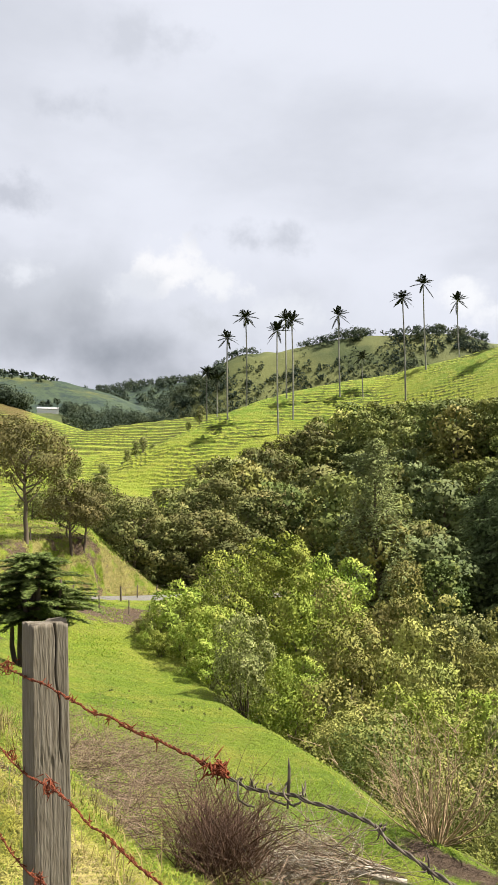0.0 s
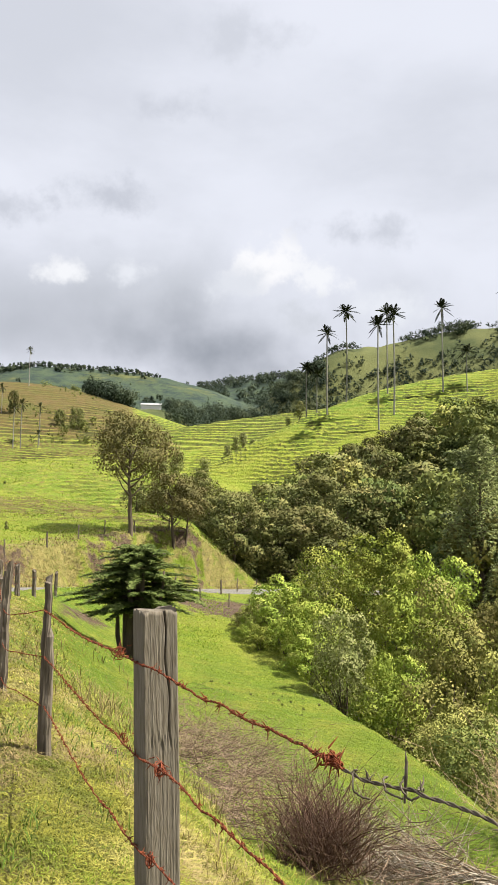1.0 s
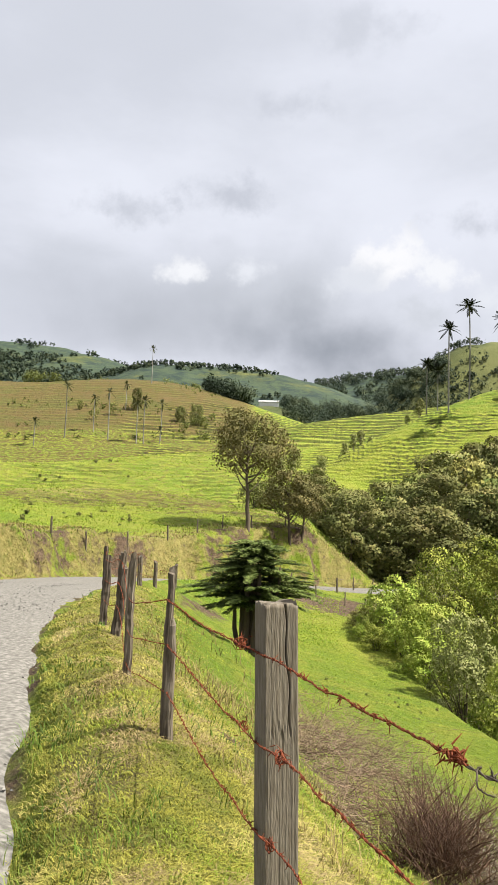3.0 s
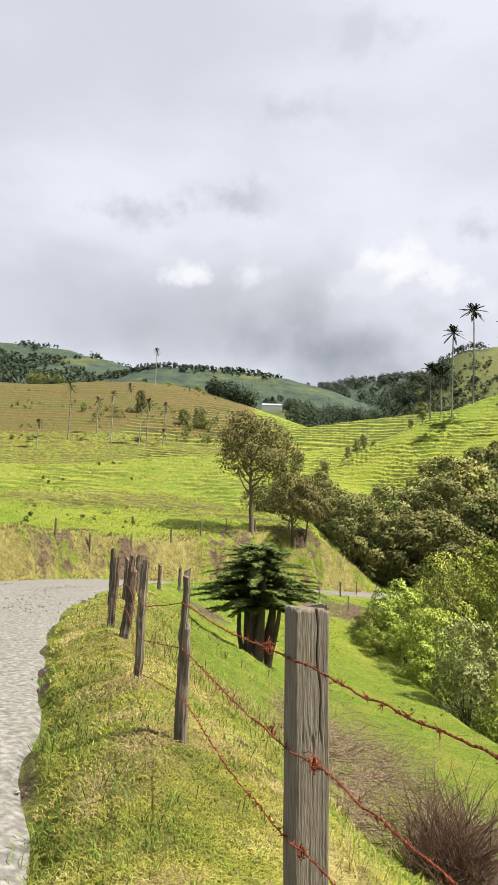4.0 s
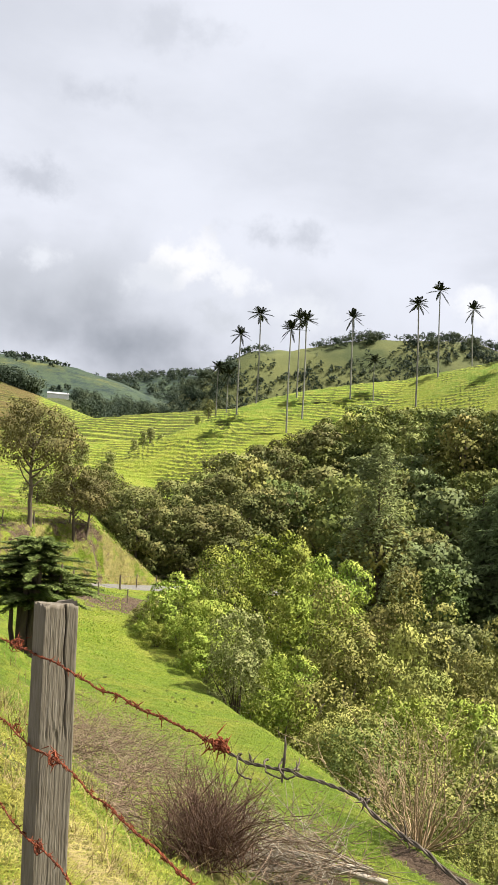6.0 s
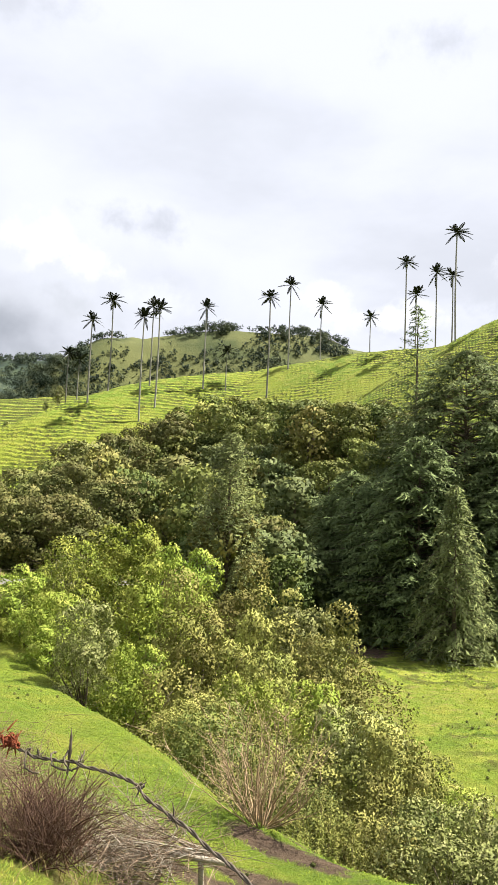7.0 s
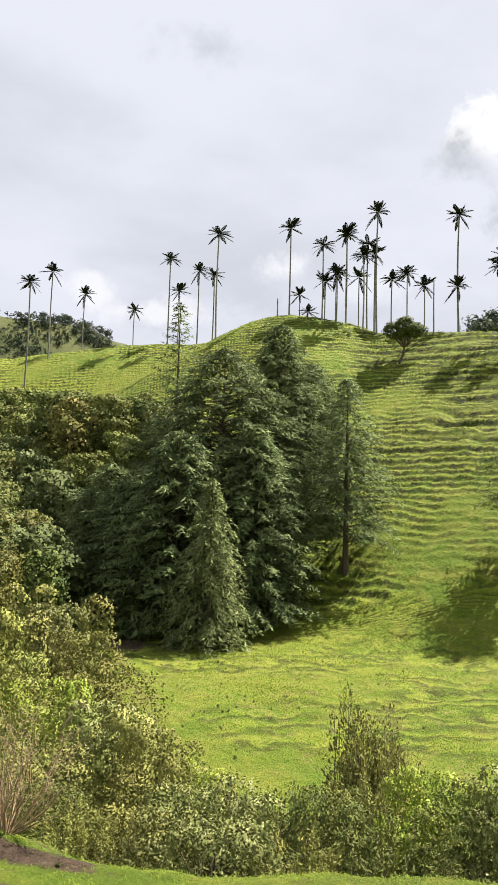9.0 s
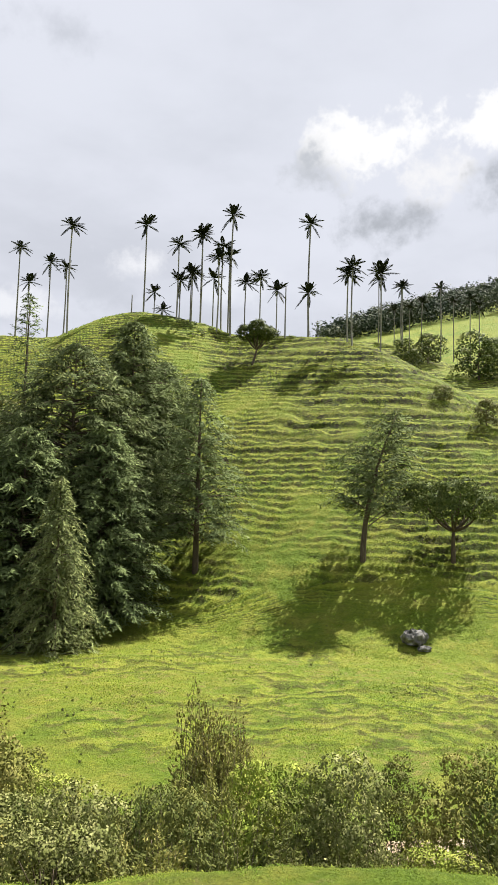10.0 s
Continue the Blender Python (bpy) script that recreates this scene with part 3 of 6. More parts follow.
def nearest(x, y, line):
    """Index of the closest sample of a line, and the way to it."""
    idx, dist = np.zeros(x.size, int), np.zeros(x.size)
    xf, yf = x.ravel().astype(np.float32), y.ravel().astype(np.float32)
    px, py = line[:, 0][:, None].astype(np.float32), line[:, 1][:, None].astype(np.float32)
    for a in range(0, x.size, 10000):
        b = slice(a, a + 10000)
        d = (xf[b] - px) ** 2 + (yf[b] - py) ** 2
        idx[b] = d.argmin(0)
        dist[b] = np.sqrt(d.min(0))
    return idx.reshape(x.shape), dist.reshape(x.shape)


def road_at(x, y):
    """Signed way from the road's centre (valley side positive) and the road's values there."""
    idx, dist = nearest(x, y, ROAD)
    j = np.clip(idx, 0, len(ROAD) - 2)
    t = ROAD[j + 1, :2] - ROAD[j, :2]
    side = t[..., 1] * (x - ROAD[idx, 0]) - t[..., 0] * (y - ROAD[idx, 1])
    return dist * np.where(side >= 0, 1, -1), ROAD[idx, 2], ROAD[idx, 3], ROAD[idx, 4]


def land(x, y):
    """Height of the ground, and how strongly cattle steps mark it."""
    x, y = np.asarray(x, float), np.asarray(y, float)
    r = np.hypot(x, y)
    d, rz, share, bank = road_at(x, y)
    share = np.maximum(share, step01(5, 18, x))
    s = d - 3.3
    edge = np.interp(np.degrees(np.arctan2(x, y)), [-5, 0, 12, 20, 28, 44, 58, 80], [0, 1.4, 2.6, 2.7, 2.0, 0, -1, -1])
    fall = np.interp(s + edge * step01(4, 9, s), FALL_S, FALL_Z)
    floor = -10.4 + 4.2 * step01(35, 75, y) * step01(16, 4, x) + np.interp(y, [60, 75, 150, 250, 420, 1500], [0, 0, 11, 22, 40, 120]) * step01(30, 0, x)
    inner = smax(rz - share * fall, floor, 0.5)
    ragged = d + (0.55 * vnoise(x / 2.3, y / 2.3, 51) + 0.3 * vnoise(x / 0.9, y / 0.9, 52)) * step01(12, 18, y)
    up = bank * (1 + 0.22 * vnoise(x / 4, y / 4, 53)) * step01(2.8, 4.0, -ragged + 0.5 * vnoise(x / 1.3, y / 1.3, 54) * step01(20, 30, y)) + 0.035 * np.clip(-d - 3.5, 0, 60)
    z = np.where(d > 0, inner, rz + up)
    z = np.where((y < 2) & (d < 0), np.minimum(z, -1.0 + 0.02 * r), z)
    near = step01(85, 55, r)
    far = np.maximum(z, floor) * (1 - near) + z * near
    z = np.where(r > 55, far, z)
    near_z = z
    steps = 0.30 * step01(4.6, 6.5, d) * step01(17, 14, d) * step01(60, 45, r)
    steps = np.maximum(steps, 0.62 * step01(32, 38, r) * step01(12, 20, x) * step01(75, 66, r))
    for name, samples, k, w in RIDGES:
        h = ridge(x, y, samples, k, w, z)
        if name == "palm_hill":
            foot = 3.0
            steps = np.maximum(steps, step01(-1, 4, h - near_z))
        elif name == "near_knoll":
            h = np.where((d < -4), h - 0.9 * np.clip(np.degrees(np.arctan2(x, y)) + 11.6, 0, 30), -99)
            foot = 0.8
        else:
            foot = 3.0
        if name in ("spur", "right_ridge"):
            steps = np.maximum(steps, 0.8 * step01(-1, 3, h - z))
        if name in ("near_knoll", "mid_knoll"):
            steps = np.maximum(steps, 0.42 * step01(-1, 2, h - z) * step01(60, 70, r))
        if name in ("brown_hill",):
            steps = np.maximum(steps, 0.35 * step01(-1, 3, h - z))
        z = smax(z, h, foot)
    ci, cd = nearest(x, y, CREEK)
    cz = CREEK[ci, 2]
    z = smin(z, cz + 0.5 + 0.65 * np.maximum(cd - 2.0, 0), 0.6)
    return z, steps


def relief(x, y):
    """The ground as it lies: the land, cattle steps and unevenness; also the strength and the phase of the steps."""
    z, steps = land(x, y)
    r = np.hypot(x, y)
    az = np.degrees(np.arctan2(x, y))
    steps = np.maximum(steps, 0.95 * step01(-17, -15, az) * step01(5, 3, az) * step01(190, 200, r) * step01(275, 262, r))
    period = np.where(r > 200, 1.25, np.where(r < 32, 0.34, 0.78))
    n1, n2 = fbm(x / 26, y / 26, 3), fbm(x / 5.5, y / 5.5, 5) + 0.45 * fbm(x / 1.7, y / 1.7, 6)
    broken = 0.22 + 0.75 * step01(-0.40, 0.30, fbm(x / 7, y / 7, 11))
    broken = np.maximum(broken, 0.9 * step01(192, 204, r) * step01(-17, -15, az) * step01(6, 4, az))
    big = step01(-0.1, 0.35, fbm(x / 22, y / 22, 15)) * step01(84, 100, r) * (r < 200) * step01(18, 32, np.degrees(np.arctan2(x, y)))

    def tread(ph, p):
        """Offset that turns a slope into flat treads and steep risers."""
        fr = ph - np.floor(ph)
        return p * (np.where(fr < 0.66, 0.03 * fr / 0.66, 0.03 + 0.97 * (fr - 0.66) / 0.34) - fr)
    meadow = step01(10, 18, x) * step01(72, 66, r)
    ph = z / period + 1.6 * n1 + np.where(r > 200, 0.2, 0.8) * n2 + (0.2 * r + 2.6 * n1 + 0.8 * n2) * meadow
    ph_big = z / 1.9 + 1.1 * n1 + 0.48 * n2
    z = z + steps * (1 - 0.75 * meadow) * np.where(r > 200, 0.85, 1.0) * (broken * tread(ph, period) * (1 - 0.25 * big) + 0.45 * big * tread(ph_big, 1.9))
    z = z + 0.16 * steps * fbm(x / 1.4, y / 1.4, 17) * (r < 200)
    lump = (0.12 * fbm(x / 1.6, y / 1.6, 21) + 0.05 * np.abs(fbm(x / 0.45, y / 0.45, 22))) * step01(2.5, 6, r) + 0.25 * fbm(x / 11, y / 11, 31) * step01(12, 60, r) + 3.0 * fbm(x / 60, y / 60, 41) * step01(300, 450, r)
    lump = lump + 26 * fbm(x / 260, y / 260, 43) * step01(900, 1600, r) + 0.10 * fbm(x / 2.2, y / 2.2, 23) * step01(20, 35, r) * step01(130, 90, r)
    d = road_at(x, y)[0]
    lump = lump + 0.16 * fbm(x / 0.9, y / 1.4, 24) * step01(3.7, 4.4, d) * step01(9.5, 6.5, d) * step01(30, 22, y)
    turf = 0.16 * step01(17, 12, y) * step01(2.5, 2.75, d + 0.22 * fbm(x / 0.8, y / 0.8, 25)) - 0.16 * step01(17, 12, y)
    return z + np.where(d < 3.2, turf, 0) + lump * step01(2.4, 3.6, np.abs(d)), steps * broken, ph, ph_big, steps * big


def surface(x, y):
    return relief(x, y)[:2]


def blob(x, y, cx, cy, a, b, turn=0.0):
    c, s = math.cos(radians(turn)), math.sin(radians(turn))
    u, v = (x - cx) * c + (y - cy) * s, -(x - cx) * s + (y - cy) * c
    return np.clip(1.4 - np.sqrt((u / a) ** 2 + (v / b) ** 2), 0, 1)


def cover_at(x, y, z):
    """Shares of dry grass (also one mound's sunlit yellow), of bare earth and of brown heath."""
    d = road_at(x, y)[0]
    r = np.hypot(x, y)
    dry = 0.62 * step01(2.6, 2.85, d) * step01(5.2, 3.6, d) * step01(26, 16, y)
    bank = step01(-2.3, -2.8, d) * step01(-7.5, -5.0, d) * step01(14, 20, y) * step01(-5.0, -7.5, np.degrees(np.arctan2(x, y)))
    dry = np.maximum(dry, (0.45 + 0.45 * step01(-0.3, 0.3, fbm(x / 3, y / 3, 58))) * bank)
    # patchy soil share that makes dark gaps between the verge blades
    worn = 0.30 * step01(2.6, 2.9, d) * step01(4.8, 4.0, d) * step01(28, 20, y)
    scar = (0.20 + 0.42 * step01(0.0, 0.4, fbm(x / 2.2, y / 2.2, 57))) * bank * step01(25, 34, y) * step01(-6.0, -4.5, d)
    soil = np.maximum.reduce([1.0 * blob(x, y, -7.2, 47.5, 4.2, 3.6), 0.9 * blob(x, y, 2.4, 11.6, 1.9, 0.6, -55), 0.55 * blob(x, y, 4.3, 12.6, 1.0, 0.4, -50), 0.5 * blob(x, y, -1.5, 8.6, 0.6, 1.8, 20), 0.5 * blob(x, y, -0.6, 5.4, 0.35, 1.6, 30),
                              0.7 * blob(x, y, -11.0, 31, 0.8, 3.0, 0), 0.9 * blob(x, y, 22, 61, 2.5, 4)])
    az = np.degrees(np.arctan2(x, y))
    soil = np.maximum.reduce([soil, scar, worn, 0.5 * step01(2.72, 2.5, np.abs(d)), 0.8 * blob(x, y, -21.0, 44.0, 0.5, 5.5, 0), 0.8 * blob(x, y, 4.56, 14.6, 1.3, 0.35, -50), 0.85 * blob(x, y, 3.5, 13.2, 1.7, 0.45, -50), 0.8 * blob(x, y, 1.7, 10.7, 1.2, 0.5, -50), 0.7 * blob(x, y, -1.75, 6.0, 0.22, 1.6, 28)])
    field = step01(-11, -14, az) * step01(62, 70, r)
    dry = np.maximum(dry, field * (0.22 * step01(84, 92, r) * step01(160, 145, r)) + 0.30 * step01(14, 20, x) * step01(66, 58, r) * (r > 30))
    brown = step01(198, 225, r) * step01(345, 325, r) * step01(-14.5, -17.5, az) * step01(4.6, 5.8, np.degrees(np.arctan2(z, r)))
    brown = np.maximum(brown, step01(800, 1000, r))
    brown = np.maximum(brown, field * step01(330, 200, r) * (0.56 - 0.22 * step01(86, 98, r) * step01(175, 160, r)))
    brown = np.maximum(brown, 0.30 * step01(-17, -15, az) * step01(5, 3, az) * step01(190, 200, r) * step01(275, 262, r))
    # sunlight on the near mound, put into the colour as dry grass
    dry = np.maximum(dry, 0.40 * blob(x, y, 7.0, 8.4, 4.0, 2.6, -45))
    crest = field * step01(66, 78, r) * step01(96, 84, r)
    dry = np.maximum(dry, crest * (0.25 + 0.35 * step01(-0.2, 0.3, fbm(x / 14, y / 14, 59))))
    slope_dry = 0.42 * blob(x, y, -1.0, 8.5, 1.6, 4.0, 20)
    dry = np.maximum(dry, slope_dry)
    return np.stack([dry, soil, brown, np.ones_like(dry)], -1)


def build_ground():
    az = np.radians(np.concatenate([np.arange(-180, -38, 3.0), np.arange(-38, 20, 0.33), np.arange(20, 64, 0.23), np.arange(64, 180, 3.0)]))
    rad = np.concatenate([np.geomspace(0.35, 6, 55), np.arange(6.15, 30, 0.2), np.arange(30, 60, 0.4), np.arange(60, 68, 0.36), np.arange(68, 142, 0.25), np.arange(142, 150, 0.4), np.arange(150, 200, 0.5), np.arange(200.8, 280, 0.8), np.arange(280, 330, 1.6), np.geomspace(333, 4200, 75)])
    A, Rr = np.meshgrid(az, rad, indexing="ij")
    x, y = Rr * np.sin(A), Rr * np.cos(A)
    z, steps, ph, ph_big, big = relief(x, y)
    cov = cover_at(x, y, z)
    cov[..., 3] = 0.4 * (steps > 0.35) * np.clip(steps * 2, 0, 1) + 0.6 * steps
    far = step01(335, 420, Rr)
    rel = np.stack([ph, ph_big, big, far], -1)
    na, nr = x.shape
    v = np.stack([x, y, z], -1).reshape(-1, 3)
    i = np.arange(na)[:, None]
    j = np.arange(nr - 1)[None]
    k = (i + 1) % na
    f = np.stack([i * nr + j, k * nr + j, k * nr + j + 1, i * nr + j + 1], -1).reshape(-1, 4)
    zc = ground_z(0.0, 0.05)
    v = np.vstack([v, [[0, 0, zc]]])
    me = mesh("ground", v, f, "pasture", smooth=True)
    fan = bmesh.new()
    fan.from_mesh(me)
    fan.verts.ensure_lookup_table()
    c = fan.verts[len(v) - 1]
    for q in range(na):
        fan.faces.new((c, fan.verts[((q + 1) % na) * nr], fan.verts[q * nr]))
    fan.to_mesh(me)
    fan.free()
    col = me.attributes.new("cover", "FLOAT_COLOR", "POINT")
    col.data.foreach_set("color", np.vstack([cov.reshape(-1, 4), [[0, 0, 0, 0]]]).astype(np.float32).ravel())
    col = me.attributes.new("relief", "FLOAT_COLOR", "POINT")
    col.data.foreach_set("color", np.vstack([rel.reshape(-1, 4), [[0, 0, 0, 0]]]).astype(np.float32).ravel())
    col = me.attributes.new("crisp", "FLOAT", "POINT")
    col.data.foreach_set("value", np.append(step01(192, 204, Rr).ravel(), 0).astype(np.float32))
    tagged(new("ground", me), "rolling green pasture with cattle steps, bare patches and dry banks", "ground", kind="structure")


def build_road():
    c = ROAD[:, :2]
    t = unit(np.gradient(c, axis=0))
    n = np.stack([t[:, 1], -t[:, 0]], -1)
    cols = np.linspace(-2.6, 2.8, 15)
    rows = []
    for w in cols:
        q = c + n * (w + 0.12 * vnoise(c[:, 0] * 0.9 + w, c[:, 1] * 0.9, 5)[:, None])
        crown_ = 0.05 * (1 - (w / 2.5) ** 2) - 0.035 * math.exp(-((abs(w) - 1.0) / 0.35) ** 2)
        rows.append(np.column_stack([q, ROAD[:, 2] + 0.035 + crown_ - 0.16 * step01(17, 12, ROAD[:, 1])]))
    v = np.stack(rows, 1)
    v[:, 0, 2] -= 0.12
    v[:, -1, 2] -= 0.12
    a, b = v.shape[:2]
    i, j = np.arange(a - 1)[:, None], np.arange(b - 1)[None]
    f = np.stack([i * b + j, i * b + j + 1, (i + 1) * b + j + 1, (i + 1) * b + j], -1).reshape(-1, 4)
    tagged(new("road", mesh("road", v.reshape(-1, 3), f, "gravel", True)), "pale grey gravel road curving along the fence", "road", kind="structure")


build_ground()
build_road()


# ---- plant builders ----
def stems(rng, n, height, spread, r0, sides=5, lean=0.5):
    out = []
    for i in range(n):
        a = rng.uniform(0, 2 * np.pi)
        q = np.linspace(0, 1, 6)
        reach = spread * rng.uniform(0.3, 1.0)
        h = height * rng.uniform(0.6, 1.0)
        wob = np.cumsum(rng.normal(0, 0.03 * height, (6, 2)), 0) * q[:, None]
        p = np.column_stack([np.cos(a) * reach * q ** (1 + lean) + wob[:, 0], np.sin(a) * reach * q ** (1 + lean) + wob[:, 1], h * q - 0.1])
        out.append(tube(p, r0 * (1 - 0.8 * q), sides))
    return out


def bush_meshes(rng, mat, n_lobes=13, count=5200, leaf=0.034, aspect=0.6, girth=1.0, lobe=1.0):
    """A rounded bush one metre high and about 1.2 m wide; leaf length is in the same unit."""
    lobes = [((0, 0, 0.38), (0.27 * girth, 0.27 * girth, 0.30))]
    for i in range(n_lobes):
        a = 2 * np.pi * (i * 0.618 + rng.uniform(-0.05, 0.05))
        u = (i + 0.5) / n_lobes
        q, h = 0.50 * math.sqrt(1 - 0.8 * u ** 1.5), 0.17 + 0.68 * u
        s = lobe * rng.uniform(0.12, 0.21)
        q *= girth
        lobes.append(((q * math.cos(a) * rng.uniform(0.65, 1.05), q * math.sin(a) * rng.uniform(0.65, 1.05), h * rng.uniform(0.85, 1.12)), (s, s, s * rng.uniform(0.75, 1.0))))
    v, f, n = foliage(rng, lobes, count, leaf, aspect, bumps=8, core=(0, 0, 0.2))
    v[:, 2] = np.maximum(v[:, 2], 0.02)
    return mesh("crown", v, f, mat, normals=n), tubes_mesh("stem_mass", stems(rng, 9, 0.7, 0.40, 0.014), "bark")


def shoot_meshes(rng, mat, n=60, girth=0.52, leaf=0.040):
    """An upright shrub one metre high: many leafy shoots fanning from the ground."""
    out, C, A = [], [], []
    for i in range(n):
        a, reach = rng.uniform(0, 2 * np.pi), girth * math.sqrt(rng.random())
        q = np.linspace(0, 1, 6)[:, None]
        tip = np.array([math.cos(a) * reach, math.sin(a) * reach, rng.uniform(0.5, 1.0) * (1 - 0.35 * (reach / girth) ** 2)])
        base = np.array([tip[0] * 0.35, tip[1] * 0.35, -0.03])
        p = base + (tip - base) * q + np.array([math.cos(a), math.sin(a), 0]) * 0.05 * np.sin(np.pi * q) + np.cumsum(rng.normal(size=(6, 3)) * 0.008, 0)
        out.append(tube(p, 0.0034 * (1.1 - 0.8 * q[:, 0]), 3))
        u = rng.uniform(0.06, 1.0, 90) ** 0.8
        k = np.minimum((u * 5).astype(int), 4)
        w = (u * 5 - k)[:, None]
        C.append(p[k] * (1 - w) + p[k + 1] * w + rng.normal(size=(90, 3)) * 0.022)
        A.append(np.repeat([unit(tip - base)], 90, 0))
    C, A = np.vstack(C), np.vstack(A)
    side = unit(rng.normal(size=C.shape))
    L = leaf * rng.uniform(0.6, 1.3, len(C))
    v, f = leaves(C, unit(side + np.array([0, 0, 0.7])), unit(A + side * 0.9), L, L * 0.45)
    v[:, 2] = np.maximum(v[:, 2], 0.01)
    return mesh("crown", v, f, mat), tubes_mesh("stem_mass", out, "bark")


def tree_meshes(rng, mat, bark="bark", trunk=0.35, lobes_n=9, count=2600, leaf=0.07, wide=0.36, lobe=1.0, aspect=0.7, bumps=9, loose=0.10):
    """A broad tree one metre high: bare trunk, limbs, lobed crown."""
    q = np.linspace(0, 1, 8)
    wob = np.cumsum(rng.normal(0, 0.008, (8, 2)), 0)
    top = 0.72
    pieces = [tube(np.column_stack([wob, top * q - 0.03]), 0.022 * (1 - 0.75 * q), 7)]
    lobes = []
    for i in range(lobes_n):
        a = 2 * np.pi * (i * 0.618 + rng.uniform(-0.08, 0.08))
        h = trunk + (0.9 - trunk) * (i + 0.5) / lobes_n
        reach = wide * (0.80 - 0.55 * abs((h - trunk) / (0.95 - trunk) - 0.4)) * rng.uniform(0.7, 1.15)
        s = lobe * rng.uniform(0.12, 0.20)
        c = np.array([reach * math.cos(a), reach * math.sin(a), h])
        lobes.append((c, (s, s, s * 0.8)))
        st = np.array([*wob[4], max(0.15, h - 0.22)])
        k = np.linspace(0, 1, 5)[:, None]
        pieces.append(tube(st + (c - st) * k + np.array([0, 0, -0.04]) * np.sin(np.pi * k), 0.009 * (1.1 - k[:, 0]), 5))
    lobes.append(((0, 0, 0.86), (0.15 * lobe, 0.15 * lobe, 0.12 * lobe)))
    v, f, n = foliage(rng, lobes, count, leaf, aspect, bumps=bumps, core=(0, 0, trunk + 0.1), loose=loose)
    return mesh("crown", v, f, mat, normals=n), tubes_mesh("trunk", pieces, bark)


def conifer_meshes(rng, mat, height, width, base=0.06, count=200, rise=0.35, droop=0.30, twig=1.0, bare=0.35, lean=0.0, shape=(1.0, 0.75), trunk_r=0.012, hang=0.35):
    """A conifer in metres: boughs that rise and nod, each a flat spray of side twigs set with needle tufts.
    shape: exponents of the outline, half width = (1 - u ** a) ** b."""
    q = np.linspace(0, 1, 9)
    pieces = [tube(np.column_stack([lean * height * q ** 2, 0 * q, height * q * 0.99 - 0.3]), height * trunk_r * (1 - 0.93 * q) + 0.02, 8)]
    C, Nn, Al, Ln, Sf = [], [], [], [], []
    up = np.array([0, 0, 1.0])
    for i in range(count):
        u = ((i + rng.uniform(0, 1)) / count) ** 1.15
        h = height * (base + (0.985 - base) * u)
        L = (width * 0.5 * (1 - u ** shape[0]) ** shape[1] + 0.25) * rng.uniform(0.62, 1.12)
        a = i * 2.399963 + rng.uniform(-0.5, 0.5)
        dirn, side = np.array([math.cos(a), math.sin(a), 0]), np.array([-math.sin(a), math.cos(a), 0])
        lift = rise * rng.uniform(0.4, 1.5)
        n = max(4, int(L * (1 - bare) / 0.30))
        s = np.linspace(bare, 1, n)
        start = np.array([lean * height * (h / height) ** 2, 0, h - lift * L * 0.5])
        curve = lambda w: start + dirn * (w * L)[:, None] + up * (lift * w * L - droop * L * w ** 2.4)[:, None]
        p = curve(s)
        if L > 0.8 and i % 2 == 0:
            pieces.append(tube(curve(np.linspace(0.02, 0.95, 5)), np.linspace(0.010 * L + 0.012, 0.008, 5), 4))
        tone = unit(up * 0.75 + dirn * 0.55 + rng.normal(size=3) * 0.18)
        for sg in (-1, 1):
            tl = twig * (1.25 - 0.75 * s) * rng.uniform(0.55, 1.2, n)
            td = unit(side * sg * 0.75 + dirn * 0.75 - up * hang * rng.uniform(0.3, 1.3, (n, 1)) + rng.normal(size=(n, 3)) * 0.16)
            for w in (0.18, 0.5, 0.82):
                c = p + td * (tl * w)[:, None] - up * (hang * 0.25 * tl * w * w)[:, None] + rng.normal(size=(n, 3)) * 0.05
                C.append(c)
                Nn.append(unit(up + rng.normal(size=(n, 3)) * 0.45 + dirn * 0.3))
                Al.append(unit(td + rng.normal(size=(n, 3)) * 0.3 - up * 0.5 * max(0, hang - 0.5)))
                Ln.append(0.55 * tl + 0.10)
                Sf.append(unit(tone + td * 0.25 + rng.normal(size=(n, 3)) * 0.2))
    C, Nn, Al, Ln, Sf = np.vstack(C), np.vstack(Nn), np.vstack(Al), np.concatenate(Ln), np.vstack(Sf)
    v, f = leaves(C, Nn, Al, Ln * 1.15, 0.05 + Ln * 0.19)
    return mesh("crown", v, f, mat, normals=np.repeat(Sf, 4, 0)), tubes_mesh("trunk", pieces, "bark")


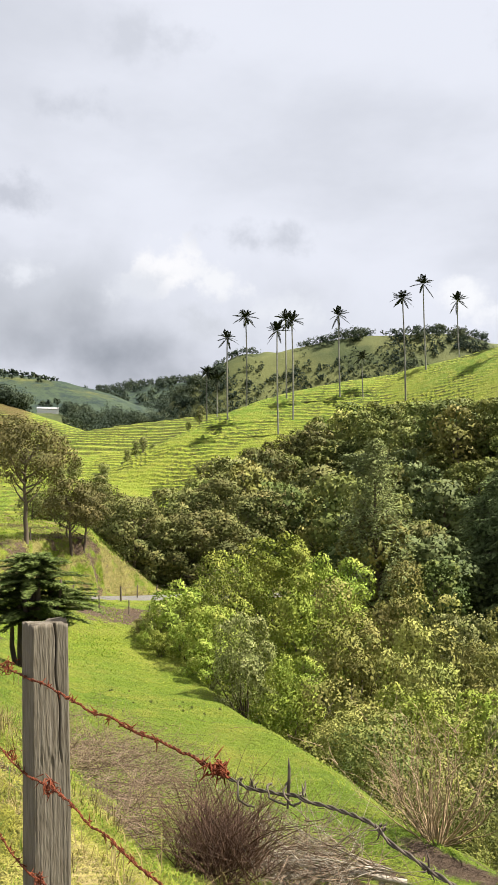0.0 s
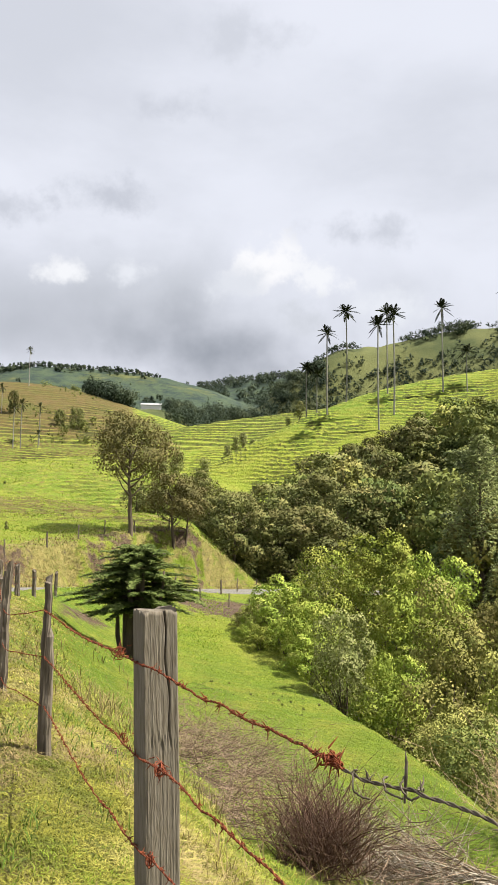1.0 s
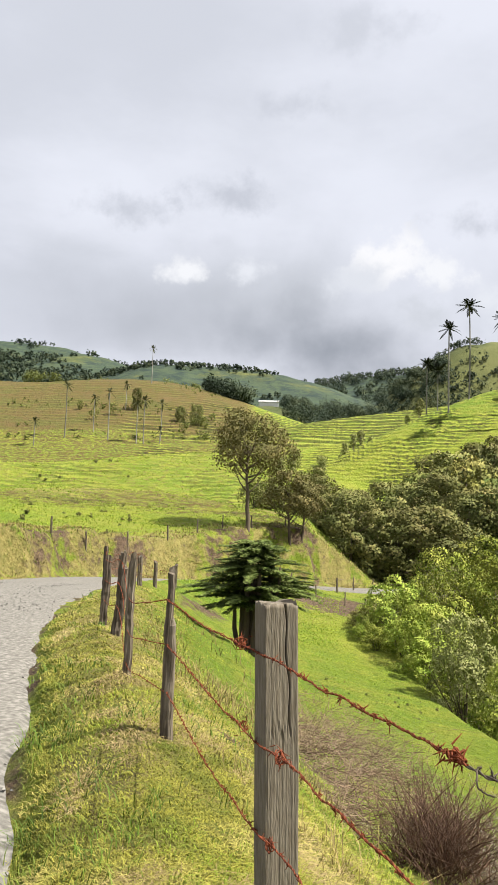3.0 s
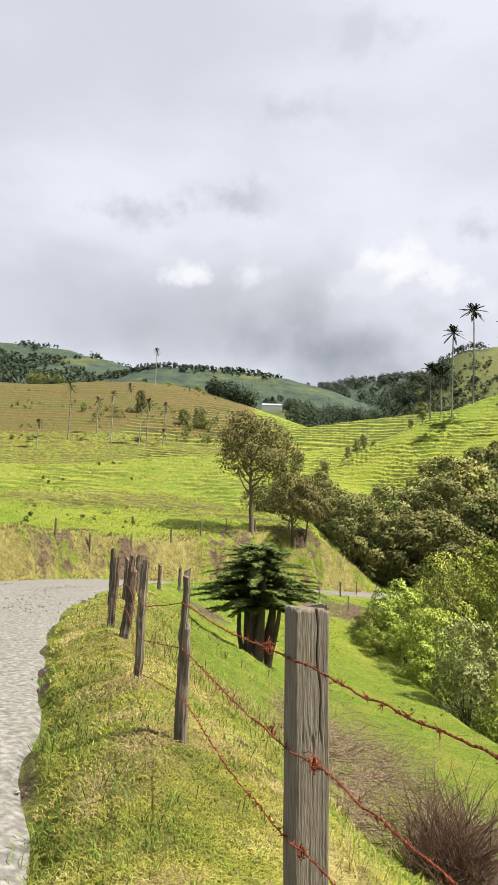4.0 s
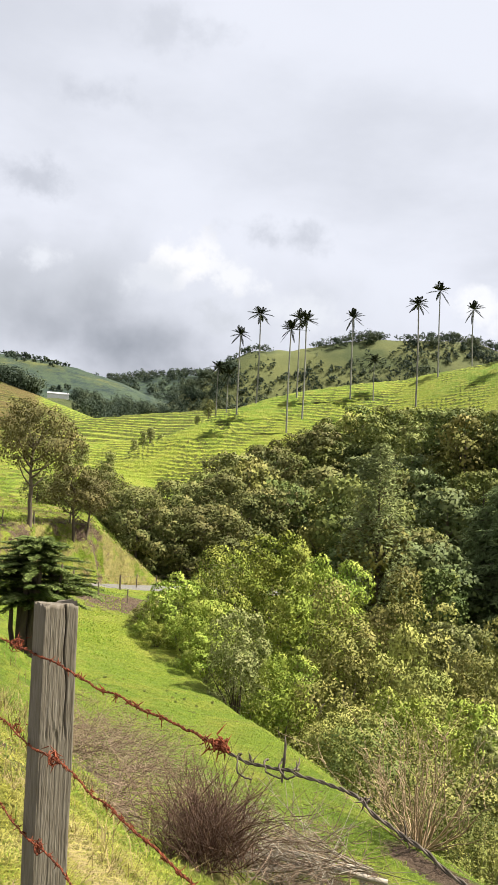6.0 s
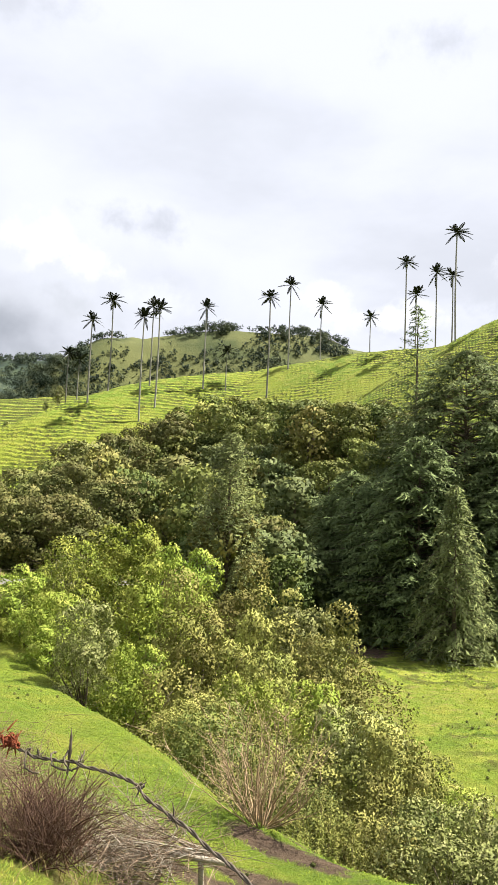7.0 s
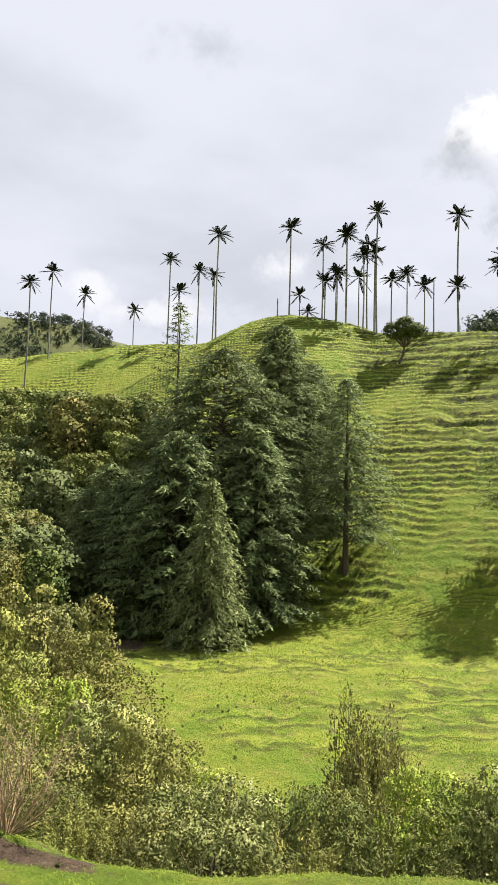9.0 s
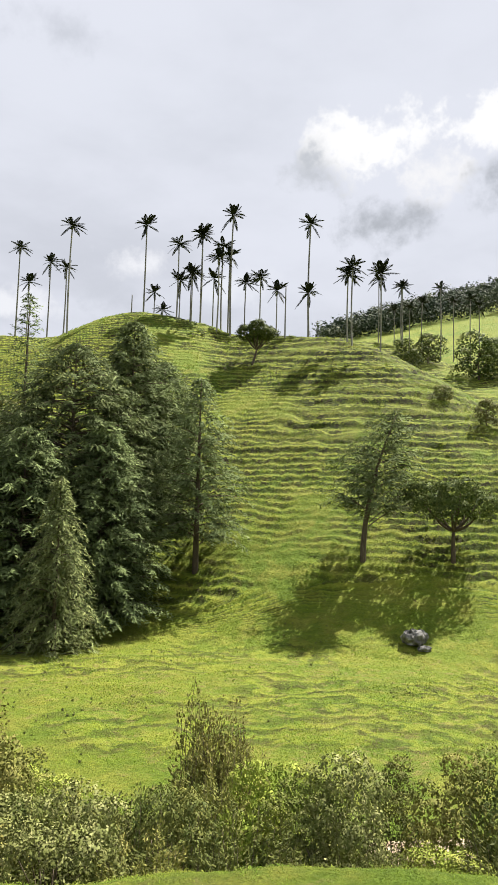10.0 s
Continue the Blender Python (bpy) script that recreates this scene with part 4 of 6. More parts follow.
def palm_crown(rng, fronds=23, length=2.6, mat="frond"):
    """Wax palm head: stiff fronds with two ranks of narrow leaflets, older ones hanging."""
    C, Nn, Al, Ln, Wd = [], [], [], [], []
    for i in range(fronds):
        a = 2 * np.pi * (i * 0.618) + rng.uniform(-0.15, 0.15)
        e = radians(rng.uniform(2, 80) if i < fronds - 4 else rng.uniform(-55, -5))
        d, up = np.array([math.cos(a), math.sin(a), 0]), np.array([0, 0, 1.0])
        L = length * rng.uniform(0.8, 1.1)
        n = 22
        s = np.linspace(0.06, 1, n)
        bend = rng.uniform(0.5, 1.0) * s ** 2
        p = (d * math.cos(e) + up * math.sin(e)) * (s * L)[:, None] - up * (bend * L * 0.45)[:, None]
        tan = unit(np.gradient(p, axis=0))
        side = np.cross(tan, up)
        side = unit(side)
        nor = np.cross(side, tan)
        for sg in (-1, 1):
            ll = 0.52 * L / 2.6 * np.sin(np.pi * np.clip(s * 0.85 + 0.13, 0, 1)) ** 0.7
            dirn = unit(side * sg * 0.75 + tan * 0.75 - up * 0.45 + rng.normal(size=(n, 3)) * 0.08)
            C.append(p + dirn * (ll * 0.5)[:, None])
            Nn.append(unit(nor + side * sg * 0.25))
            Al.append(dirn)
            Ln.append(ll)
            Wd.append(np.full(n, 0.13 * L / 2.6))
        C.append(p)
        Nn.append(nor)
        Al.append(tan)
        Ln.append(np.full(n, L / n * 1.4))
        Wd.append(np.full(n, 0.09))
    v, f = leaves(np.vstack(C), np.vstack(Nn), np.vstack(Al), np.concatenate(Ln), np.concatenate(Wd), 0.1)
    return mesh("crown", v, f, mat)


def palm_trunk(rng, h, r=0.2):
    q = np.linspace(0, 1, 14)
    bow = rng.uniform(-0.012, 0.012, 2) * h
    p = np.column_stack([bow[0] * np.sin(np.pi * q), bow[1] * np.sin(np.pi * q), h * q - 0.4 * (1 - q)])
    return tubes_mesh("trunk", [tube(p, r * (1.05 - 0.35 * q), 8)], "palm_trunk")


def plant(crown_me, trunk_me, name, category, label, x, y, h, rz=0.0, wide=1.0, group="", trunk_name="trunk", sink=0.05):
    ob = thing(name, x, y, ground_z(x, y) - sink, label, category, group, rz, (h * wide, h * wide, h))
    part(trunk_name, trunk_me, ob)
    part("crown", crown_me, ob)
    return ob


R0 = np.random.default_rng(7)

# ---- wax palms on the hills: azimuth, distance, height ----
PALMS = [
    (-1.48, 160.5, 17.8), (-0.04, 167.3, 20.5), (2.37, 153.0, 21.5), (3.03, 169.2, 18.4), (3.50, 159.0, 21.3), (-3.04, 167.0, 11.5),
    (-2.26, 168.5, 9.3), (7.07, 168.5, 18.7), (8.80, 168.9, 9.1), (11.93, 162.4, 22.3), (13.49, 176.2, 20.4), (15.93, 182.0, 14.5),
    (19.65, 176.5, 9.3), (22.22, 171.5, 21.0), (22.99, 169.5, 13.0), (24.46, 165.0, 17.2), (25.64, 149.5, 13.9), (25.91, 141.4, 20.6),
    (31.49, 148.0, 19.0), (32.28, 147.5, 5.3), (32.96, 147.5, 2.1), (34.02, 141.4, 14.7), (34.21, 141.7, 7.8), (35.07, 141.6, 9.5),
    (35.82, 146.5, 19.0), (35.13, 147.0, 11.1), (35.85, 146.5, 19.4), (36.80, 146.0, 11.0), (37.12, 138.0, 14.2), (37.45, 145.5, 17.7),
    (37.99, 145.0, 16.3), (38.18, 138.6, 23.2), (39.29, 143.5, 11.6), (40.41, 142.0, 12.7), (41.71, 140.0, 9.9), (44.14, 137.0, 9.2),
    (44.22, 137.0, 22.5), (47.52, 123.0, 13.3), (49.66, 121.7, 13.2), (49.45, 200.0, 17.3), (51.18, 197.0, 17.0), (51.23, 197.0, 17.0),
    (51.79, 196.0, 11.5), (52.70, 194.5, 13.8), (54.02, 192.0, 18.8), (54.96, 203.5, 16.3), (56.17, 203.5, 16.3), (56.77, 203.5, 14.5),
    (50.61, 198.0, 9.8), (47.18, 124.3, 11.5), (-23.75, 281.6, 13.3), (-29.94, 206.1, 14.2), (-27.87, 211.0, 9.3), (-26.80, 202.9, 13.0),
    (-24.17, 201.1, 11.4), (-24.70, 200.8, 10.4), (-22.91, 204.4, 10.3), (-22.95, 201.7, 3.7), (-32.07, 199.5, 6.4), (-25.59, 236.5, 7.9),
]
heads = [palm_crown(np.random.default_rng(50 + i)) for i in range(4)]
pale_heads = [palm_crown(np.random.default_rng(60 + i), 16, 2.4, "frond_olive") for i in range(4)]
for i, (az, r, h) in enumerate(PALMS):
    x, y = at(az, r)
    ob = thing("wax_palm", x, y, ground_z(x, y), "tall slender wax palm with a grey trunk and dark feathery crown", "palm tree", "wax palms on the hills", R0.uniform(0, 360))
    part("trunk", palm_trunk(R0, h, 0.085 + 0.0045 * h), ob)
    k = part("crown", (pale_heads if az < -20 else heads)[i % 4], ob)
    k.location = (0, 0, h)
    k.scale = ((R0.uniform(0.82, 1.02) + 0.010 * h) * (0.78 if az < -20 else 1.0),) * 3
for az, r, h in ((30.6, 144, 3.5), (42.4, 133, 9.5)):
    x, y = at(az, r)
    ob = thing("dead_palm", x, y, ground_z(x, y), "bare grey palm trunk that has lost its crown", "palm tree")
    part("trunk", palm_trunk(R0, h, 0.13), ob)

# ---- dark forest on the slope below the palms ----
forest_mats = ["leaf_tree", "leaf_olive", "leaf_dark", "leaf_tree", "leaf_dark", "leaf_deep", "leaf_deep", "leaf_dark", "leaf_cool"]
forest_kinds = [tree_meshes(np.random.default_rng(100 + i), m, trunk=0.16, lobes_n=11, count=2200, leaf=0.046, wide=0.36, lobe=1.15, bumps=8) for i, m in enumerate(forest_mats)]
placed = []
az_t, el_t = [-6, -3, -1.2, 3.1, 4.8, 7.3, 14, 20.9, 23, 26], [1.5, 4, 5.4, 6.8, 7.9, 9.0, 9.1, 8.9, 8.0, 5.0]
AZ, RAD = R0.uniform(-4, 25.5, 7000), R0.uniform(64, 150, 7000)
GZ = surface(RAD * np.sin(np.radians(AZ)), RAD * np.cos(np.radians(AZ)))[0]
for az, r, g in zip(AZ, RAD, GZ):
    x, y = at(az, r)
    if len(placed) >= 150 or az < 8 and r < 84 - az or az > 15 and r < 92:
        continue
    top = r * math.tan(radians(np.interp(az, az_t, el_t)))
    h = min(R0.uniform(6.0, 12.0), top - g)
    if h < 4.5 or any((x - a) ** 2 + (y - b) ** 2 < (2.3 + 0.20 * h) ** 2 for a, b in placed):
        continue
    placed.append((x, y))
    deep = R0.random() < np.interp(az, [-4, 5, 9, 25], [0.05, 0.3, 0.75, 0.9])
    c, t = forest_kinds[R0.integers(4, 9) if deep else R0.integers(0, 5)]
    plant(c, t, "forest_tree", "tree", "dense dark green broadleaf tree in the hillside forest", x, y, h, R0.uniform(0, 360), R0.uniform(0.95, 1.2), "hillside forest", sink=0.3)

# ---- trees of the hollow behind the road ----
hollow_kinds = [tree_meshes(np.random.default_rng(130 + i), "leaf_tree", trunk=0.10, lobes_n=13, count=5200, leaf=0.031, wide=0.46, lobe=1.1) for i in range(3)]
for i, (az, r, h, w) in enumerate([(-8.4, 72, 6.8, 1.1), (-9.6, 76, 6.0, 1.0), (-6.9, 77, 6.5, 1.1), (-5.2, 75, 6.8, 1.3), (-3.6, 75, 7.6, 1.3), (-2.0, 76, 7.8, 1.25), (-4.4, 86, 9.2, 1.15),
                                   (-2.2, 88, 9.8, 1.2), (-0.2, 82, 9.0, 1.1), (1.4, 84, 9.0, 1.1), (-7.4, 90, 7.5, 1.0), (-11.0, 84, 6.0, 1.0), (-6.0, 94, 8.0, 1.0), (-0.8, 96, 10.5, 1.1), (-5.6, 80, 7.0, 1.1), (-10.3, 72.5, 4.2, 1.1)]):
    x, y = at(az, r)
    plant(*hollow_kinds[i % 3], "hollow_tree", "tree", "rounded olive green tree in the hollow beside the road", x, y, h, 70 * i, w, "trees of the hollow", sink=0.3)

# ---- bush belt along the creek ----
bush_kinds = {
    "leaf_bright": [bush_meshes(np.random.default_rng(200 + i), "leaf_bright", 13, 4600, 0.036) for i in range(3)],
    "leaf_olive": [bush_meshes(np.random.default_rng(220 + i), "leaf_olive", 13, 4600, 0.034) for i in range(4)],
    "leaf_pale": [bush_meshes(np.random.default_rng(240 + i), "leaf_pale", 13, 5000, 0.032, 0.5) for i in range(2)],
    "leaf_deep": [bush_meshes(np.random.default_rng(245 + i), "leaf_dark", 13, 4600, 0.034) for i in range(2)],
    "near_bright": [bush_meshes(np.random.default_rng(310 + i), "leaf_bright", 16, 8600, 0.022) for i in range(2)],
    "near_olive": [bush_meshes(np.random.default_rng(314 + i), "leaf_olive", 16, 8600, 0.021) for i in range(3)],
    "near_pale": [bush_meshes(np.random.default_rng(318 + i), "leaf_pale", 16, 8600, 0.023, 0.6) for i in range(2)],
    "near_deep": [bush_meshes(np.random.default_rng(322 + i), "leaf_dark", 16, 8600, 0.021) for i in range(2)],
    "big_bright": [bush_meshes(np.random.default_rng(290 + i), "leaf_bright", 20, 7600, 0.025) for i in range(3)],
    "big_olive": [bush_meshes(np.random.default_rng(294 + i), "leaf_olive", 20, 7600, 0.024) for i in range(3)],
    "tall_bright": [bush_meshes(np.random.default_rng(330 + i), "leaf_bright", 24, 7600, 0.022, 0.6, 0.62, 0.68) for i in range(3)],
    "tall_olive": [bush_meshes(np.random.default_rng(334 + i), "leaf_olive", 24, 7600, 0.022, 0.6, 0.62, 0.68) for i in range(3)],
    "tall_pale": [bush_meshes(np.random.default_rng(338 + i), "leaf_pale", 24, 9500, 0.022, 0.6, 0.62, 0.72) for i in range(2)],
    "tall_deep": [bush_meshes(np.random.default_rng(342 + i), "leaf_dark", 24, 7200, 0.022, 0.6, 0.62, 0.68) for i in range(2)],
    "shoot_olive": [shoot_meshes(np.random.default_rng(280 + i), "leaf_olive") for i in range(3)],
    "shoot_deep": [shoot_meshes(np.random.default_rng(284 + i), "leaf_dark") for i in range(2)],
}
B_AZ = [-8, -4, 0, 8, 10.4, 14.2, 20, 30, 44, 62]
B_R0 = [40, 35.5, 31, 25, 21.5, 17.5, 16.5, 16.5, 16.5, 17.5]
B_R1 = [46, 48, 49, 45, 42, 38, 32, 25, 22, 22]
T_AZ = [-8, -6, -3, 1.3, 4.6, 9.5, 14, 18.5, 21.5, 25.7, 28, 32, 39, 50, 62]
T_EL = [-6.0, -4.6, -2.4, 0.3, -0.3, -2.4, -5.0, -7.0, -10.6, -13.5, -15.4, -16.4, -15.2, -13.4, -12.6]
# the bushes that shape the belt: azimuth, distance, elevation angle of the top, width, kind
LEADING = [
    (2.4, 44, 0.2, 6.4, "big_bright"), (-1.6, 42.5, -1.7, 5.6, "big_bright"), (-5.0, 41, -3.7, 4.6, "leaf_bright"), (6.2, 42, -1.2, 5.6, "big_bright"), (4.2, 38, -3.0, 5.0, "big_bright"),
    (10.2, 39, -3.3, 5.2, "big_olive"), (13.4, 37.5, -4.7, 4.2, "leaf_olive"), (15.5, 38, -4.6, 2.6, "leaf_pale"), (7.4, 34, -4.6, 4.8, "big_olive"), (-2.8, 36, -5.6, 3.8, "leaf_bright"), (-0.2, 31.5, -6.0, 3.0, "near_pale"),
    (17.6, 35, -6.2, 4.4, "big_olive"), (16.2, 24, -10.2, 3.0, "near_bright"), (19.4, 22.5, -11.0, 2.8, "near_pale"), (11.6, 26.5, -10.4, 3.0, "near_bright"), (21.8, 21, -13.3, 2.6, "near_olive"), (25.5, 19, -16.4, 2.2, "near_deep"),
    (12.6, 31, -7.2, 3.8, "near_olive"), (3.0, 30, -8.4, 3.2, "near_bright"), (22.9, 20, -13.8, 2.6, "near_olive"), (29.0, 18.8, -17.0, 2.2, "shoot_deep"), (33.2, 18.5, -17.4, 2.0, "shoot_deep"), (36.1, 19, -16.4, 2.2, "near_deep"),
    (40.2, 22, -14.6, 2.4, "shoot_olive"), (42.4, 20, -15.2, 2.3, "near_bright"), (45.2, 19, -16.4, 2.0, "near_deep"), (47.9, 19, -15.3, 2.3, "near_pale"), (51.4, 24, -15.7, 2.6, "near_deep"), (55.8, 20.5, -14.6, 2.8, "near_olive"), (59.5, 20.5, -14.4, 2.6, "near_deep"),
]
WORDS = {"bright": "bright green", "olive": "olive green", "pale": "pale grey-green", "deep": "dark green"}
spots = []
for i, (az, r, el, w, kind) in enumerate(LEADING):
    x, y = at(az, r)
    h = r * math.tan(radians(el)) - ground_z(x, y)
    if w / h < 1.0 and kind[:5] != "shoot":
        kind = "tall_" + kind.split("_")[1]
    wide = min(1.3, max(0.85, w / (h * (0.85 if kind[:4] == "tall" else 1.25))))
    c, t = bush_kinds[kind][i % len(bush_kinds[kind])]
    plant(c, t, "bush", "bush", "dense %s broadleaf bush on the creek bank" % WORDS[kind.split("_")[1]], x, y, h, 50 * i, wide, "bushes along the creek", "stem_mass", 0.1)
    spots.append((x, y, min(h, w)))
AZ = R0.uniform(-8, 62, 6000)
R_0, R_1 = np.interp(AZ, B_AZ, B_R0), np.interp(AZ, B_AZ, B_R1)
RAD = R0.uniform(R_0, R_1)
GZ = surface(RAD * np.sin(np.radians(AZ)), RAD * np.cos(np.radians(AZ)))[0]
for az, r, r0, r1, g in zip(AZ, RAD, R_0, R_1, GZ):
    u = (r - r0) / (r1 - r0)
    x, y = at(az, r)
    cap = r * math.tan(radians(np.interp(az, T_AZ, T_EL)))
    h = (cap - g) * (0.50 + 0.50 * u ** 0.55) * R0.uniform(0.50, 0.92) if az < 27 else min(cap - g, 4.4) * R0.uniform(0.40, 0.92)
    h = min(h, 8.6)
    if len(spots) >= 140 or h < 1.0 or 52.8 < az < 55.2 and h > 1.4 or any((x - a) ** 2 + (y - b) ** 2 < (0.30 * (h + hh) * (1.02 if az < 22 else 1.10)) ** 2 for a, b, hh in spots):
        continue
    spots.append((x, y, h))
    q = R0.random()
    kind = "leaf_bright" if q < np.interp(az, [-8, 6, 10, 62], [0.7, 0.6, 0.22, 0.10]) else ("leaf_olive" if q < np.interp(az, [9, 10, 22, 30], [0.90, 0.70, 0.62, 0.45]) else ("leaf_pale" if q < np.interp(az, [9, 10, 30], [1.0, 0.84, 0.60]) else "leaf_deep"))
    pick = bush_kinds[kind.replace("leaf", "near") if r < 27 else kind]
    if h > 4.3:
        kind = "leaf_bright" if kind == "leaf_bright" else "leaf_olive"
        pick = bush_kinds["big_" + ("bright" if kind == "leaf_bright" else "olive")]
    if az > 17 and kind != "leaf_pale" and R0.random() < 0.5:
        pick = bush_kinds["shoot_" + ("deep" if kind == "leaf_deep" else "olive")]
        kind = "leaf_olive"
    c, t = pick[len(spots) % len(pick)]
    word = {"leaf_bright": "bright green", "leaf_olive": "olive green", "leaf_pale": "pale grey-green", "leaf_deep": "dark green"}[kind]
    plant(c, t, "bush", "bush", "dense %s broadleaf bush on the creek bank" % word, x, y, h, R0.uniform(0, 360), R0.uniform(0.95, 1.25), "bushes along the creek", "stem_mass", 0.1)

# ---- sand bar on the creek bank ----
def sand_bar(cx, cy, a, b, turn):
    q, w = np.meshgrid(np.linspace(0, 1, 10), np.linspace(0, 2 * np.pi, 48, endpoint=False))
    k = 1 + 0.22 * vnoise(3 * np.cos(w) + 7, 3 * np.sin(w) + 2, 91)
    u, v = a * q * k * np.cos(w), b * q * k * np.sin(w)
    c, s = math.cos(radians(turn)), math.sin(radians(turn))
    x, y = cx + u * c - v * s, cy + u * s + v * c
    z = surface(x.ravel(), y.ravel())[0].reshape(x.shape) + 0.12 * (1 - q ** 2) + 0.03 * vnoise(x * 3, y * 3, 92) - 0.05 * q
    m, n = x.shape
    i, j = np.arange(m)[:, None], np.arange(n - 1)[None]
    f = np.stack([i * n + j, i * n + j + 1, ((i + 1) % m) * n + j + 1, ((i + 1) % m) * n + j], -1).reshape(-1, 4)
    tagged(new("sand_bar", mesh("sand_bar", np.stack([x, y, z], -1).reshape(-1, 3), f, "sand", True)), "bare pale sandy bank of the creek between bushes", "sand", kind="structure")


sand_bar(21.6, 15.6, 2.6, 1.3, -35)

# ---- conifers at the foot of the hill ----
DOME, CONE = (2.4, 0.62), (1.0, 0.72)
for i, (az, r, h, w, mat, kw) in enumerate([
        (26.8, 77, 23.8, 20.0, "needle_dark", dict(shape=DOME, count=560, hang=0.8, twig=1.4, bare=0.5)), (23.2, 92, 23.5, 11.0, "needle_dark", dict(count=120, twig=0.9, droop=0.05)),
        (31.0, 84, 23.0, 13.0, "needle_dark", dict(shape=DOME, count=420, hang=0.8, twig=1.3)),
        (21.2, 73, 14.5, 14.0, "needle_dark", dict(shape=(2.0, 0.6), count=380, hang=0.8, twig=1.3)), (33.4, 90, 15.5, 11.0, "needle_dark", dict(shape=DOME, count=300, hang=0.8, twig=1.2)),
        (23.6, 69, 18.5, 14.0, "needle_dark", dict(shape=(1.9, 0.65), count=400, hang=0.8, twig=1.3)),
        (29.2, 71, 18.5, 13.0, "needle_dark", dict(shape=(1.9, 0.65), count=400, hang=0.9, twig=1.3)),
        (26.2, 62, 13.8, 9.5, "needle_fresh", dict(shape=CONE, count=170, droop=0.85, hang=1.6, bare=0.2, twig=0.9, rise=0.5)), (18.6, 78, 13.0, 12.0, "needle_dark", dict(shape=(1.8, 0.6), count=320, hang=0.8, twig=1.3)),
        (36.2, 76, 19.6, 11.0, "needle_dark", dict(base=0.20, shape=(2.0, 0.8), count=165, rise=0.55, droop=0.45, bare=0.25, trunk_r=0.016, hang=0.9)),
        (48.6, 74, 14.6, 9.0, "needle_dark", dict(base=0.36, shape=(2.6, 0.6), count=120, rise=0.7, droop=0.35, lean=0.22, bare=0.3, trunk_r=0.020, hang=0.7)),
        (9.5, 64, 14.8, 7.0, "needle_fresh", dict(shape=(1.5, 0.8), count=330, rise=1.1, droop=0.1, hang=0.2, twig=0.6))]):
    x, y = at(az, r)
    ob = thing("conifer", x, y, ground_z(x, y), "tall %s cypress with drooping sprays at the hill foot" % ("dark green" if mat == "needle_dark" else "fresh green"), "conifer", "conifers at the hill foot", 40 * i)
    if "lean" in kw:
        ob.matrix_basis = pose(x, y, ground_z(x, y), 0, 0, -40)
    c, t = conifer_meshes(np.random.default_rng(300 + i), mat, h, w, **kw)
    part("trunk", t, ob)
    part("crown", c, ob)

# ---- barbed wire fence beside the road ----
def square_post(w, d, h):
    """Sawn post: gridded faces with grain, worn arrises, a drying crack and a ringed knot cut into the wood."""
    nx, ny, nz = 84, 72, 140
    ring = [(-0.5 + i / nx, -0.5) for i in range(nx)] + [(0.5, -0.5 + i / ny) for i in range(ny)]
    ring += [(0.5 - i / nx, 0.5) for i in range(nx)] + [(-0.5, 0.5 - i / ny) for i in range(ny)]
    ring = np.array(ring)
    k = len(ring)
    zs = h * np.linspace(0, 1, nz)
    u, z = np.meshgrid(np.arange(k), zs)
    px, py = ring[u, 0] * w, ring[u, 1] * d
    rad = 0.006
    ax, ay = np.clip(np.abs(px) - (w / 2 - rad), 0, None), np.clip(np.abs(py) - (d / 2 - rad), 0, None)
    corner = (ax > 0) & (ay > 0)
    l = np.hypot(ax, ay) + 1e-9
    px = np.where(corner, np.sign(px) * (w / 2 - rad + ax / l * np.minimum(l, rad)), px)
    py = np.where(corner, np.sign(py) * (d / 2 - rad + ay / l * np.minimum(l, rad)), py)
    grain = 0.0008 * vnoise(ring[u, 0] * w * 220, z * 5 + 3, 1) + 0.0006 * vnoise(ring[u, 1] * d * 220, z * 6, 2) + 0.0012 * vnoise(u * 0.05, z * 2.5, 3)
    shrink = 1 + grain / (w / 2)
    px, py = px * shrink, py * shrink
    front = ring[u, 1] < -0.49
    top = h - z
    line = np.where(top < 0.5, 0.010 + 0.05 * top + 0.004 * np.sin(top * 30), 9)
    cut = 1.3 * np.exp(-((px - line) / 0.0017) ** 2) * np.clip(1 - top / 0.42, 0, 1) ** 0.5
    line2 = -0.034 + 0.022 * np.clip((h - 0.93 - z) / 0.35, 0, 1) ** 0.5
    cut += np.exp(-((px - line2) / 0.0026) ** 2) * ((z < h - 0.90) & (z > h - 1.32))
    dx, dz = px + 0.002, z - (h - 0.40)
    rr = np.hypot(dx, dz * 0.8)
    knot = 0.0022 * np.sin(rr * 620) * np.exp(-(rr / 0.032) ** 2) * (dz > -0.035)
    py = py + np.where(front, 0.024 * np.clip(cut, 0, 1) + knot, 0)
    zz = z + np.where(top < 0.02, 0.010 * vnoise(ring[u, 0] * 7, ring[u, 1] * 7, 9) + 0.05 * px, 0)
    v = np.stack([px, py, zz], -1).reshape(-1, 3)
    i, j = np.arange(nz - 1)[:, None], np.arange(k)[None]
    f = np.stack([i * k + j, i * k + (j + 1) % k, (i + 1) * k + (j + 1) % k, (i + 1) * k + j], -1).reshape(-1, 4)
    me = bpy.data.meshes.new("post")
    cap = list(range((nz - 1) * k, nz * k))
    me.from_pydata(v.tolist(), [], [tuple(q) for q in f.tolist()] + [tuple(cap)])
    for p in me.polygons:
        p.use_smooth = len(p.vertices) == 4
    me.materials.append(M["post_wood"])
    return me


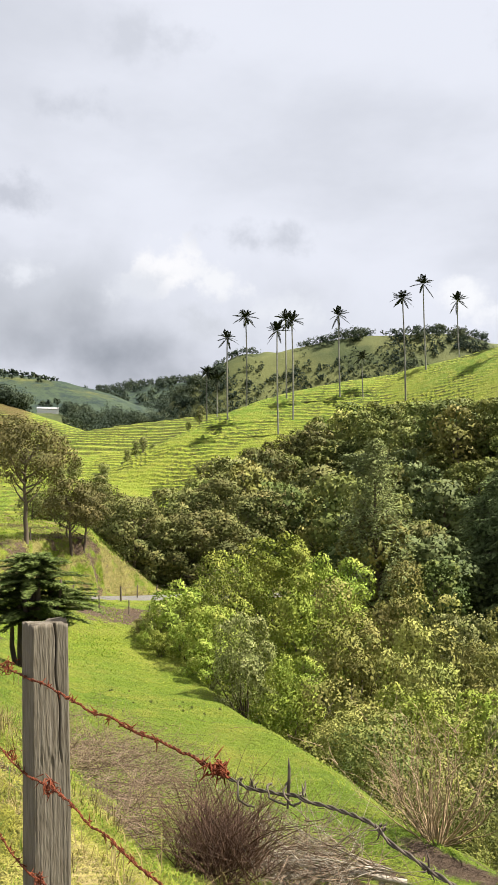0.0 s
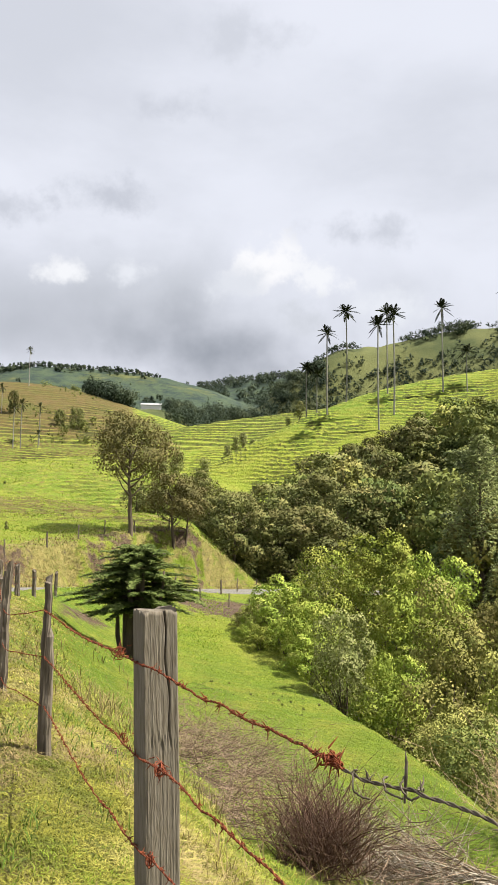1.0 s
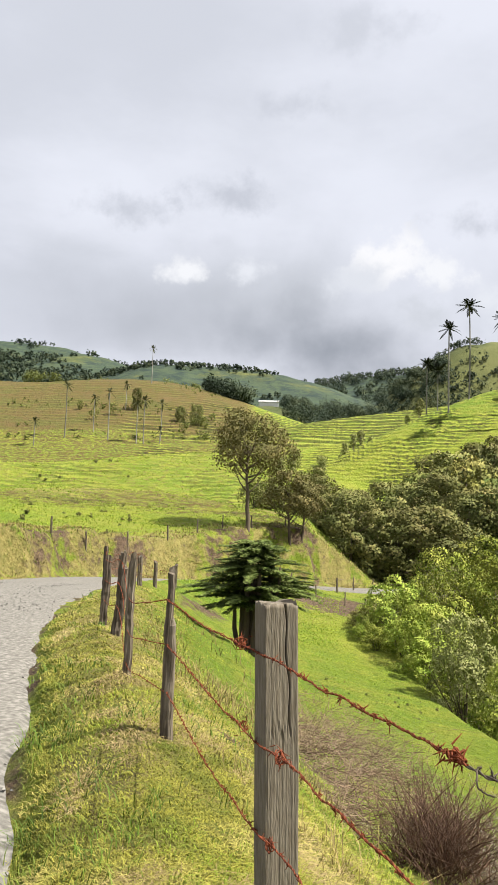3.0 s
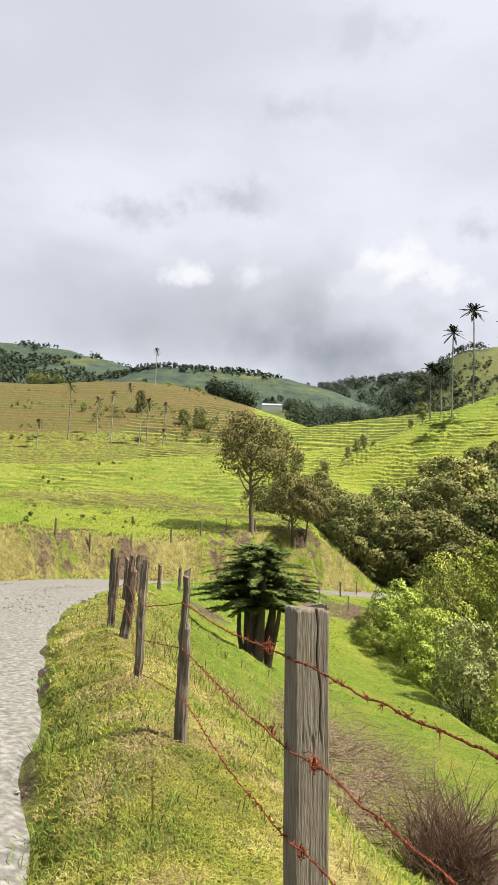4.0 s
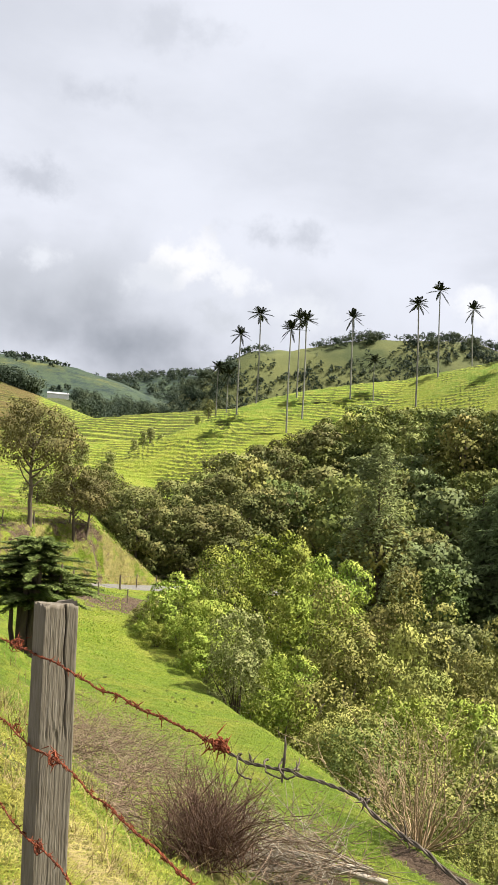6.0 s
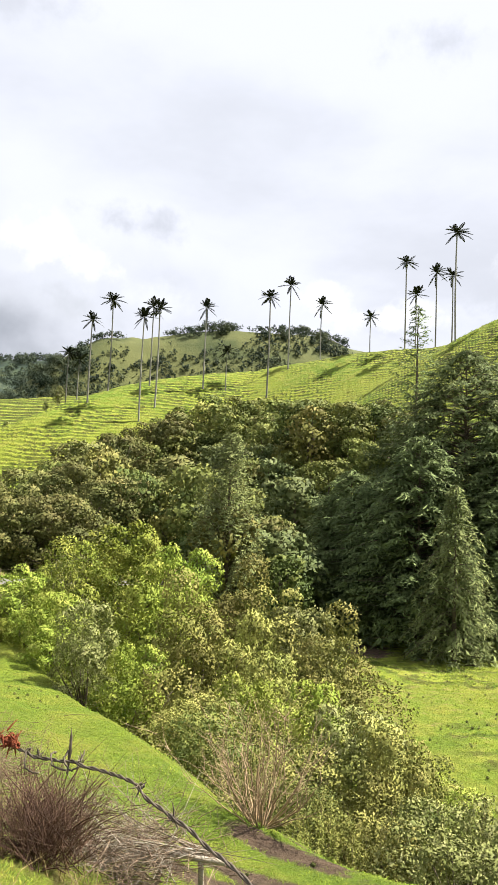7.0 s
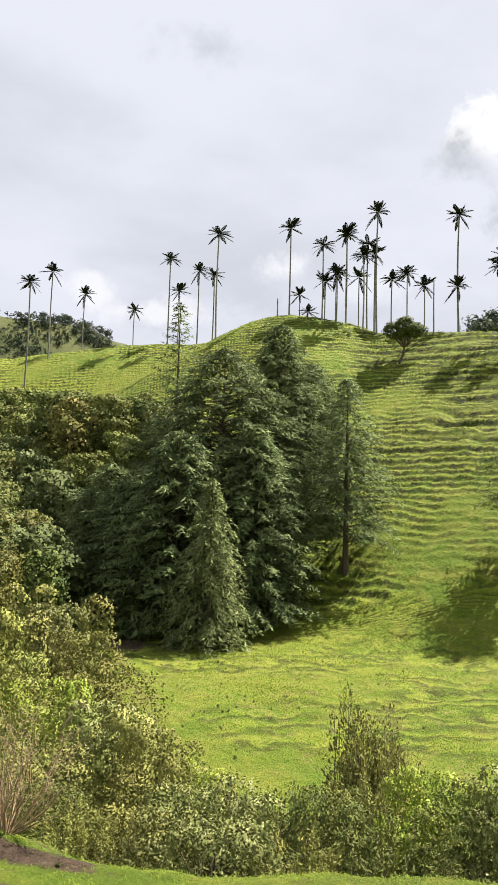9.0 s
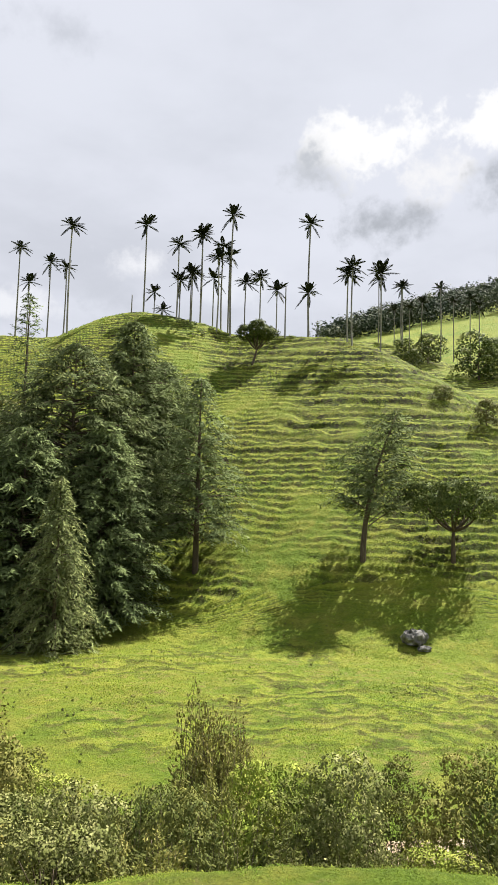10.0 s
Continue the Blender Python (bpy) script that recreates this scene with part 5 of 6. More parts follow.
def split_post(rng, h, r, notch=0.0, lean=(0, 0)):
    """Cleft round post: ridged outline, twisted, with a slanting broken top."""
    sides, n = 14, 24
    q = np.linspace(0, 1, n)
    prof = 1 + rng.uniform(-0.28, 0.28, sides)
    wob = np.cumsum(rng.normal(0, 0.0035, (n, 2)), 0)
    w = np.linspace(0, 2 * np.pi, sides, endpoint=False)
    rr = r * prof[None, :] * (1.06 - 0.14 * q[:, None]) * (1 + 0.07 * rng.uniform(-1, 1, (n, sides)))
    if notch:
        half = (np.cos(w) > 0)[None, :] * (q[:, None] > 1 - notch)
        rr = np.where(half, rr * 0.25, rr)
    tw = w[None, :] + 0.25 * q[:, None]
    x = rr * np.cos(tw) + wob[:, :1] + lean[0] * h * q[:, None]
    y = rr * np.sin(tw) * 0.85 + wob[:, 1:] + lean[1] * h * q[:, None]
    z = np.broadcast_to((h * q)[:, None], x.shape).copy()
    z[-1] += 0.8 * r * np.cos(w + rng.uniform(0, 6)) + rng.uniform(-0.012, 0.012, sides)
    v = np.stack([x, y, z], -1).reshape(-1, 3)
    i, j = np.arange(n - 1)[:, None], np.arange(sides)[None]
    f = np.stack([i * sides + j, i * sides + (j + 1) % sides, (i + 1) * sides + (j + 1) % sides, (i + 1) * sides + j], -1).reshape(-1, 4)
    me = bpy.data.meshes.new("post")
    me.from_pydata(v.tolist(), [], [tuple(a) for a in f.tolist()] + [tuple(range((n - 1) * sides, n * sides))])
    me.materials.append(M["post_dark"])
    return me


def strand_wire(path, mat, barb_gap=0.12, rng=None, fine=True, thick=0.0016):
    """Two twisted strands along the path, and the barbs wrapped round them, as two meshes."""
    p = spline(path, 0.008 if fine else 0.05)
    seg = np.linalg.norm(np.diff(p, axis=0), axis=1)
    s = np.concatenate([[0], np.cumsum(seg)])
    t = unit(np.gradient(p, axis=0))
    a = unit(np.cross(t, [0, 0, 1.0]))
    b = np.cross(t, a)
    pieces = []
    if fine:
        jit = np.stack([vnoise(s * 9, s * 0, 3 + i) + 0.5 * vnoise(s * 31, s * 0, 13 + i) for i in range(3)], -1) * 0.0045
        for ph in (0, np.pi):
            w = 2 * np.pi * s / 0.05 + ph
            pieces.append(tube(p + jit + (np.cos(w)[:, None] * a + np.sin(w)[:, None] * b) * thick * 1.05, thick, 6))
    else:
        pieces.append(tube(p, thick * 1.6, 4))
    wire_me = tubes_mesh("wire", pieces, mat)
    barbs = []
    for d in np.arange(rng.uniform(0.02, 0.06), s[-1], barb_gap):
        if rng.random() < 0.12:
            continue
        i = min(np.searchsorted(s, np.clip(d + rng.uniform(-0.45, 0.45) * barb_gap, 0, s[-1])), len(p) - 1)
        c, tt, aa, bb = p[i], t[i], a[i], b[i]
        if fine:
            w = np.linspace(0, 4 * np.pi, 13)
            barbs.append(tube(c + tt * np.linspace(-0.007, 0.007, 13)[:, None] + (np.cos(w)[:, None] * aa + np.sin(w)[:, None] * bb) * thick * 2.3, thick * 0.8, 4))
        for k in range(rng.integers(2, 6)):
            ang = rng.uniform(0, 2 * np.pi)
            d1 = unit(math.cos(ang) * aa + math.sin(ang) * bb + tt * rng.uniform(-0.5, 0.5))
            L = rng.uniform(0.008, 0.022)
            barbs.append(tube(np.array([c + d1 * thick * 1.5, c + d1 * L * 0.6 + tt * 0.002, c + d1 * L]), [thick * 0.85, thick * 0.7, thick * 0.15], 4))
    return wire_me, tubes_mesh("barb_set", barbs, mat)


RF = np.random.default_rng(11)
fence = thing("barbed_wire_fence", -0.66, 2.47, ground_z(-0.66, 2.47), "old roadside fence of grey wooden posts and rusty barbed wire", "fence")
inv = fence.matrix_basis.inverted()


def fence_part(name, me, m, label=""):
    ob = part(name, me, fence, label)
    ob.matrix_basis = inv @ m
    return ob


fence_part("post", square_post(0.114, 0.125, 1.75), pose(-0.598, 2.475, -2.05, 0, -1.7, 0) @ pose(0, 0, 0, 0, 0, 31), "square sawn grey post with a drying crack")
POSTS = [(-2.05, 5.12, 1.19, 0.044, 0.24), (-3.12, 6.75, 1.08, 0.041, 0.0), (-4.52, 9.32, 1.03, 0.060, 0.12), (-5.36, 10.65, 1.02, 0.054, 0.0), (-6.75, 13.5, 1.05, 0.07, 0.1),
         (-7.75, 16.2, 0.95, 0.06, 0), (-7.45, 15.9, 1.1, 0.055, 0.3), (-8.85, 19.3, 0.95, 0.07, 0), (-10.0, 22.5, 0.95, 0.07, 0), (-11.4, 27.0, 0.95, 0.07, 0), (-12.5, 31.9, 1.0, 0.07, 0),
         (0.78, -0.22, 1.2, 0.07, 0.0), (2.3, -2.9, 1.2, 0.07, 0.0)]
for i, (x, y, h, r, notch) in enumerate(POSTS):
    lean = [(0.0, 0), (0.005, 0), (0.07, 0), (0.03, 0)][i] if i < 4 else (RF.uniform(-0.04, 0.04), 0)
    fence_part("post", split_post(RF, h + 0.3, r, notch, lean), pose(x, y, ground_z(x, y) - 0.3, 0, 0, RF.uniform(-20, 20)), "cleft weathered post" if i == 2 else "")

top_rust = [(-2.06, 5.02, -0.62), (-1.329, 3.629, -0.558), (-0.96, 2.953, -0.509), (-0.79, 2.62, -0.478), (-0.665, 2.385, -0.462), (-0.567, 2.22, -0.448), (-0.476, 2.05, -0.445), (-0.25, 1.68, -0.43), (-0.03, 1.21, -0.38)]
top_steel = [(-0.03, 1.21, -0.38), (0.0, 1.165, -0.382), (0.05, 1.1, -0.366), (0.14, 0.96, -0.352), (0.19, 0.87, -0.37), (0.30, 0.67, -0.40), (0.52, 0.25, -0.45), (0.75, -0.19, -0.5)]
mid = [(-2.05, 5.02, -0.93), (-1.049, 3.103, -0.806), (-0.874, 2.788, -0.779), (-0.77, 2.585, -0.762), (-0.665, 2.385, -0.745), (-0.526, 2.14, -0.706), (-0.35, 1.84, -0.695), (-0.191, 1.556, -0.677), (0.05, 1.1, -0.66), (0.4, 0.45, -0.68), (0.75, -0.19, -0.75)]
low = [(-2.04, 5.02, -1.25), (-1.159, 3.302, -1.115), (-0.851, 2.747, -1.063), (-0.665, 2.395, -1.02), (-0.51, 2.131, -0.977), (-0.2, 1.55, -0.95), (0.3, 0.62, -0.95), (0.75, -0.19, -1.0)]
for path, mat, gap in ((top_rust, "rust", 0.085), (top_steel, "steel", 0.14), (mid, "rust", 0.075), (low, "rust", 0.085)):
    wme, bme = strand_wire(path, mat, gap, RF, thick=0.0017 if mat == "rust" else 0.0015)
    w = fence_part("wire", wme, Matrix(), "rusty barbed wire" if mat == "rust" else "dark steel barbed wire")
    tagged(part("barb_set", bme, w), kind="stuff")


def tangle(c, n, size, rng):
    """A knot of spare wire twisted round itself."""
    out = []
    for i in range(n):
        w = np.linspace(0, rng.uniform(4, 9), 26)
        ax = unit(rng.normal(size=(2, 3)))
        r = size * rng.uniform(0.35, 0.8)
        p = np.array(c) + (np.cos(w)[:, None] * ax[0] + np.sin(w)[:, None] * ax[1]) * r + (w[:, None] / 9 - 0.4) * np.array([0.35, -0.8, -0.1]) * size * 1.6
        out.append(tube(p, 0.0018, 5))
    for i in range(n * 3):
        d = unit(rng.normal(size=3))
        s = np.array(c) + rng.normal(size=3) * size * 0.5
        out.append(tube(np.array([s, s + d * 0.012, s + d * 0.024]), [0.0017, 0.0013, 0.0004], 5))
    return out


for c, k, size in (((-0.05, 1.25, -0.383), 6, 0.022), ((-0.55, 2.17, -0.706), 5, 0.03), ((-0.82, 2.66, -0.475), 5, 0.03), ((-0.60, 2.28, -1.0), 4, 0.028), ((-0.80, 2.66, -0.765), 4, 0.03)):
    fence_part("wire_knot", tubes_mesh("wire_knot", tangle(c, k, size, RF), "rust"), Matrix(), "rusty knot of wire")
hook = []
for c in ((0.03, 1.13, -0.375), (-0.01, 1.18, -0.385), (0.055, 1.095, -0.366)):
    w = np.linspace(0, 5.2, 24)
    hook.append(tube(np.array(c) + np.column_stack([0.009 * np.cos(w) + 0.006 * w - 0.01, -0.010 * w + 0.02, 0.008 * np.sin(w * 1.1) - 0.001 * w]) + np.cumsum(RF.normal(size=(24, 3)) * 0.0012, 0), 0.0015, 5))
hook.append(tube(np.array([(0.052, 1.1, -0.39), (0.054, 1.1, -0.36), (0.055, 1.098, -0.335), (0.054, 1.1, -0.322)]), [0.0018, 0.0026, 0.0022, 0.0005], 6))
fence_part("wire_splice", tubes_mesh("wire_splice", hook, "steel"), Matrix(), "dark spliced wire end with an upright tip")
chain = [(-2.06, 5.02), (-3.1, 6.65), (-4.45, 9.2), (-5.3, 10.55), (-6.7, 13.4), (-7.7, 16.1), (-8.8, 19.2), (-9.95, 22.4), (-11.35, 26.9), (-12.45, 31.8)]
for k, off in enumerate((1.0, 0.70, 0.40)):
    pts = []
    for (x0, y0), (x1, y1) in zip(chain, chain[1:]):
        z0, z1 = ground_z(x0, y0) + off, ground_z(x1, y1) + off
        pts += [(x0, y0, z0), ((x0 + x1) / 2, (y0 + y1) / 2, (z0 + z1) / 2 - 0.04)]
    pts[0] = (-2.06, 5.02, (-0.62, -0.93, -1.25)[k])
    x, y, z = pts[2]
    pts[2] = (x, y, z - 0.29)
    x, y, z = pts[1]
    pts[1] = (x, y, z - 0.15)
    wme, bme = strand_wire(pts, "rust", 0.16, RF, fine=False, thick=0.0022)
    w = fence_part("wire", wme, Matrix(), "rusty barbed wire")
    tagged(part("barb_set", bme, w), kind="stuff")


# ---- grass ----
def grass(name, n, mask, lo, hi, height, mat, label, seed, az=(-36, 62), fat=1.0, lie=1.0):
    rng = np.random.default_rng(seed)
    a = np.radians(rng.uniform(az[0], az[1], n))
    r = np.exp(rng.uniform(math.log(lo), math.log(hi), n))
    x, y = r * np.sin(a), r * np.cos(a)
    keep = rng.random(n) < mask(x, y)
    x, y, r = x[keep], y[keep], r[keep]
    z, _ = surface(x, y)
    k = len(x)
    h = height * (0.5 + 0.8 * rng.random(k)) * (0.75 + 0.55 * np.clip(fbm(x / 0.7, y / 0.7, seed) + 0.3, 0, 1.2)) * (1 + 0.012 * r)
    w = (0.0030 + 0.00085 * r) * fat * rng.uniform(0.7, 1.3, k)
    t = rng.uniform(0, 2 * np.pi, k)
    d = np.column_stack([np.cos(t), np.sin(t), 0 * t])
    s = np.column_stack([-np.sin(t), np.cos(t), 0 * t])
    base = np.column_stack([x, y, z - 0.01])
    bend = lie * rng.uniform(0.3, 1.7, k)[:, None]
    sag = 0.85 * np.clip(1.5 - 0.45 * bend, 0.25, 1.0)
    m = base + d * h[:, None] * 0.35 * bend + np.array([0, 0, 0.62]) * h[:, None]
    tip = base + d * h[:, None] * bend + np.array([0, 0, 1.0]) * sag * h[:, None]
    v = np.stack([base - s * w[:, None] / 2, base + s * w[:, None] / 2, m + s * w[:, None] * 0.4, m - s * w[:, None] * 0.4, tip], 1).reshape(-1, 3)
    i = np.arange(k)[:, None] * 5
    f = np.vstack([i + [0, 1, 2], i + [0, 2, 3], i + [3, 2, 4]])
    tagged(new(name, mesh(name, v, f, mat)), label, "grass", kind="stuff")


def clear(x, y):
    d = road_at(x, y)[0]
    cov = cover_at(x, y, 0 * x - 5)
    return d, (np.abs(d) > 2.42).astype(float) * (1 - np.clip(2.0 * (cov[:, 1] - 0.32), 0, 1))


def verge_mask(x, y):
    d, c = clear(x, y)
    return c * step01(2.50, 2.75, d) * step01(5.8, 4.4, d) * (0.45 + 0.55 * step01(-0.3, 0.3, fbm(x / 0.5, y / 0.5, 77)))


def slope_mask(x, y):
    d, c = clear(x, y)
    return c * step01(3.6, 4.8, d) * (0.35 + 0.65 * step01(-0.4, 0.3, fbm(x / 1.1, y / 1.1, 78)))


def bank_mask(x, y):
    d, c = clear(x, y)
    return c * step01(-2.5, -2.9, d) * step01(-7.5, -5.0, d) * (y > 10) * (0.25 + 0.75 * step01(-0.2, 0.3, fbm(x / 1.2, y / 1.2, 85)))


def tuft_mask(x, y):
    d, c = clear(x, y)
    return c * np.maximum(step01(2.40, 2.55, d) * step01(3.2, 2.8, d) * step01(-0.3, 0.2, fbm(x / 0.7, y / 0.7, 81)), step01(2.7, 3.0, d) * step01(5.6, 4.6, d) * step01(0.25, 0.5, fbm(x / 0.6, y / 0.6, 82)))


def straw_mask(x, y):
    d, c = clear(x, y)
    return c * step01(2.8, 3.1, d) * step01(5.8, 4.4, d) * step01(0.0, 0.4, fbm(x / 0.9, y / 0.9, 83))


def dry_mask(x, y):
    d, c = clear(x, y)
    return c * step01(2.7, 2.9, d) * step01(5.0, 4.0, d) * step01(0.0, 0.35, fbm(x / 0.45, y / 0.45, 86))


def rough_mask(x, y):
    d, c = clear(x, y)
    return c * step01(3.5, 4.0, d) * step01(8.0, 5.5, d) * step01(-0.1, 0.25, fbm(x / 0.9, y / 0.9, 79))


def hill_mask(x, y):
    az, r = np.degrees(np.arctan2(x, y)), np.hypot(x, y)
    open_ = np.maximum(step01(24, 27, az), step01(-8, -11, az))
    return open_ * (0.12 + 0.88 * step01(-0.15, 0.35, fbm(x / 3.5, y / 3.5, 84))) * np.where(r < 32, 0, 1) * (np.abs(road_at(x, y)[0]) > 3)


grass("verge_grass", 460000, verge_mask, 1.8, 26, 0.031, "blade", "yellowed short matted grass on the road verge", 401, (-36, 8), 1.05, 1.9)
grass("verge_green_grass", 50000, straw_mask, 1.8, 24, 0.045, "blade_green", "fresh green grass between the dry patches of the verge", 407, (-36, 8), 0.9, 1.4)
# tufts in a darker green that carries the shade under the overhanging turf
grass("verge_tuft_grass", 20000, tuft_mask, 1.8, 20, 0.10, "blade_shaded", "long dark green grass tufts at the road edge, darkened for shade", 405, (-36, 4), 0.9, 1.2)
grass("verge_straw", 260000, dry_mask, 1.8, 24, 0.04, "blade_straw", "dry straw patches in the verge", 406, (-36, 8), 0.9, 2.2)
grass("meadow_grass", 140000, slope_mask, 3.0, 60, 0.05, "blade_green", "short bright green meadow grass", 402, (-30, 62), 0.8, 1.6)
grass("pasture_tufts", 210000, hill_mask, 34, 150, 0.085, "blade_green", "coarse grass tufts on the stepped pasture", 408, (-36, 62), 1.1, 1.5)
grass("bank_grass", 110000, bank_mask, 14, 75, 0.15, "blade_dry", "long dry grass hanging on the road bank", 403, (-36, -3), 0.9, 1.5)
grass("rough_grass", 26000, rough_mask, 2.4, 22, 0.22, "blade_dry", "rough tall grass below the fence", 404, (-24, 45), 0.8)


# ---- loose stones on the road ----
def road_stones(n):
    rng = np.random.default_rng(409)
    k = rng.integers(0, 70, n)
    d = rng.choice([-1, 1], n) * rng.uniform(0.0, 2.6, n) ** 0.9
    t = unit(np.gradient(ROAD[:, :2], axis=0))
    p = ROAD[k, :2] + np.column_stack([t[k, 1], -t[k, 0]]) * d[:, None] + rng.uniform(-0.3, 0.3, (n, 2))
    z = ROAD[k, 2] + 0.035 + 0.05 * (1 - (d / 2.5) ** 2) - 0.16 * step01(17, 12, p[:, 1]) - 0.02
    s = rng.uniform(0.008, 0.028, n)[:, None, None] * rng.uniform(0.6, 1.3, (n, 6, 1))
    axes = np.array([(1, 0, 0), (0, 1, 0), (-1, 0, 0), (0, -1, 0), (0, 0, 0.8), (0, 0, -0.8)], float)
    v = np.column_stack([p, z])[:, None, :] + axes[None] * s
    f = np.array([(0, 1, 4), (1, 2, 4), (2, 3, 4), (3, 0, 4), (1, 0, 5), (2, 1, 5), (3, 2, 5), (0, 3, 5)])
    f = (f[None] + np.arange(n)[:, None, None] * 6).reshape(-1, 3)
    tagged(new("road_stones", mesh("road_stones", v.reshape(-1, 3), f, "pebble")), "loose grey stones scattered over the gravel road", "gravel", kind="stuff")


road_stones(5000)


# ---- dead brush below the fence ----
def brush(rng, n, spread, height, r, upright=0.3, curl=0.5, length=(0.4, 0.9)):
    out = []
    for i in range(n):
        L = rng.uniform(*length)
        s = rng.normal(size=3) * np.array(spread) * 0.5
        s[2] = abs(rng.normal()) * height * 0.4
        d = unit(rng.normal(size=3) * np.array([1, 1, 0.35]) + np.array([0, 0, upright]))
        k = unit(rng.normal(size=3)) * curl
        q = np.linspace(0, 1, 5)[:, None]
        p = s + d * L * q + k * L * 0.35 * q ** 2
        p[:, 2] = np.maximum(p[:, 2], 0.01)
        out.append(tube(p, r * rng.uniform(0.6, 1.3) * (1.05 - q[:, 0] * 0.8), 3))
        if rng.random() < 0.6:
            d2 = unit(d + rng.normal(size=3) * 0.6)
            out.append(tube(p[2] + d2 * L * 0.45 * q, r * 0.6 * (1.05 - q[:, 0] * 0.8), 3))
    return out


def put(name, x, y, label, category, pieces, turn=0.0, dz=0.0):
    ob = thing(name, x, y, ground_z(x, y) + dz, label, category, rz=turn)
    for nm, pcs, mat in pieces:
        tagged(part(nm, tubes_mesh(nm, pcs, mat), ob), kind="" if nm == "limb" else "stuff")
    return ob


RB = np.random.default_rng(21)
for x, y, sx, sy, h in ((-2.5, 11.2, 0.6, 0.9, 0.5), (-2.9, 12.8, 0.7, 1.0, 0.5), (-2.05, 9.8, 0.5, 0.7, 0.4), (-1.55, 9.4, 0.7, 0.9, 0.28), (-1.95, 12.0, 0.9, 1.3, 0.45), (-2.4, 14.3, 0.9, 1.3, 0.4), (-1.2, 7.6, 0.5, 0.7, 0.2), (-1.5, 11.0, 0.7, 0.9, 0.3), (-3.9, 15.5, 0.7, 1.0, 0.3), (-2.8, 16.6, 1.0, 1.4, 0.4), (-1.9, 15.4, 1.0, 1.2, 0.35), (-1.2, 13.0, 0.8, 1.0, 0.3), (-0.4, 10.0, 0.7, 0.9, 0.25)):
    put("brush_pile", x, y, "low tangle of dry brown bramble twigs on the slope", "brushwood", [("twig_mass", brush(RB, 230, (sx * 1.15, sy * 1.15, 0), h * 0.5, 0.0045, 0.05, 0.9, (0.2, 0.75)), "twig_tan")], dz=0.0)
put("dead_thicket", -0.28, 7.25, "dark red-brown dead thicket of fine upright twigs", "thicket",
    [("twig_mass", brush(RB, 700, (0.38, 0.34, 0), 0.55, 0.0045, 1.3, 0.8, (0.2, 0.75)), "twig_red"), ("stalk_mass", brush(RB, 120, (0.44, 0.36, 0), 0.2, 0.0045, 1.6, 0.5, (0.45, 1.0)), "twig_red")])
put("dead_thicket", 0.45, 7.9, "grey-brown mound of dry fine twigs", "thicket", [("stalk_mass", brush(RB, 70, (0.8, 0.7, 0), 0.3, 0.006, 0.5, 0.6, (0.6, 1.2)), "twig_grey"), ("twig_mass", brush(RB, 900, (0.85, 0.75, 0), 0.65, 0.0045, 0.15, 1.2, (0.2, 0.65)), "twig")])
put("brush_pile", 15.3, 21.0, "grey tangle of dry stalks at the meadow edge", "brushwood", [("twig_mass", brush(RB, 120, (0.9, 0.7, 0), 0.5, 0.007, 0.7, 0.5, (0.5, 1.1)), "twig_grey")])
fan = []
root = np.array([0.0, 0.0, 0.62])
for i in range(64):
    a = radians(RB.uniform(120, 222))
    L = RB.uniform(0.7, 1.55)
    q = np.linspace(0, 1, 7)[:, None]
    p = root + np.array([RB.uniform(-0.9, 0), 0.1, 0.05]) * min(1, i / 12) + np.array([math.cos(a), math.sin(a) * 0.8, RB.uniform(-0.18, 0.42)]) * L * q + np.array([0, RB.uniform(-0.5, 0.5), RB.uniform(-0.5, 0.2)]) * q ** 2 * L * 0.5 + np.cumsum(RB.normal(size=(7, 3)) * 0.02, 0) * q
    fan.append(tube(p, RB.uniform(0.004, 0.010) * (1.1 - 0.85 * q[:, 0]), 5))
    for k in range(3):
        j = RB.integers(2, 6)
        d = unit(unit(p[j] - p[j - 1]) + RB.normal(size=3) * 0.45)
        fan.append(tube(p[j] + d * RB.uniform(0.2, 0.5) * q, 0.004 * (1.1 - 0.85 * q[:, 0]), 4))
logs = [tube(np.array([(0.12, -0.03, 0.60), (-0.15, 0.0, 0.64), (-0.5, 0.06, 0.70), (-0.95, 0.12, 0.82), (-1.25, 0.2, 0.80)]), [0.034, 0.030, 0.021, 0.013, 0.006], 8, RB, 0.08),
        tube(np.array([(0.02, 0.0, 0.02), (-0.1, 0.02, 0.3), (-0.12, 0.0, 0.62)]), [0.035, 0.03, 0.03], 7, RB, 0.08),
        tube(np.array([(-0.6, 0.1, 0.02), (-0.55, 0.05, 0.35), (-0.5, 0.06, 0.68)]), [0.03, 0.025, 0.02], 7, RB, 0.08)]
put("fallen_branch", 1.40, 7.85, "bleached fallen branch with many bare twigs", "branch", [("limb", logs, "twig_grey"), ("twig_mass", fan, "twig_grey")])

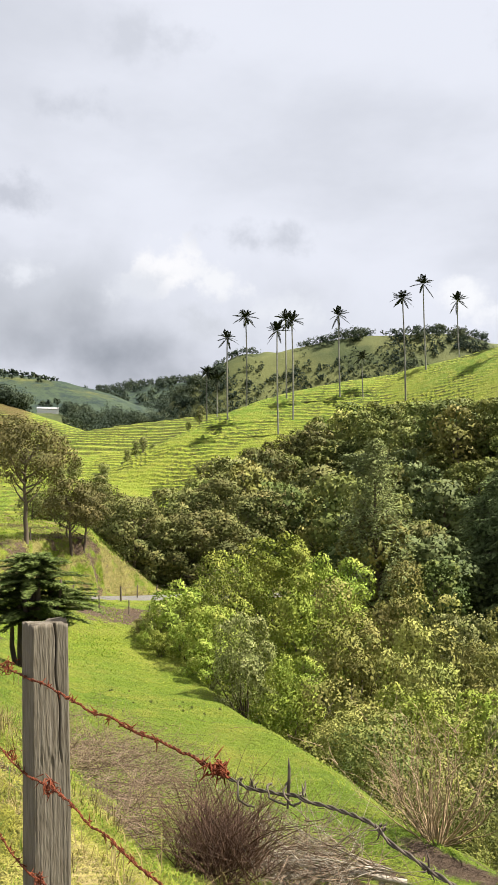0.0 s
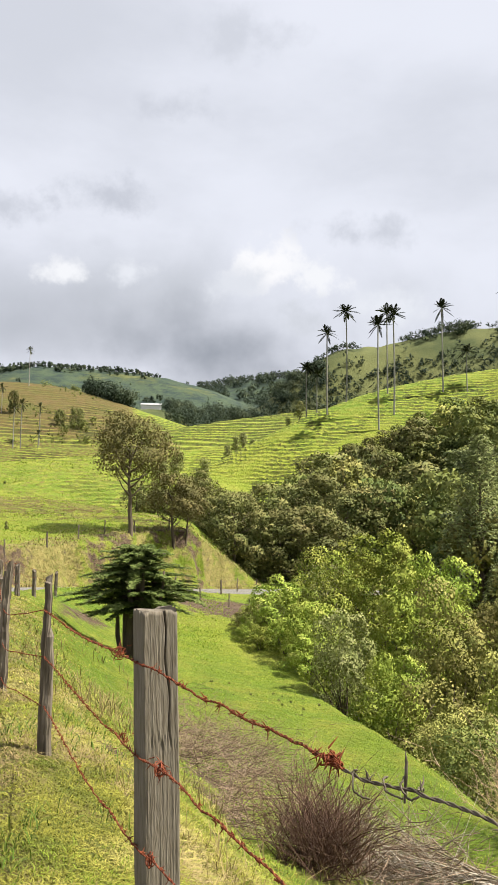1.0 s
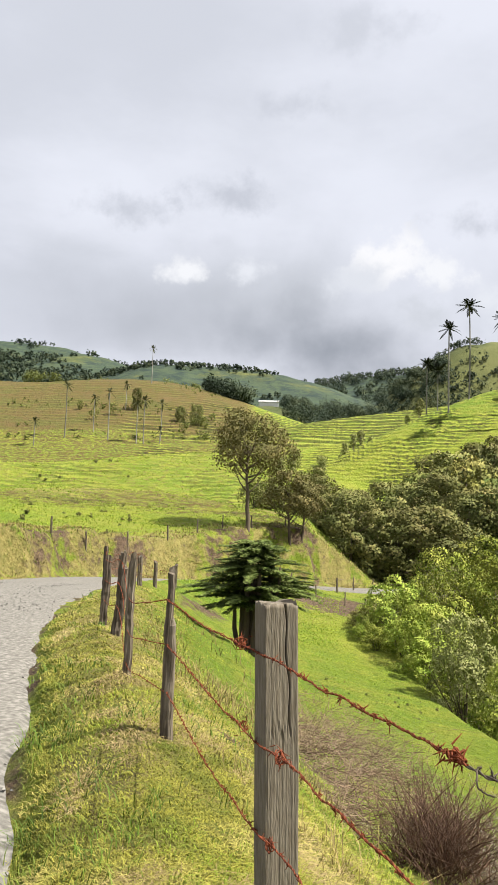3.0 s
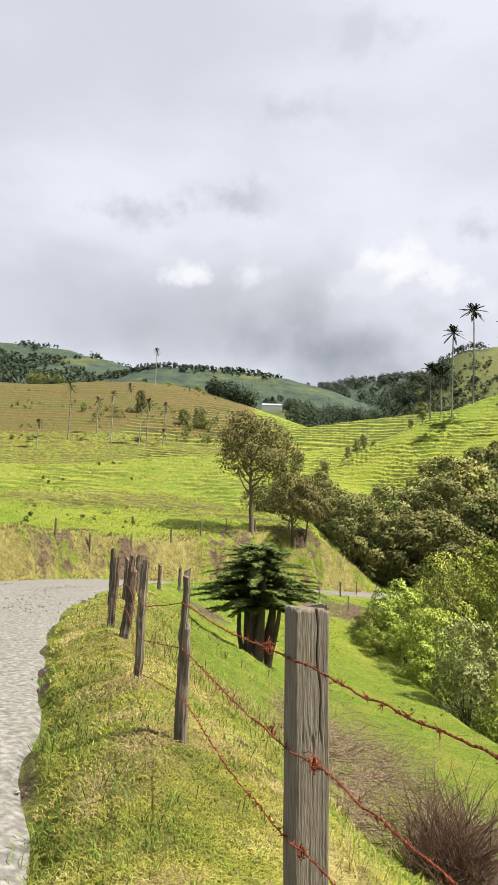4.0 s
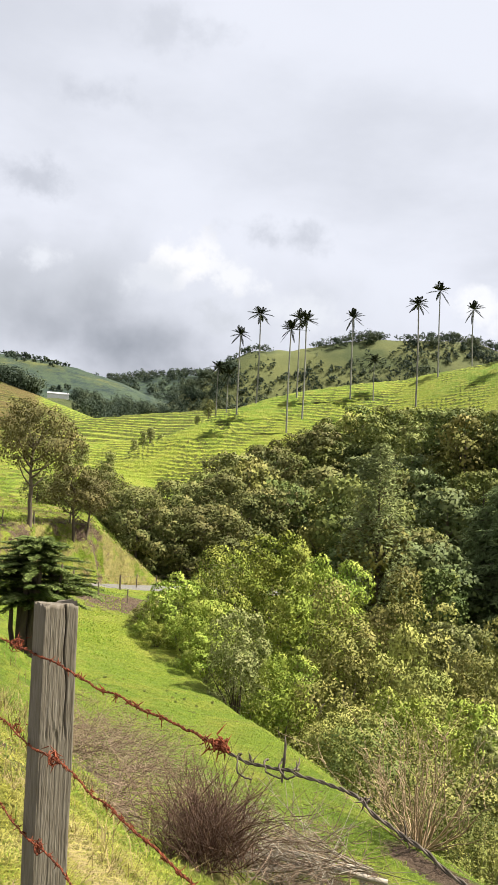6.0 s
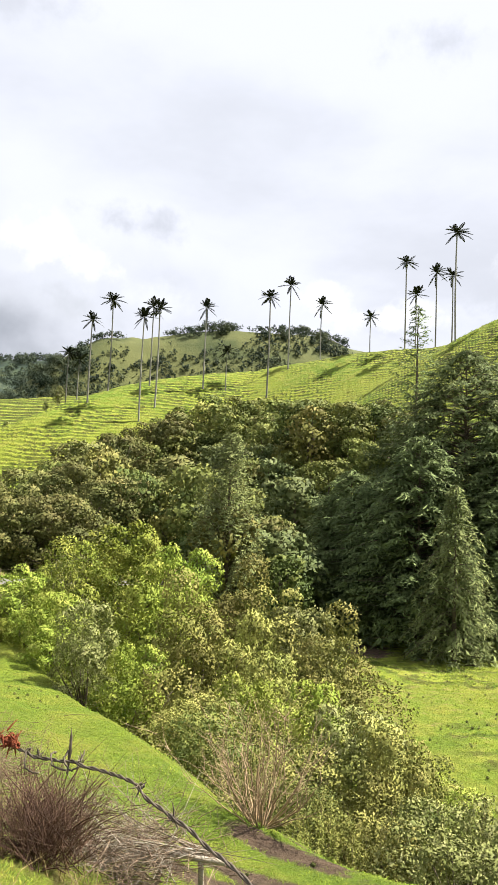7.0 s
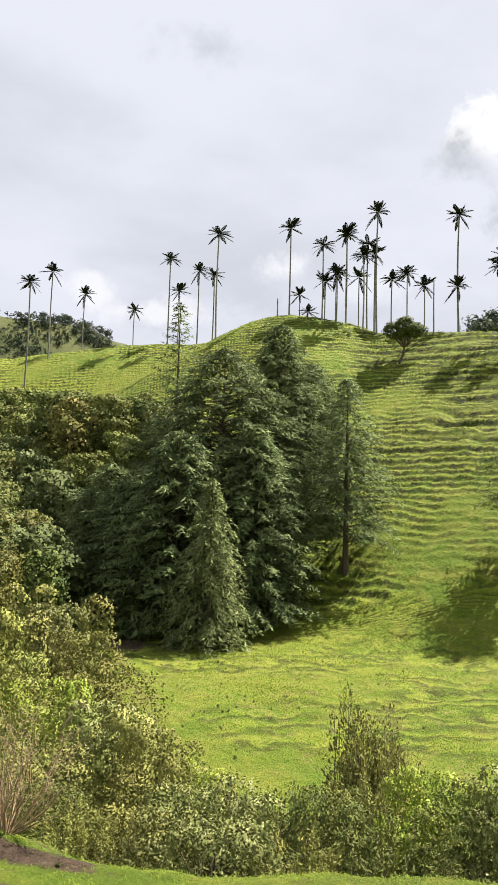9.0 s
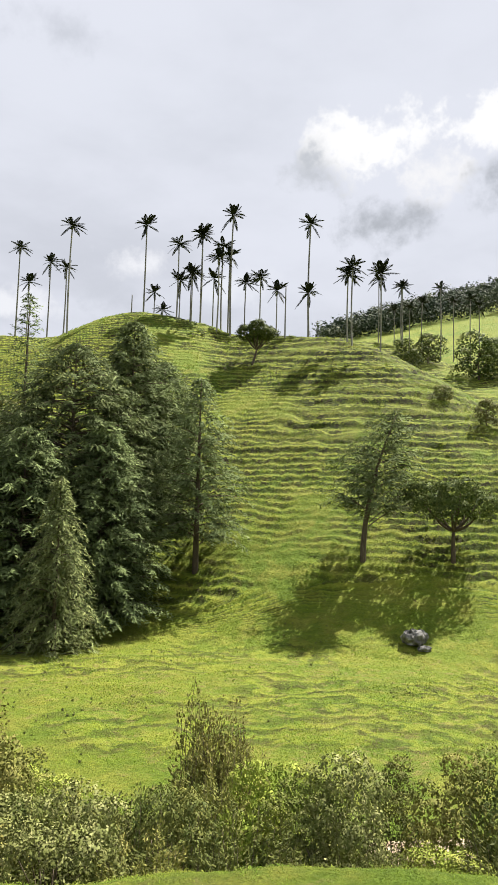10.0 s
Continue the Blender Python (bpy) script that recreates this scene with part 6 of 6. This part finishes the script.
# bare bush on the meadow edge
bare = []
for i in range(44):
    a, q = RB.uniform(0, 2 * np.pi), np.linspace(0, 1, 8)[:, None]
    L, out_ = RB.uniform(1.1, 2.2), RB.uniform(0.1, 1.0)
    d = unit(np.array([math.cos(a) * out_, math.sin(a) * out_, 1.0]))
    wig = np.cumsum(RB.normal(size=(8, 3)) * 0.075, 0) * q
    p = np.array([0.10 * math.cos(a), 0.10 * math.sin(a), -0.05]) + np.array([math.cos(a), math.sin(a), 0]) * 1.15 * out_ * (1 - (1 - q) ** 1.6) + np.array([0, 0, L]) * (1 - 0.3 * out_) * q + wig
    bare.append(tube(p, RB.uniform(0.009, 0.018) * (1.1 - 0.95 * q[:, 0]), 4))
    for k in range(8):
        j = RB.integers(2, 8)
        e = unit(d + RB.normal(size=3) * 0.7)
        e[2] = abs(e[2]) + 0.1
        w2 = np.cumsum(RB.normal(size=(5, 3)) * 0.02, 0)
        bare.append(tube(p[j] + e * RB.uniform(0.2, 0.65) * np.linspace(0, 1, 5)[:, None] + w2, 0.006 * np.array([1, 0.85, 0.65, 0.45, 0.2]), 3))
bush_bare = put("bare_bush", 3.36, 14.45, "leafless brown bush with fanned stems on the meadow edge", "bush", [("stem_mass", bare, "twig_warm")])
bush_bare.scale = (1.2, 1.2, 1.12)
bare_leaf = crown(np.random.default_rng(77), [((0, 0, 1.9), (1.1, 1.1, 0.6)), ((0.5, 0, 1.5), (0.8, 0.8, 0.6))], 90, 6, 0.07, 0.5, spread=0.15, inner=0.5)
tagged(part("leaf_spray", mesh("leaf_spray", *bare_leaf[:2], "leaf_olive"), bush_bare), kind="stuff")

# ---- fir with a flat layered crown in the meadow ----
RT = np.random.default_rng(31)
fx, fy = -6.85, 24.6
fir = thing("fir_tree", fx, fy, ground_z(fx, fy), "low fir with a flat layered dark green crown and several trunks", "conifer")
trunks = []
for dx, dy, tx, ty, r in ((0, 0, 0.05, 0, 0.20), (0.28, 0.1, 0.30, 0.1, 0.15), (-0.22, 0.0, -0.35, 0.1, 0.14), (0.12, -0.2, 0.2, -0.3, 0.13), (-0.40, 0.05, -0.65, 0, 0.07), (0.45, -0.1, 0.5, 0, 0.08), (-0.1, -0.15, -0.1, -0.2, 0.12)):
    q = np.linspace(0, 1, 7)[:, None]
    p = np.array([dx, dy, -0.2]) + np.array([tx, ty, 3.2]) * q + RT.normal(size=(7, 3)) * 0.03
    trunks.append(tube(p, 1.3 * r * (1.1 - 0.8 * q[:, 0]), 8, RT, 0.12))
C, Nn, Al, Ln = [], [], [], []
for tier in range(16):
    h = 1.65 + 2.1 * tier / 15 + RT.uniform(-0.08, 0.08)
    rad = np.interp(h, [1.7, 2.05, 2.4, 2.9, 3.4, 3.8], [1.5, 2.35, 2.15, 1.65, 1.2, 0.5])
    for k in range(12):
        a = RT.uniform(0, 2 * np.pi)
        L = rad * RT.uniform(0.45, 1.15)
        n = max(9, int(L / 0.055))
        s = np.linspace(0.2, 1, n)
        d, sd = np.array([math.cos(a), math.sin(a), 0]), np.array([-math.sin(a), math.cos(a), 0])
        p = np.array([0, 0, h + RT.uniform(-0.05, 0.05)]) + d * (s * L)[:, None] + np.array([0, 0, 1]) * (RT.uniform(0.05, 0.3) * L * s - RT.uniform(0.12, 0.26) * L * s ** 2)[:, None]
        trunks.append(tube(p[::4], 0.018 * np.linspace(1, 0.3, len(p[::4])), 4))
        for sg in (-1, 1):
            for m in range(3):
                ln = 0.34 * (1.15 - s * 0.75) * RT.uniform(0.6, 1.2, len(s))
                dr = unit(sd * sg * RT.uniform(0.5, 1) + d * 0.6 + RT.normal(size=(len(s), 3)) * 0.15)
                C.append(p + dr * (ln * 0.5)[:, None] + RT.normal(size=(len(s), 3)) * 0.015)
                Nn.append(unit(np.array([0, 0, 1.0]) + RT.normal(size=(len(s), 3)) * 0.18))
                Al.append(dr)
                Ln.append(ln)
Ln = np.concatenate(Ln)
v, f = leaves(np.vstack(C), np.vstack(Nn), np.vstack(Al), Ln, 0.038 + Ln * 0.11)
part("trunk", tubes_mesh("trunk", trunks, "bark"), fir)
part("crown", mesh("crown", v, f, "needle_fir"), fir)

# ---- slender trees on the bank ----
tall = tree_meshes(np.random.default_rng(41), "leaf_brown", "bark", trunk=0.50, lobes_n=15, count=7500, leaf=0.019, wide=0.33, lobe=0.72, loose=0.16)
small = tree_meshes(np.random.default_rng(43), "leaf_brown", "bark", trunk=0.45, lobes_n=11, count=4600, leaf=0.024, wide=0.36, lobe=0.8, loose=0.16)
plant(*tall, "slender_tree", "tree", "slender tree with an airy brownish green crown on the bank", -17.0, 59.2, 9.7, 20, 1.0)
plant(*small, "slender_tree", "tree", "slender leaning tree with a small airy crown on the bank", -14.4, 62.6, 6.3, 80, 1.1)
plant(*small, "slender_tree", "tree", "slender young tree with a small airy crown on the bank", -13.6, 63.6, 5.4, 200, 1.1)

# ---- trees and fences of the middle distance ----
RM = np.random.default_rng(61)
pale_kind = [tree_meshes(np.random.default_rng(140 + i), "leaf_pale", "bark_pale", trunk=0.2, lobes_n=9, count=1100, leaf=0.05, wide=0.20, lobe=0.8, loose=0.2) for i in range(2)]
for i in range(22):
    az, r = (RM.uniform(-14.5, -10.5), RM.uniform(105, 135)) if i < 9 else (RM.uniform(-9.5, -3.5), RM.uniform(150, 200))
    x, y = at(az, r)
    plant(*pale_kind[i % 2], "gully_tree", "tree", "slender pale grey-green young tree in the gully", x, y, RM.uniform(2.4, 4.8), RM.uniform(0, 360), 1.0, "gully trees")
ridge_kind = [tree_meshes(np.random.default_rng(155 + i), "leaf_deep", trunk=0.06, lobes_n=13, count=3000, leaf=0.046, wide=0.40, lobe=1.2) for i in range(3)]
round_kind = [tree_meshes(np.random.default_rng(150 + i), "leaf_tree", trunk=0.06, lobes_n=13, count=2200, leaf=0.055, wide=0.42, lobe=1.2) for i in range(3)]
for i, (x, y, h, w) in enumerate([(-22.9, 117.8, 4.6, 1.0), (-21.2, 75.5, 3.0, 1.1), (-19.5, 77, 2.6, 1.2), (-46.0, 88.8, 2.0, 1.6), (-44.6, 89.5, 1.5, 1.5), (-8.8, 72.5, 5.0, 1.0), (-10.6, 72.8, 4.6, 1.0), (-12.4, 76, 4.2, 1.0),
                                  (142.5, 106.9, 7.0, 1.2), (136.0, 108.5, 6.0, 1.1), (143.0, 93.8, 10.0, 1.2), (150.0, 92.0, 9.0, 1.2), (85.7, 61.5, 2.2, 1.4), (83.7, 53.5, 3.4, 1.1), (86, 51.0, 3.0, 1.1),
                                  (-78.0, 211.0, 6.5, 0.7), (-82.5, 210, 5.0, 0.7), (-99, 215, 7.0, 0.6), (132.0, 103, 5, 1.0), (38.5, 101, 5.5, 0.6)]):
    plant(*(ridge_kind if x > 100 else round_kind)[i % 3], "round_tree", "tree", "round dark green tree standing alone in the pasture", x, y, h, 77 * i, w, "pasture trees")


def umbrella_tree(rng, h, wide, mat, lean=0.0):
    pieces, lobes = [], []
    q = np.linspace(0, 1, 6)[:, None]
    base = np.array([0, 0, -0.3])
    fork = np.array([lean * h * 0.3, 0, h * 0.38])
    pieces.append(tube(base + (fork - base) * q + np.array([lean * 0.3, 0, 0]) * np.sin(np.pi * q), 0.030 * h * (1 - 0.35 * q[:, 0]), 8))
    for i in range(9):
        a = 2 * np.pi * i / 9 + rng.uniform(-0.2, 0.2)
        c = fork + np.array([math.cos(a) * wide * rng.uniform(0.18, 0.40), math.sin(a) * wide * rng.uniform(0.18, 0.40), h * rng.uniform(0.25, 0.45)])
        pieces.append(tube(fork + (c - fork) * q + np.array([0, 0, -0.06 * h]) * np.sin(np.pi * q), 0.022 * h * (1.05 - 0.8 * q[:, 0]), 5))
        lobes.append((c, (wide * 0.20, wide * 0.20, h * 0.15)))
    lobes.append((fork + np.array([0, 0, h * 0.45]), (wide * 0.25, wide * 0.25, h * 0.14)))
    v, f, n = foliage(rng, lobes, 6500, 0.30, 0.55, core=(0, 0, h * 0.4), loose=0.14)
    return mesh("crown", v, f, mat, normals=n), tubes_mesh("trunk", pieces, "bark")


for x, y, h, w, lean, seed, lab in ((60.7, 42.4, 7.9, 8.6, 0.0, 5, "dark umbrella-shaped tree on the hill slope"), (77.8, 93.2, 7.6, 6.6, 0.5, 6, "crooked umbrella-shaped tree near the hill crest")):
    ob = thing("umbrella_tree", x, y, ground_z(x, y), lab, "tree")
    c, t = umbrella_tree(np.random.default_rng(seed), h, w, "leaf_deep", lean)
    part("trunk", t, ob)
    part("crown", c, ob)
# yellowing sapling among the creek bushes
sap = [shoot_meshes(np.random.default_rng(160 + i), "leaf_olive", 34, 0.20, 0.028) for i in range(2)]
for i, (az, r, h) in enumerate(((38.0, 25.5, 6.0), (39.2, 26.0, 4.9), (37.3, 25.0, 4.2), (41.6, 25.5, 3.6))):
    plant(*sap[i % 2], "sapling", "tree", "slim yellow-green sapling rising from the creek bushes", *at(az, r), h, 70 * i, 1.0, "saplings at the creek")


def boulder(rng, size):
    bm = bmesh.new()
    bmesh.ops.create_icosphere(bm, subdivisions=4, radius=1.0)
    for v in bm.verts:
        n = v.co.normalized()
        k = 1 + 0.42 * noise.noise(n * 1.5 + Vector((3, 1, 2))) + 0.22 * noise.noise(n * 3.3) + 0.12 * abs(noise.noise(n * 6)) + 0.05 * noise.noise(n * 14)
        v.co = Vector((n.x * size[0], n.y * size[1], n.z * size[2])) * k
        v.co.z = max(v.co.z, -0.3 * size[2]) if v.co.z < 0 else v.co.z
    me = bpy.data.meshes.new("boulder")
    bm.to_mesh(me)
    bm.free()
    me.materials.append(M["rock"])
    return me


rx, ry = 50.5, 38.9
tagged(new("boulder", boulder(None, (1.05, 0.9, 0.95))), "weathered grey boulder lying in the meadow", "rock").matrix_basis = pose(rx, ry, ground_z(rx, ry) + 0.2, 0, 0, 40)
bld = tagged(new("boulder", boulder(None, (0.45, 0.4, 0.35))), "small grey boulder lying in the meadow", "rock")
bld.matrix_basis = pose(rx - 0.6, ry - 1.4, ground_z(rx - 0.6, ry - 1.4) + 0.05, 0, 0, 100)


def plain_fence(name, pts, h, r, label, drop=0.0):
    x0, y0 = pts[0]
    ob = thing(name, x0, y0, ground_z(x0, y0), label, "fence")
    iv = ob.matrix_basis.inverted()
    rng = np.random.default_rng(len(pts))
    tops = []
    for x, y in pts:
        k = part("post", split_post(rng, h + 0.2, r, 0, (rng.uniform(-0.05, 0.05), 0)), ob)
        g = ground_z(x, y)
        k.matrix_basis = iv @ pose(x, y, g - 0.2, 0, 0, rng.uniform(0, 90))
        tops.append((x, y, g + h))
    for dz in (0.1, 0.45):
        k = part("wire", tubes_mesh("wire", [tube(np.array(tops) - np.array([0, 0, dz]), 0.005, 4)], "steel"), ob)
        k.matrix_basis = iv
    return ob


plain_fence("field_fence", [(-20.7, 35.1), (-20.95, 39.4), (-21.1, 45.3), (-20.6, 50.8), (-19.6, 54.2), (-18.6, 57.2), (-17.0, 60.0), (-15.0, 63.5)], 1.0, 0.052, "field fence of thin grey posts above the road bank")
plain_fence("road_fence", [(-13.2, 41.0), (-13.0, 46.0), (-11.5, 51.0), (-9.15, 55.5), (-8.9, 62.0), (-7.6, 64.2), (-5.4, 66.5), (-2.5, 68.2)], 1.05, 0.055, "row of pale posts along the far bend of the road")
plain_fence("paddock_fence", [(-9.4, 48.8), (-7.5, 48.6), (-6.0, 47.0)], 0.85, 0.045, "short run of crooked posts beside the muddy patch")

# ---- farmhouse far up the valley ----
hx, hy = at(-14.8, 488)
farm = thing("farmhouse", hx, hy, ground_z(hx, hy), "long low white farmhouse among trees", "house", rz=14, scale=0.72)
for nm, sx, sy, z0, z1, mat in (("wall", 9, 3, 0, 3.2, "wall_white"),):
    v = np.array([(a * sx, b * sy, z) for z in (z0 - 2, z1) for a, b in ((-1, -1), (1, -1), (1, 1), (-1, 1))])
    f = np.array([(0, 1, 5, 4), (1, 2, 6, 5), (2, 3, 7, 6), (3, 0, 4, 7), (4, 5, 6, 7)])
    part(nm, mesh(nm, v, f, mat), farm)
v = np.array([(-9.6, -3.8, 3.1), (9.6, -3.8, 3.1), (9.6, 3.8, 3.1), (-9.6, 3.8, 3.1), (-9.2, 0, 5.0), (9.2, 0, 5.0)])
me = bpy.data.meshes.new("roof")
me.from_pydata(v.tolist(), [], [(0, 1, 5, 4), (2, 3, 4, 5), (1, 2, 5), (3, 0, 4), (3, 2, 1, 0)])
me.materials.append(M["roof_grey"])
part("roof", me, farm)


# ---- far woods ----
def woods(name, areas, mat, label, seed, leaf=1.0, clumps=7, per=9):
    """Trees too far to tell apart: (azimuth range, distance range, number, height range, patchiness)."""
    rng = np.random.default_rng(seed)
    lobes = []
    for a0, a1, r0, r1, n, h0, h1, patch in areas:
        az, r = rng.uniform(a0, a1, n * 3), rng.uniform(r0, r1, n * 3)
        x, y = r * np.sin(np.radians(az)), r * np.cos(np.radians(az))
        k = rng.random(n * 3) < step01(patch - 0.1, patch + 0.15, fbm(x / (0.08 * r1), y / (0.08 * r1), seed))
        x, y = x[k][:n], y[k][:n]
        z, _ = surface(x, y)
        h = rng.uniform(h0, h1, len(x))
        for X, Y, Z, H in zip(x, y, z, h):
            w = H * rng.uniform(0.35, 0.55)
            lobes.append(((X, Y, Z + H * 0.5), (w, w, H * 0.5)))
            lobes.append(((X + rng.uniform(-w, w) * 0.6, Y, Z + H * 0.4), (w * 0.7, w * 0.7, H * 0.4)))
    v, f, n = crown(rng, lobes, len(lobes) * clumps, per, leaf, 0.7, spread=0.5, up=0.35)
    tagged(new(name, mesh(name, v, f, mat, normals=n)), label, "woods", kind="stuff")


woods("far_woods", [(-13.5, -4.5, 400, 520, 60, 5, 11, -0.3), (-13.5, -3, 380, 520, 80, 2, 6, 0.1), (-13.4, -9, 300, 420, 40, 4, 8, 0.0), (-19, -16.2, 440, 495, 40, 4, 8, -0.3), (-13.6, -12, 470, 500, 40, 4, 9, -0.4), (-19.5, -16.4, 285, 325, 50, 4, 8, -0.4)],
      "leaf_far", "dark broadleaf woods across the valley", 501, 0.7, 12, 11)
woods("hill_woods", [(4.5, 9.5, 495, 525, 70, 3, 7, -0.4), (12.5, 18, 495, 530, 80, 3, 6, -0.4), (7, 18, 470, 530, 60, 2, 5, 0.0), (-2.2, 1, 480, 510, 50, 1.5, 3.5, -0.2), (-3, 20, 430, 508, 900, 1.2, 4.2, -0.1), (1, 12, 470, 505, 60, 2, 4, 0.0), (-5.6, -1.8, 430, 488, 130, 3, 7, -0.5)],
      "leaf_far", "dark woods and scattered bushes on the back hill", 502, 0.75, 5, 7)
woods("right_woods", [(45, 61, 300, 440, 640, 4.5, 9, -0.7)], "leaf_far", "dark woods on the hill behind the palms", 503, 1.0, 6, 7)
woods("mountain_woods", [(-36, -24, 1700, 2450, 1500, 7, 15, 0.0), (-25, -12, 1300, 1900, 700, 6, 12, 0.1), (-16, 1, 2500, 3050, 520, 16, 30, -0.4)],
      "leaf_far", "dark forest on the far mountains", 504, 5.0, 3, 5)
woods("heath_bushes", [(-34, -18, 205, 300, 300, 0.3, 1.1, -0.1), (-30, -19, 205, 240, 10, 2.0, 3.5, -0.4), (-33, -20, 292, 330, 60, 2.5, 5, -0.2)], "leaf_dark", "scattered bushes on the brown hill", 505, 0.32, 6, 10)
woods("field_weeds", [(-33, -13, 50, 70, 26, 0.12, 0.35, 0.1), (-33, -15, 88, 140, 14, 0.3, 0.6, 0.1)], "leaf_tree", "low dark weeds dotted over the pasture", 506, 0.16, 6, 8)
woods("meadow_weeds", [(20, 61, 34, 68, 220, 0.04, 0.12, 0.0), (-12, 30, 8, 30, 120, 0.03, 0.08, 0.0)], "leaf_tree", "dark tufts of weeds dotted over the meadow", 507, 0.07, 5, 7)
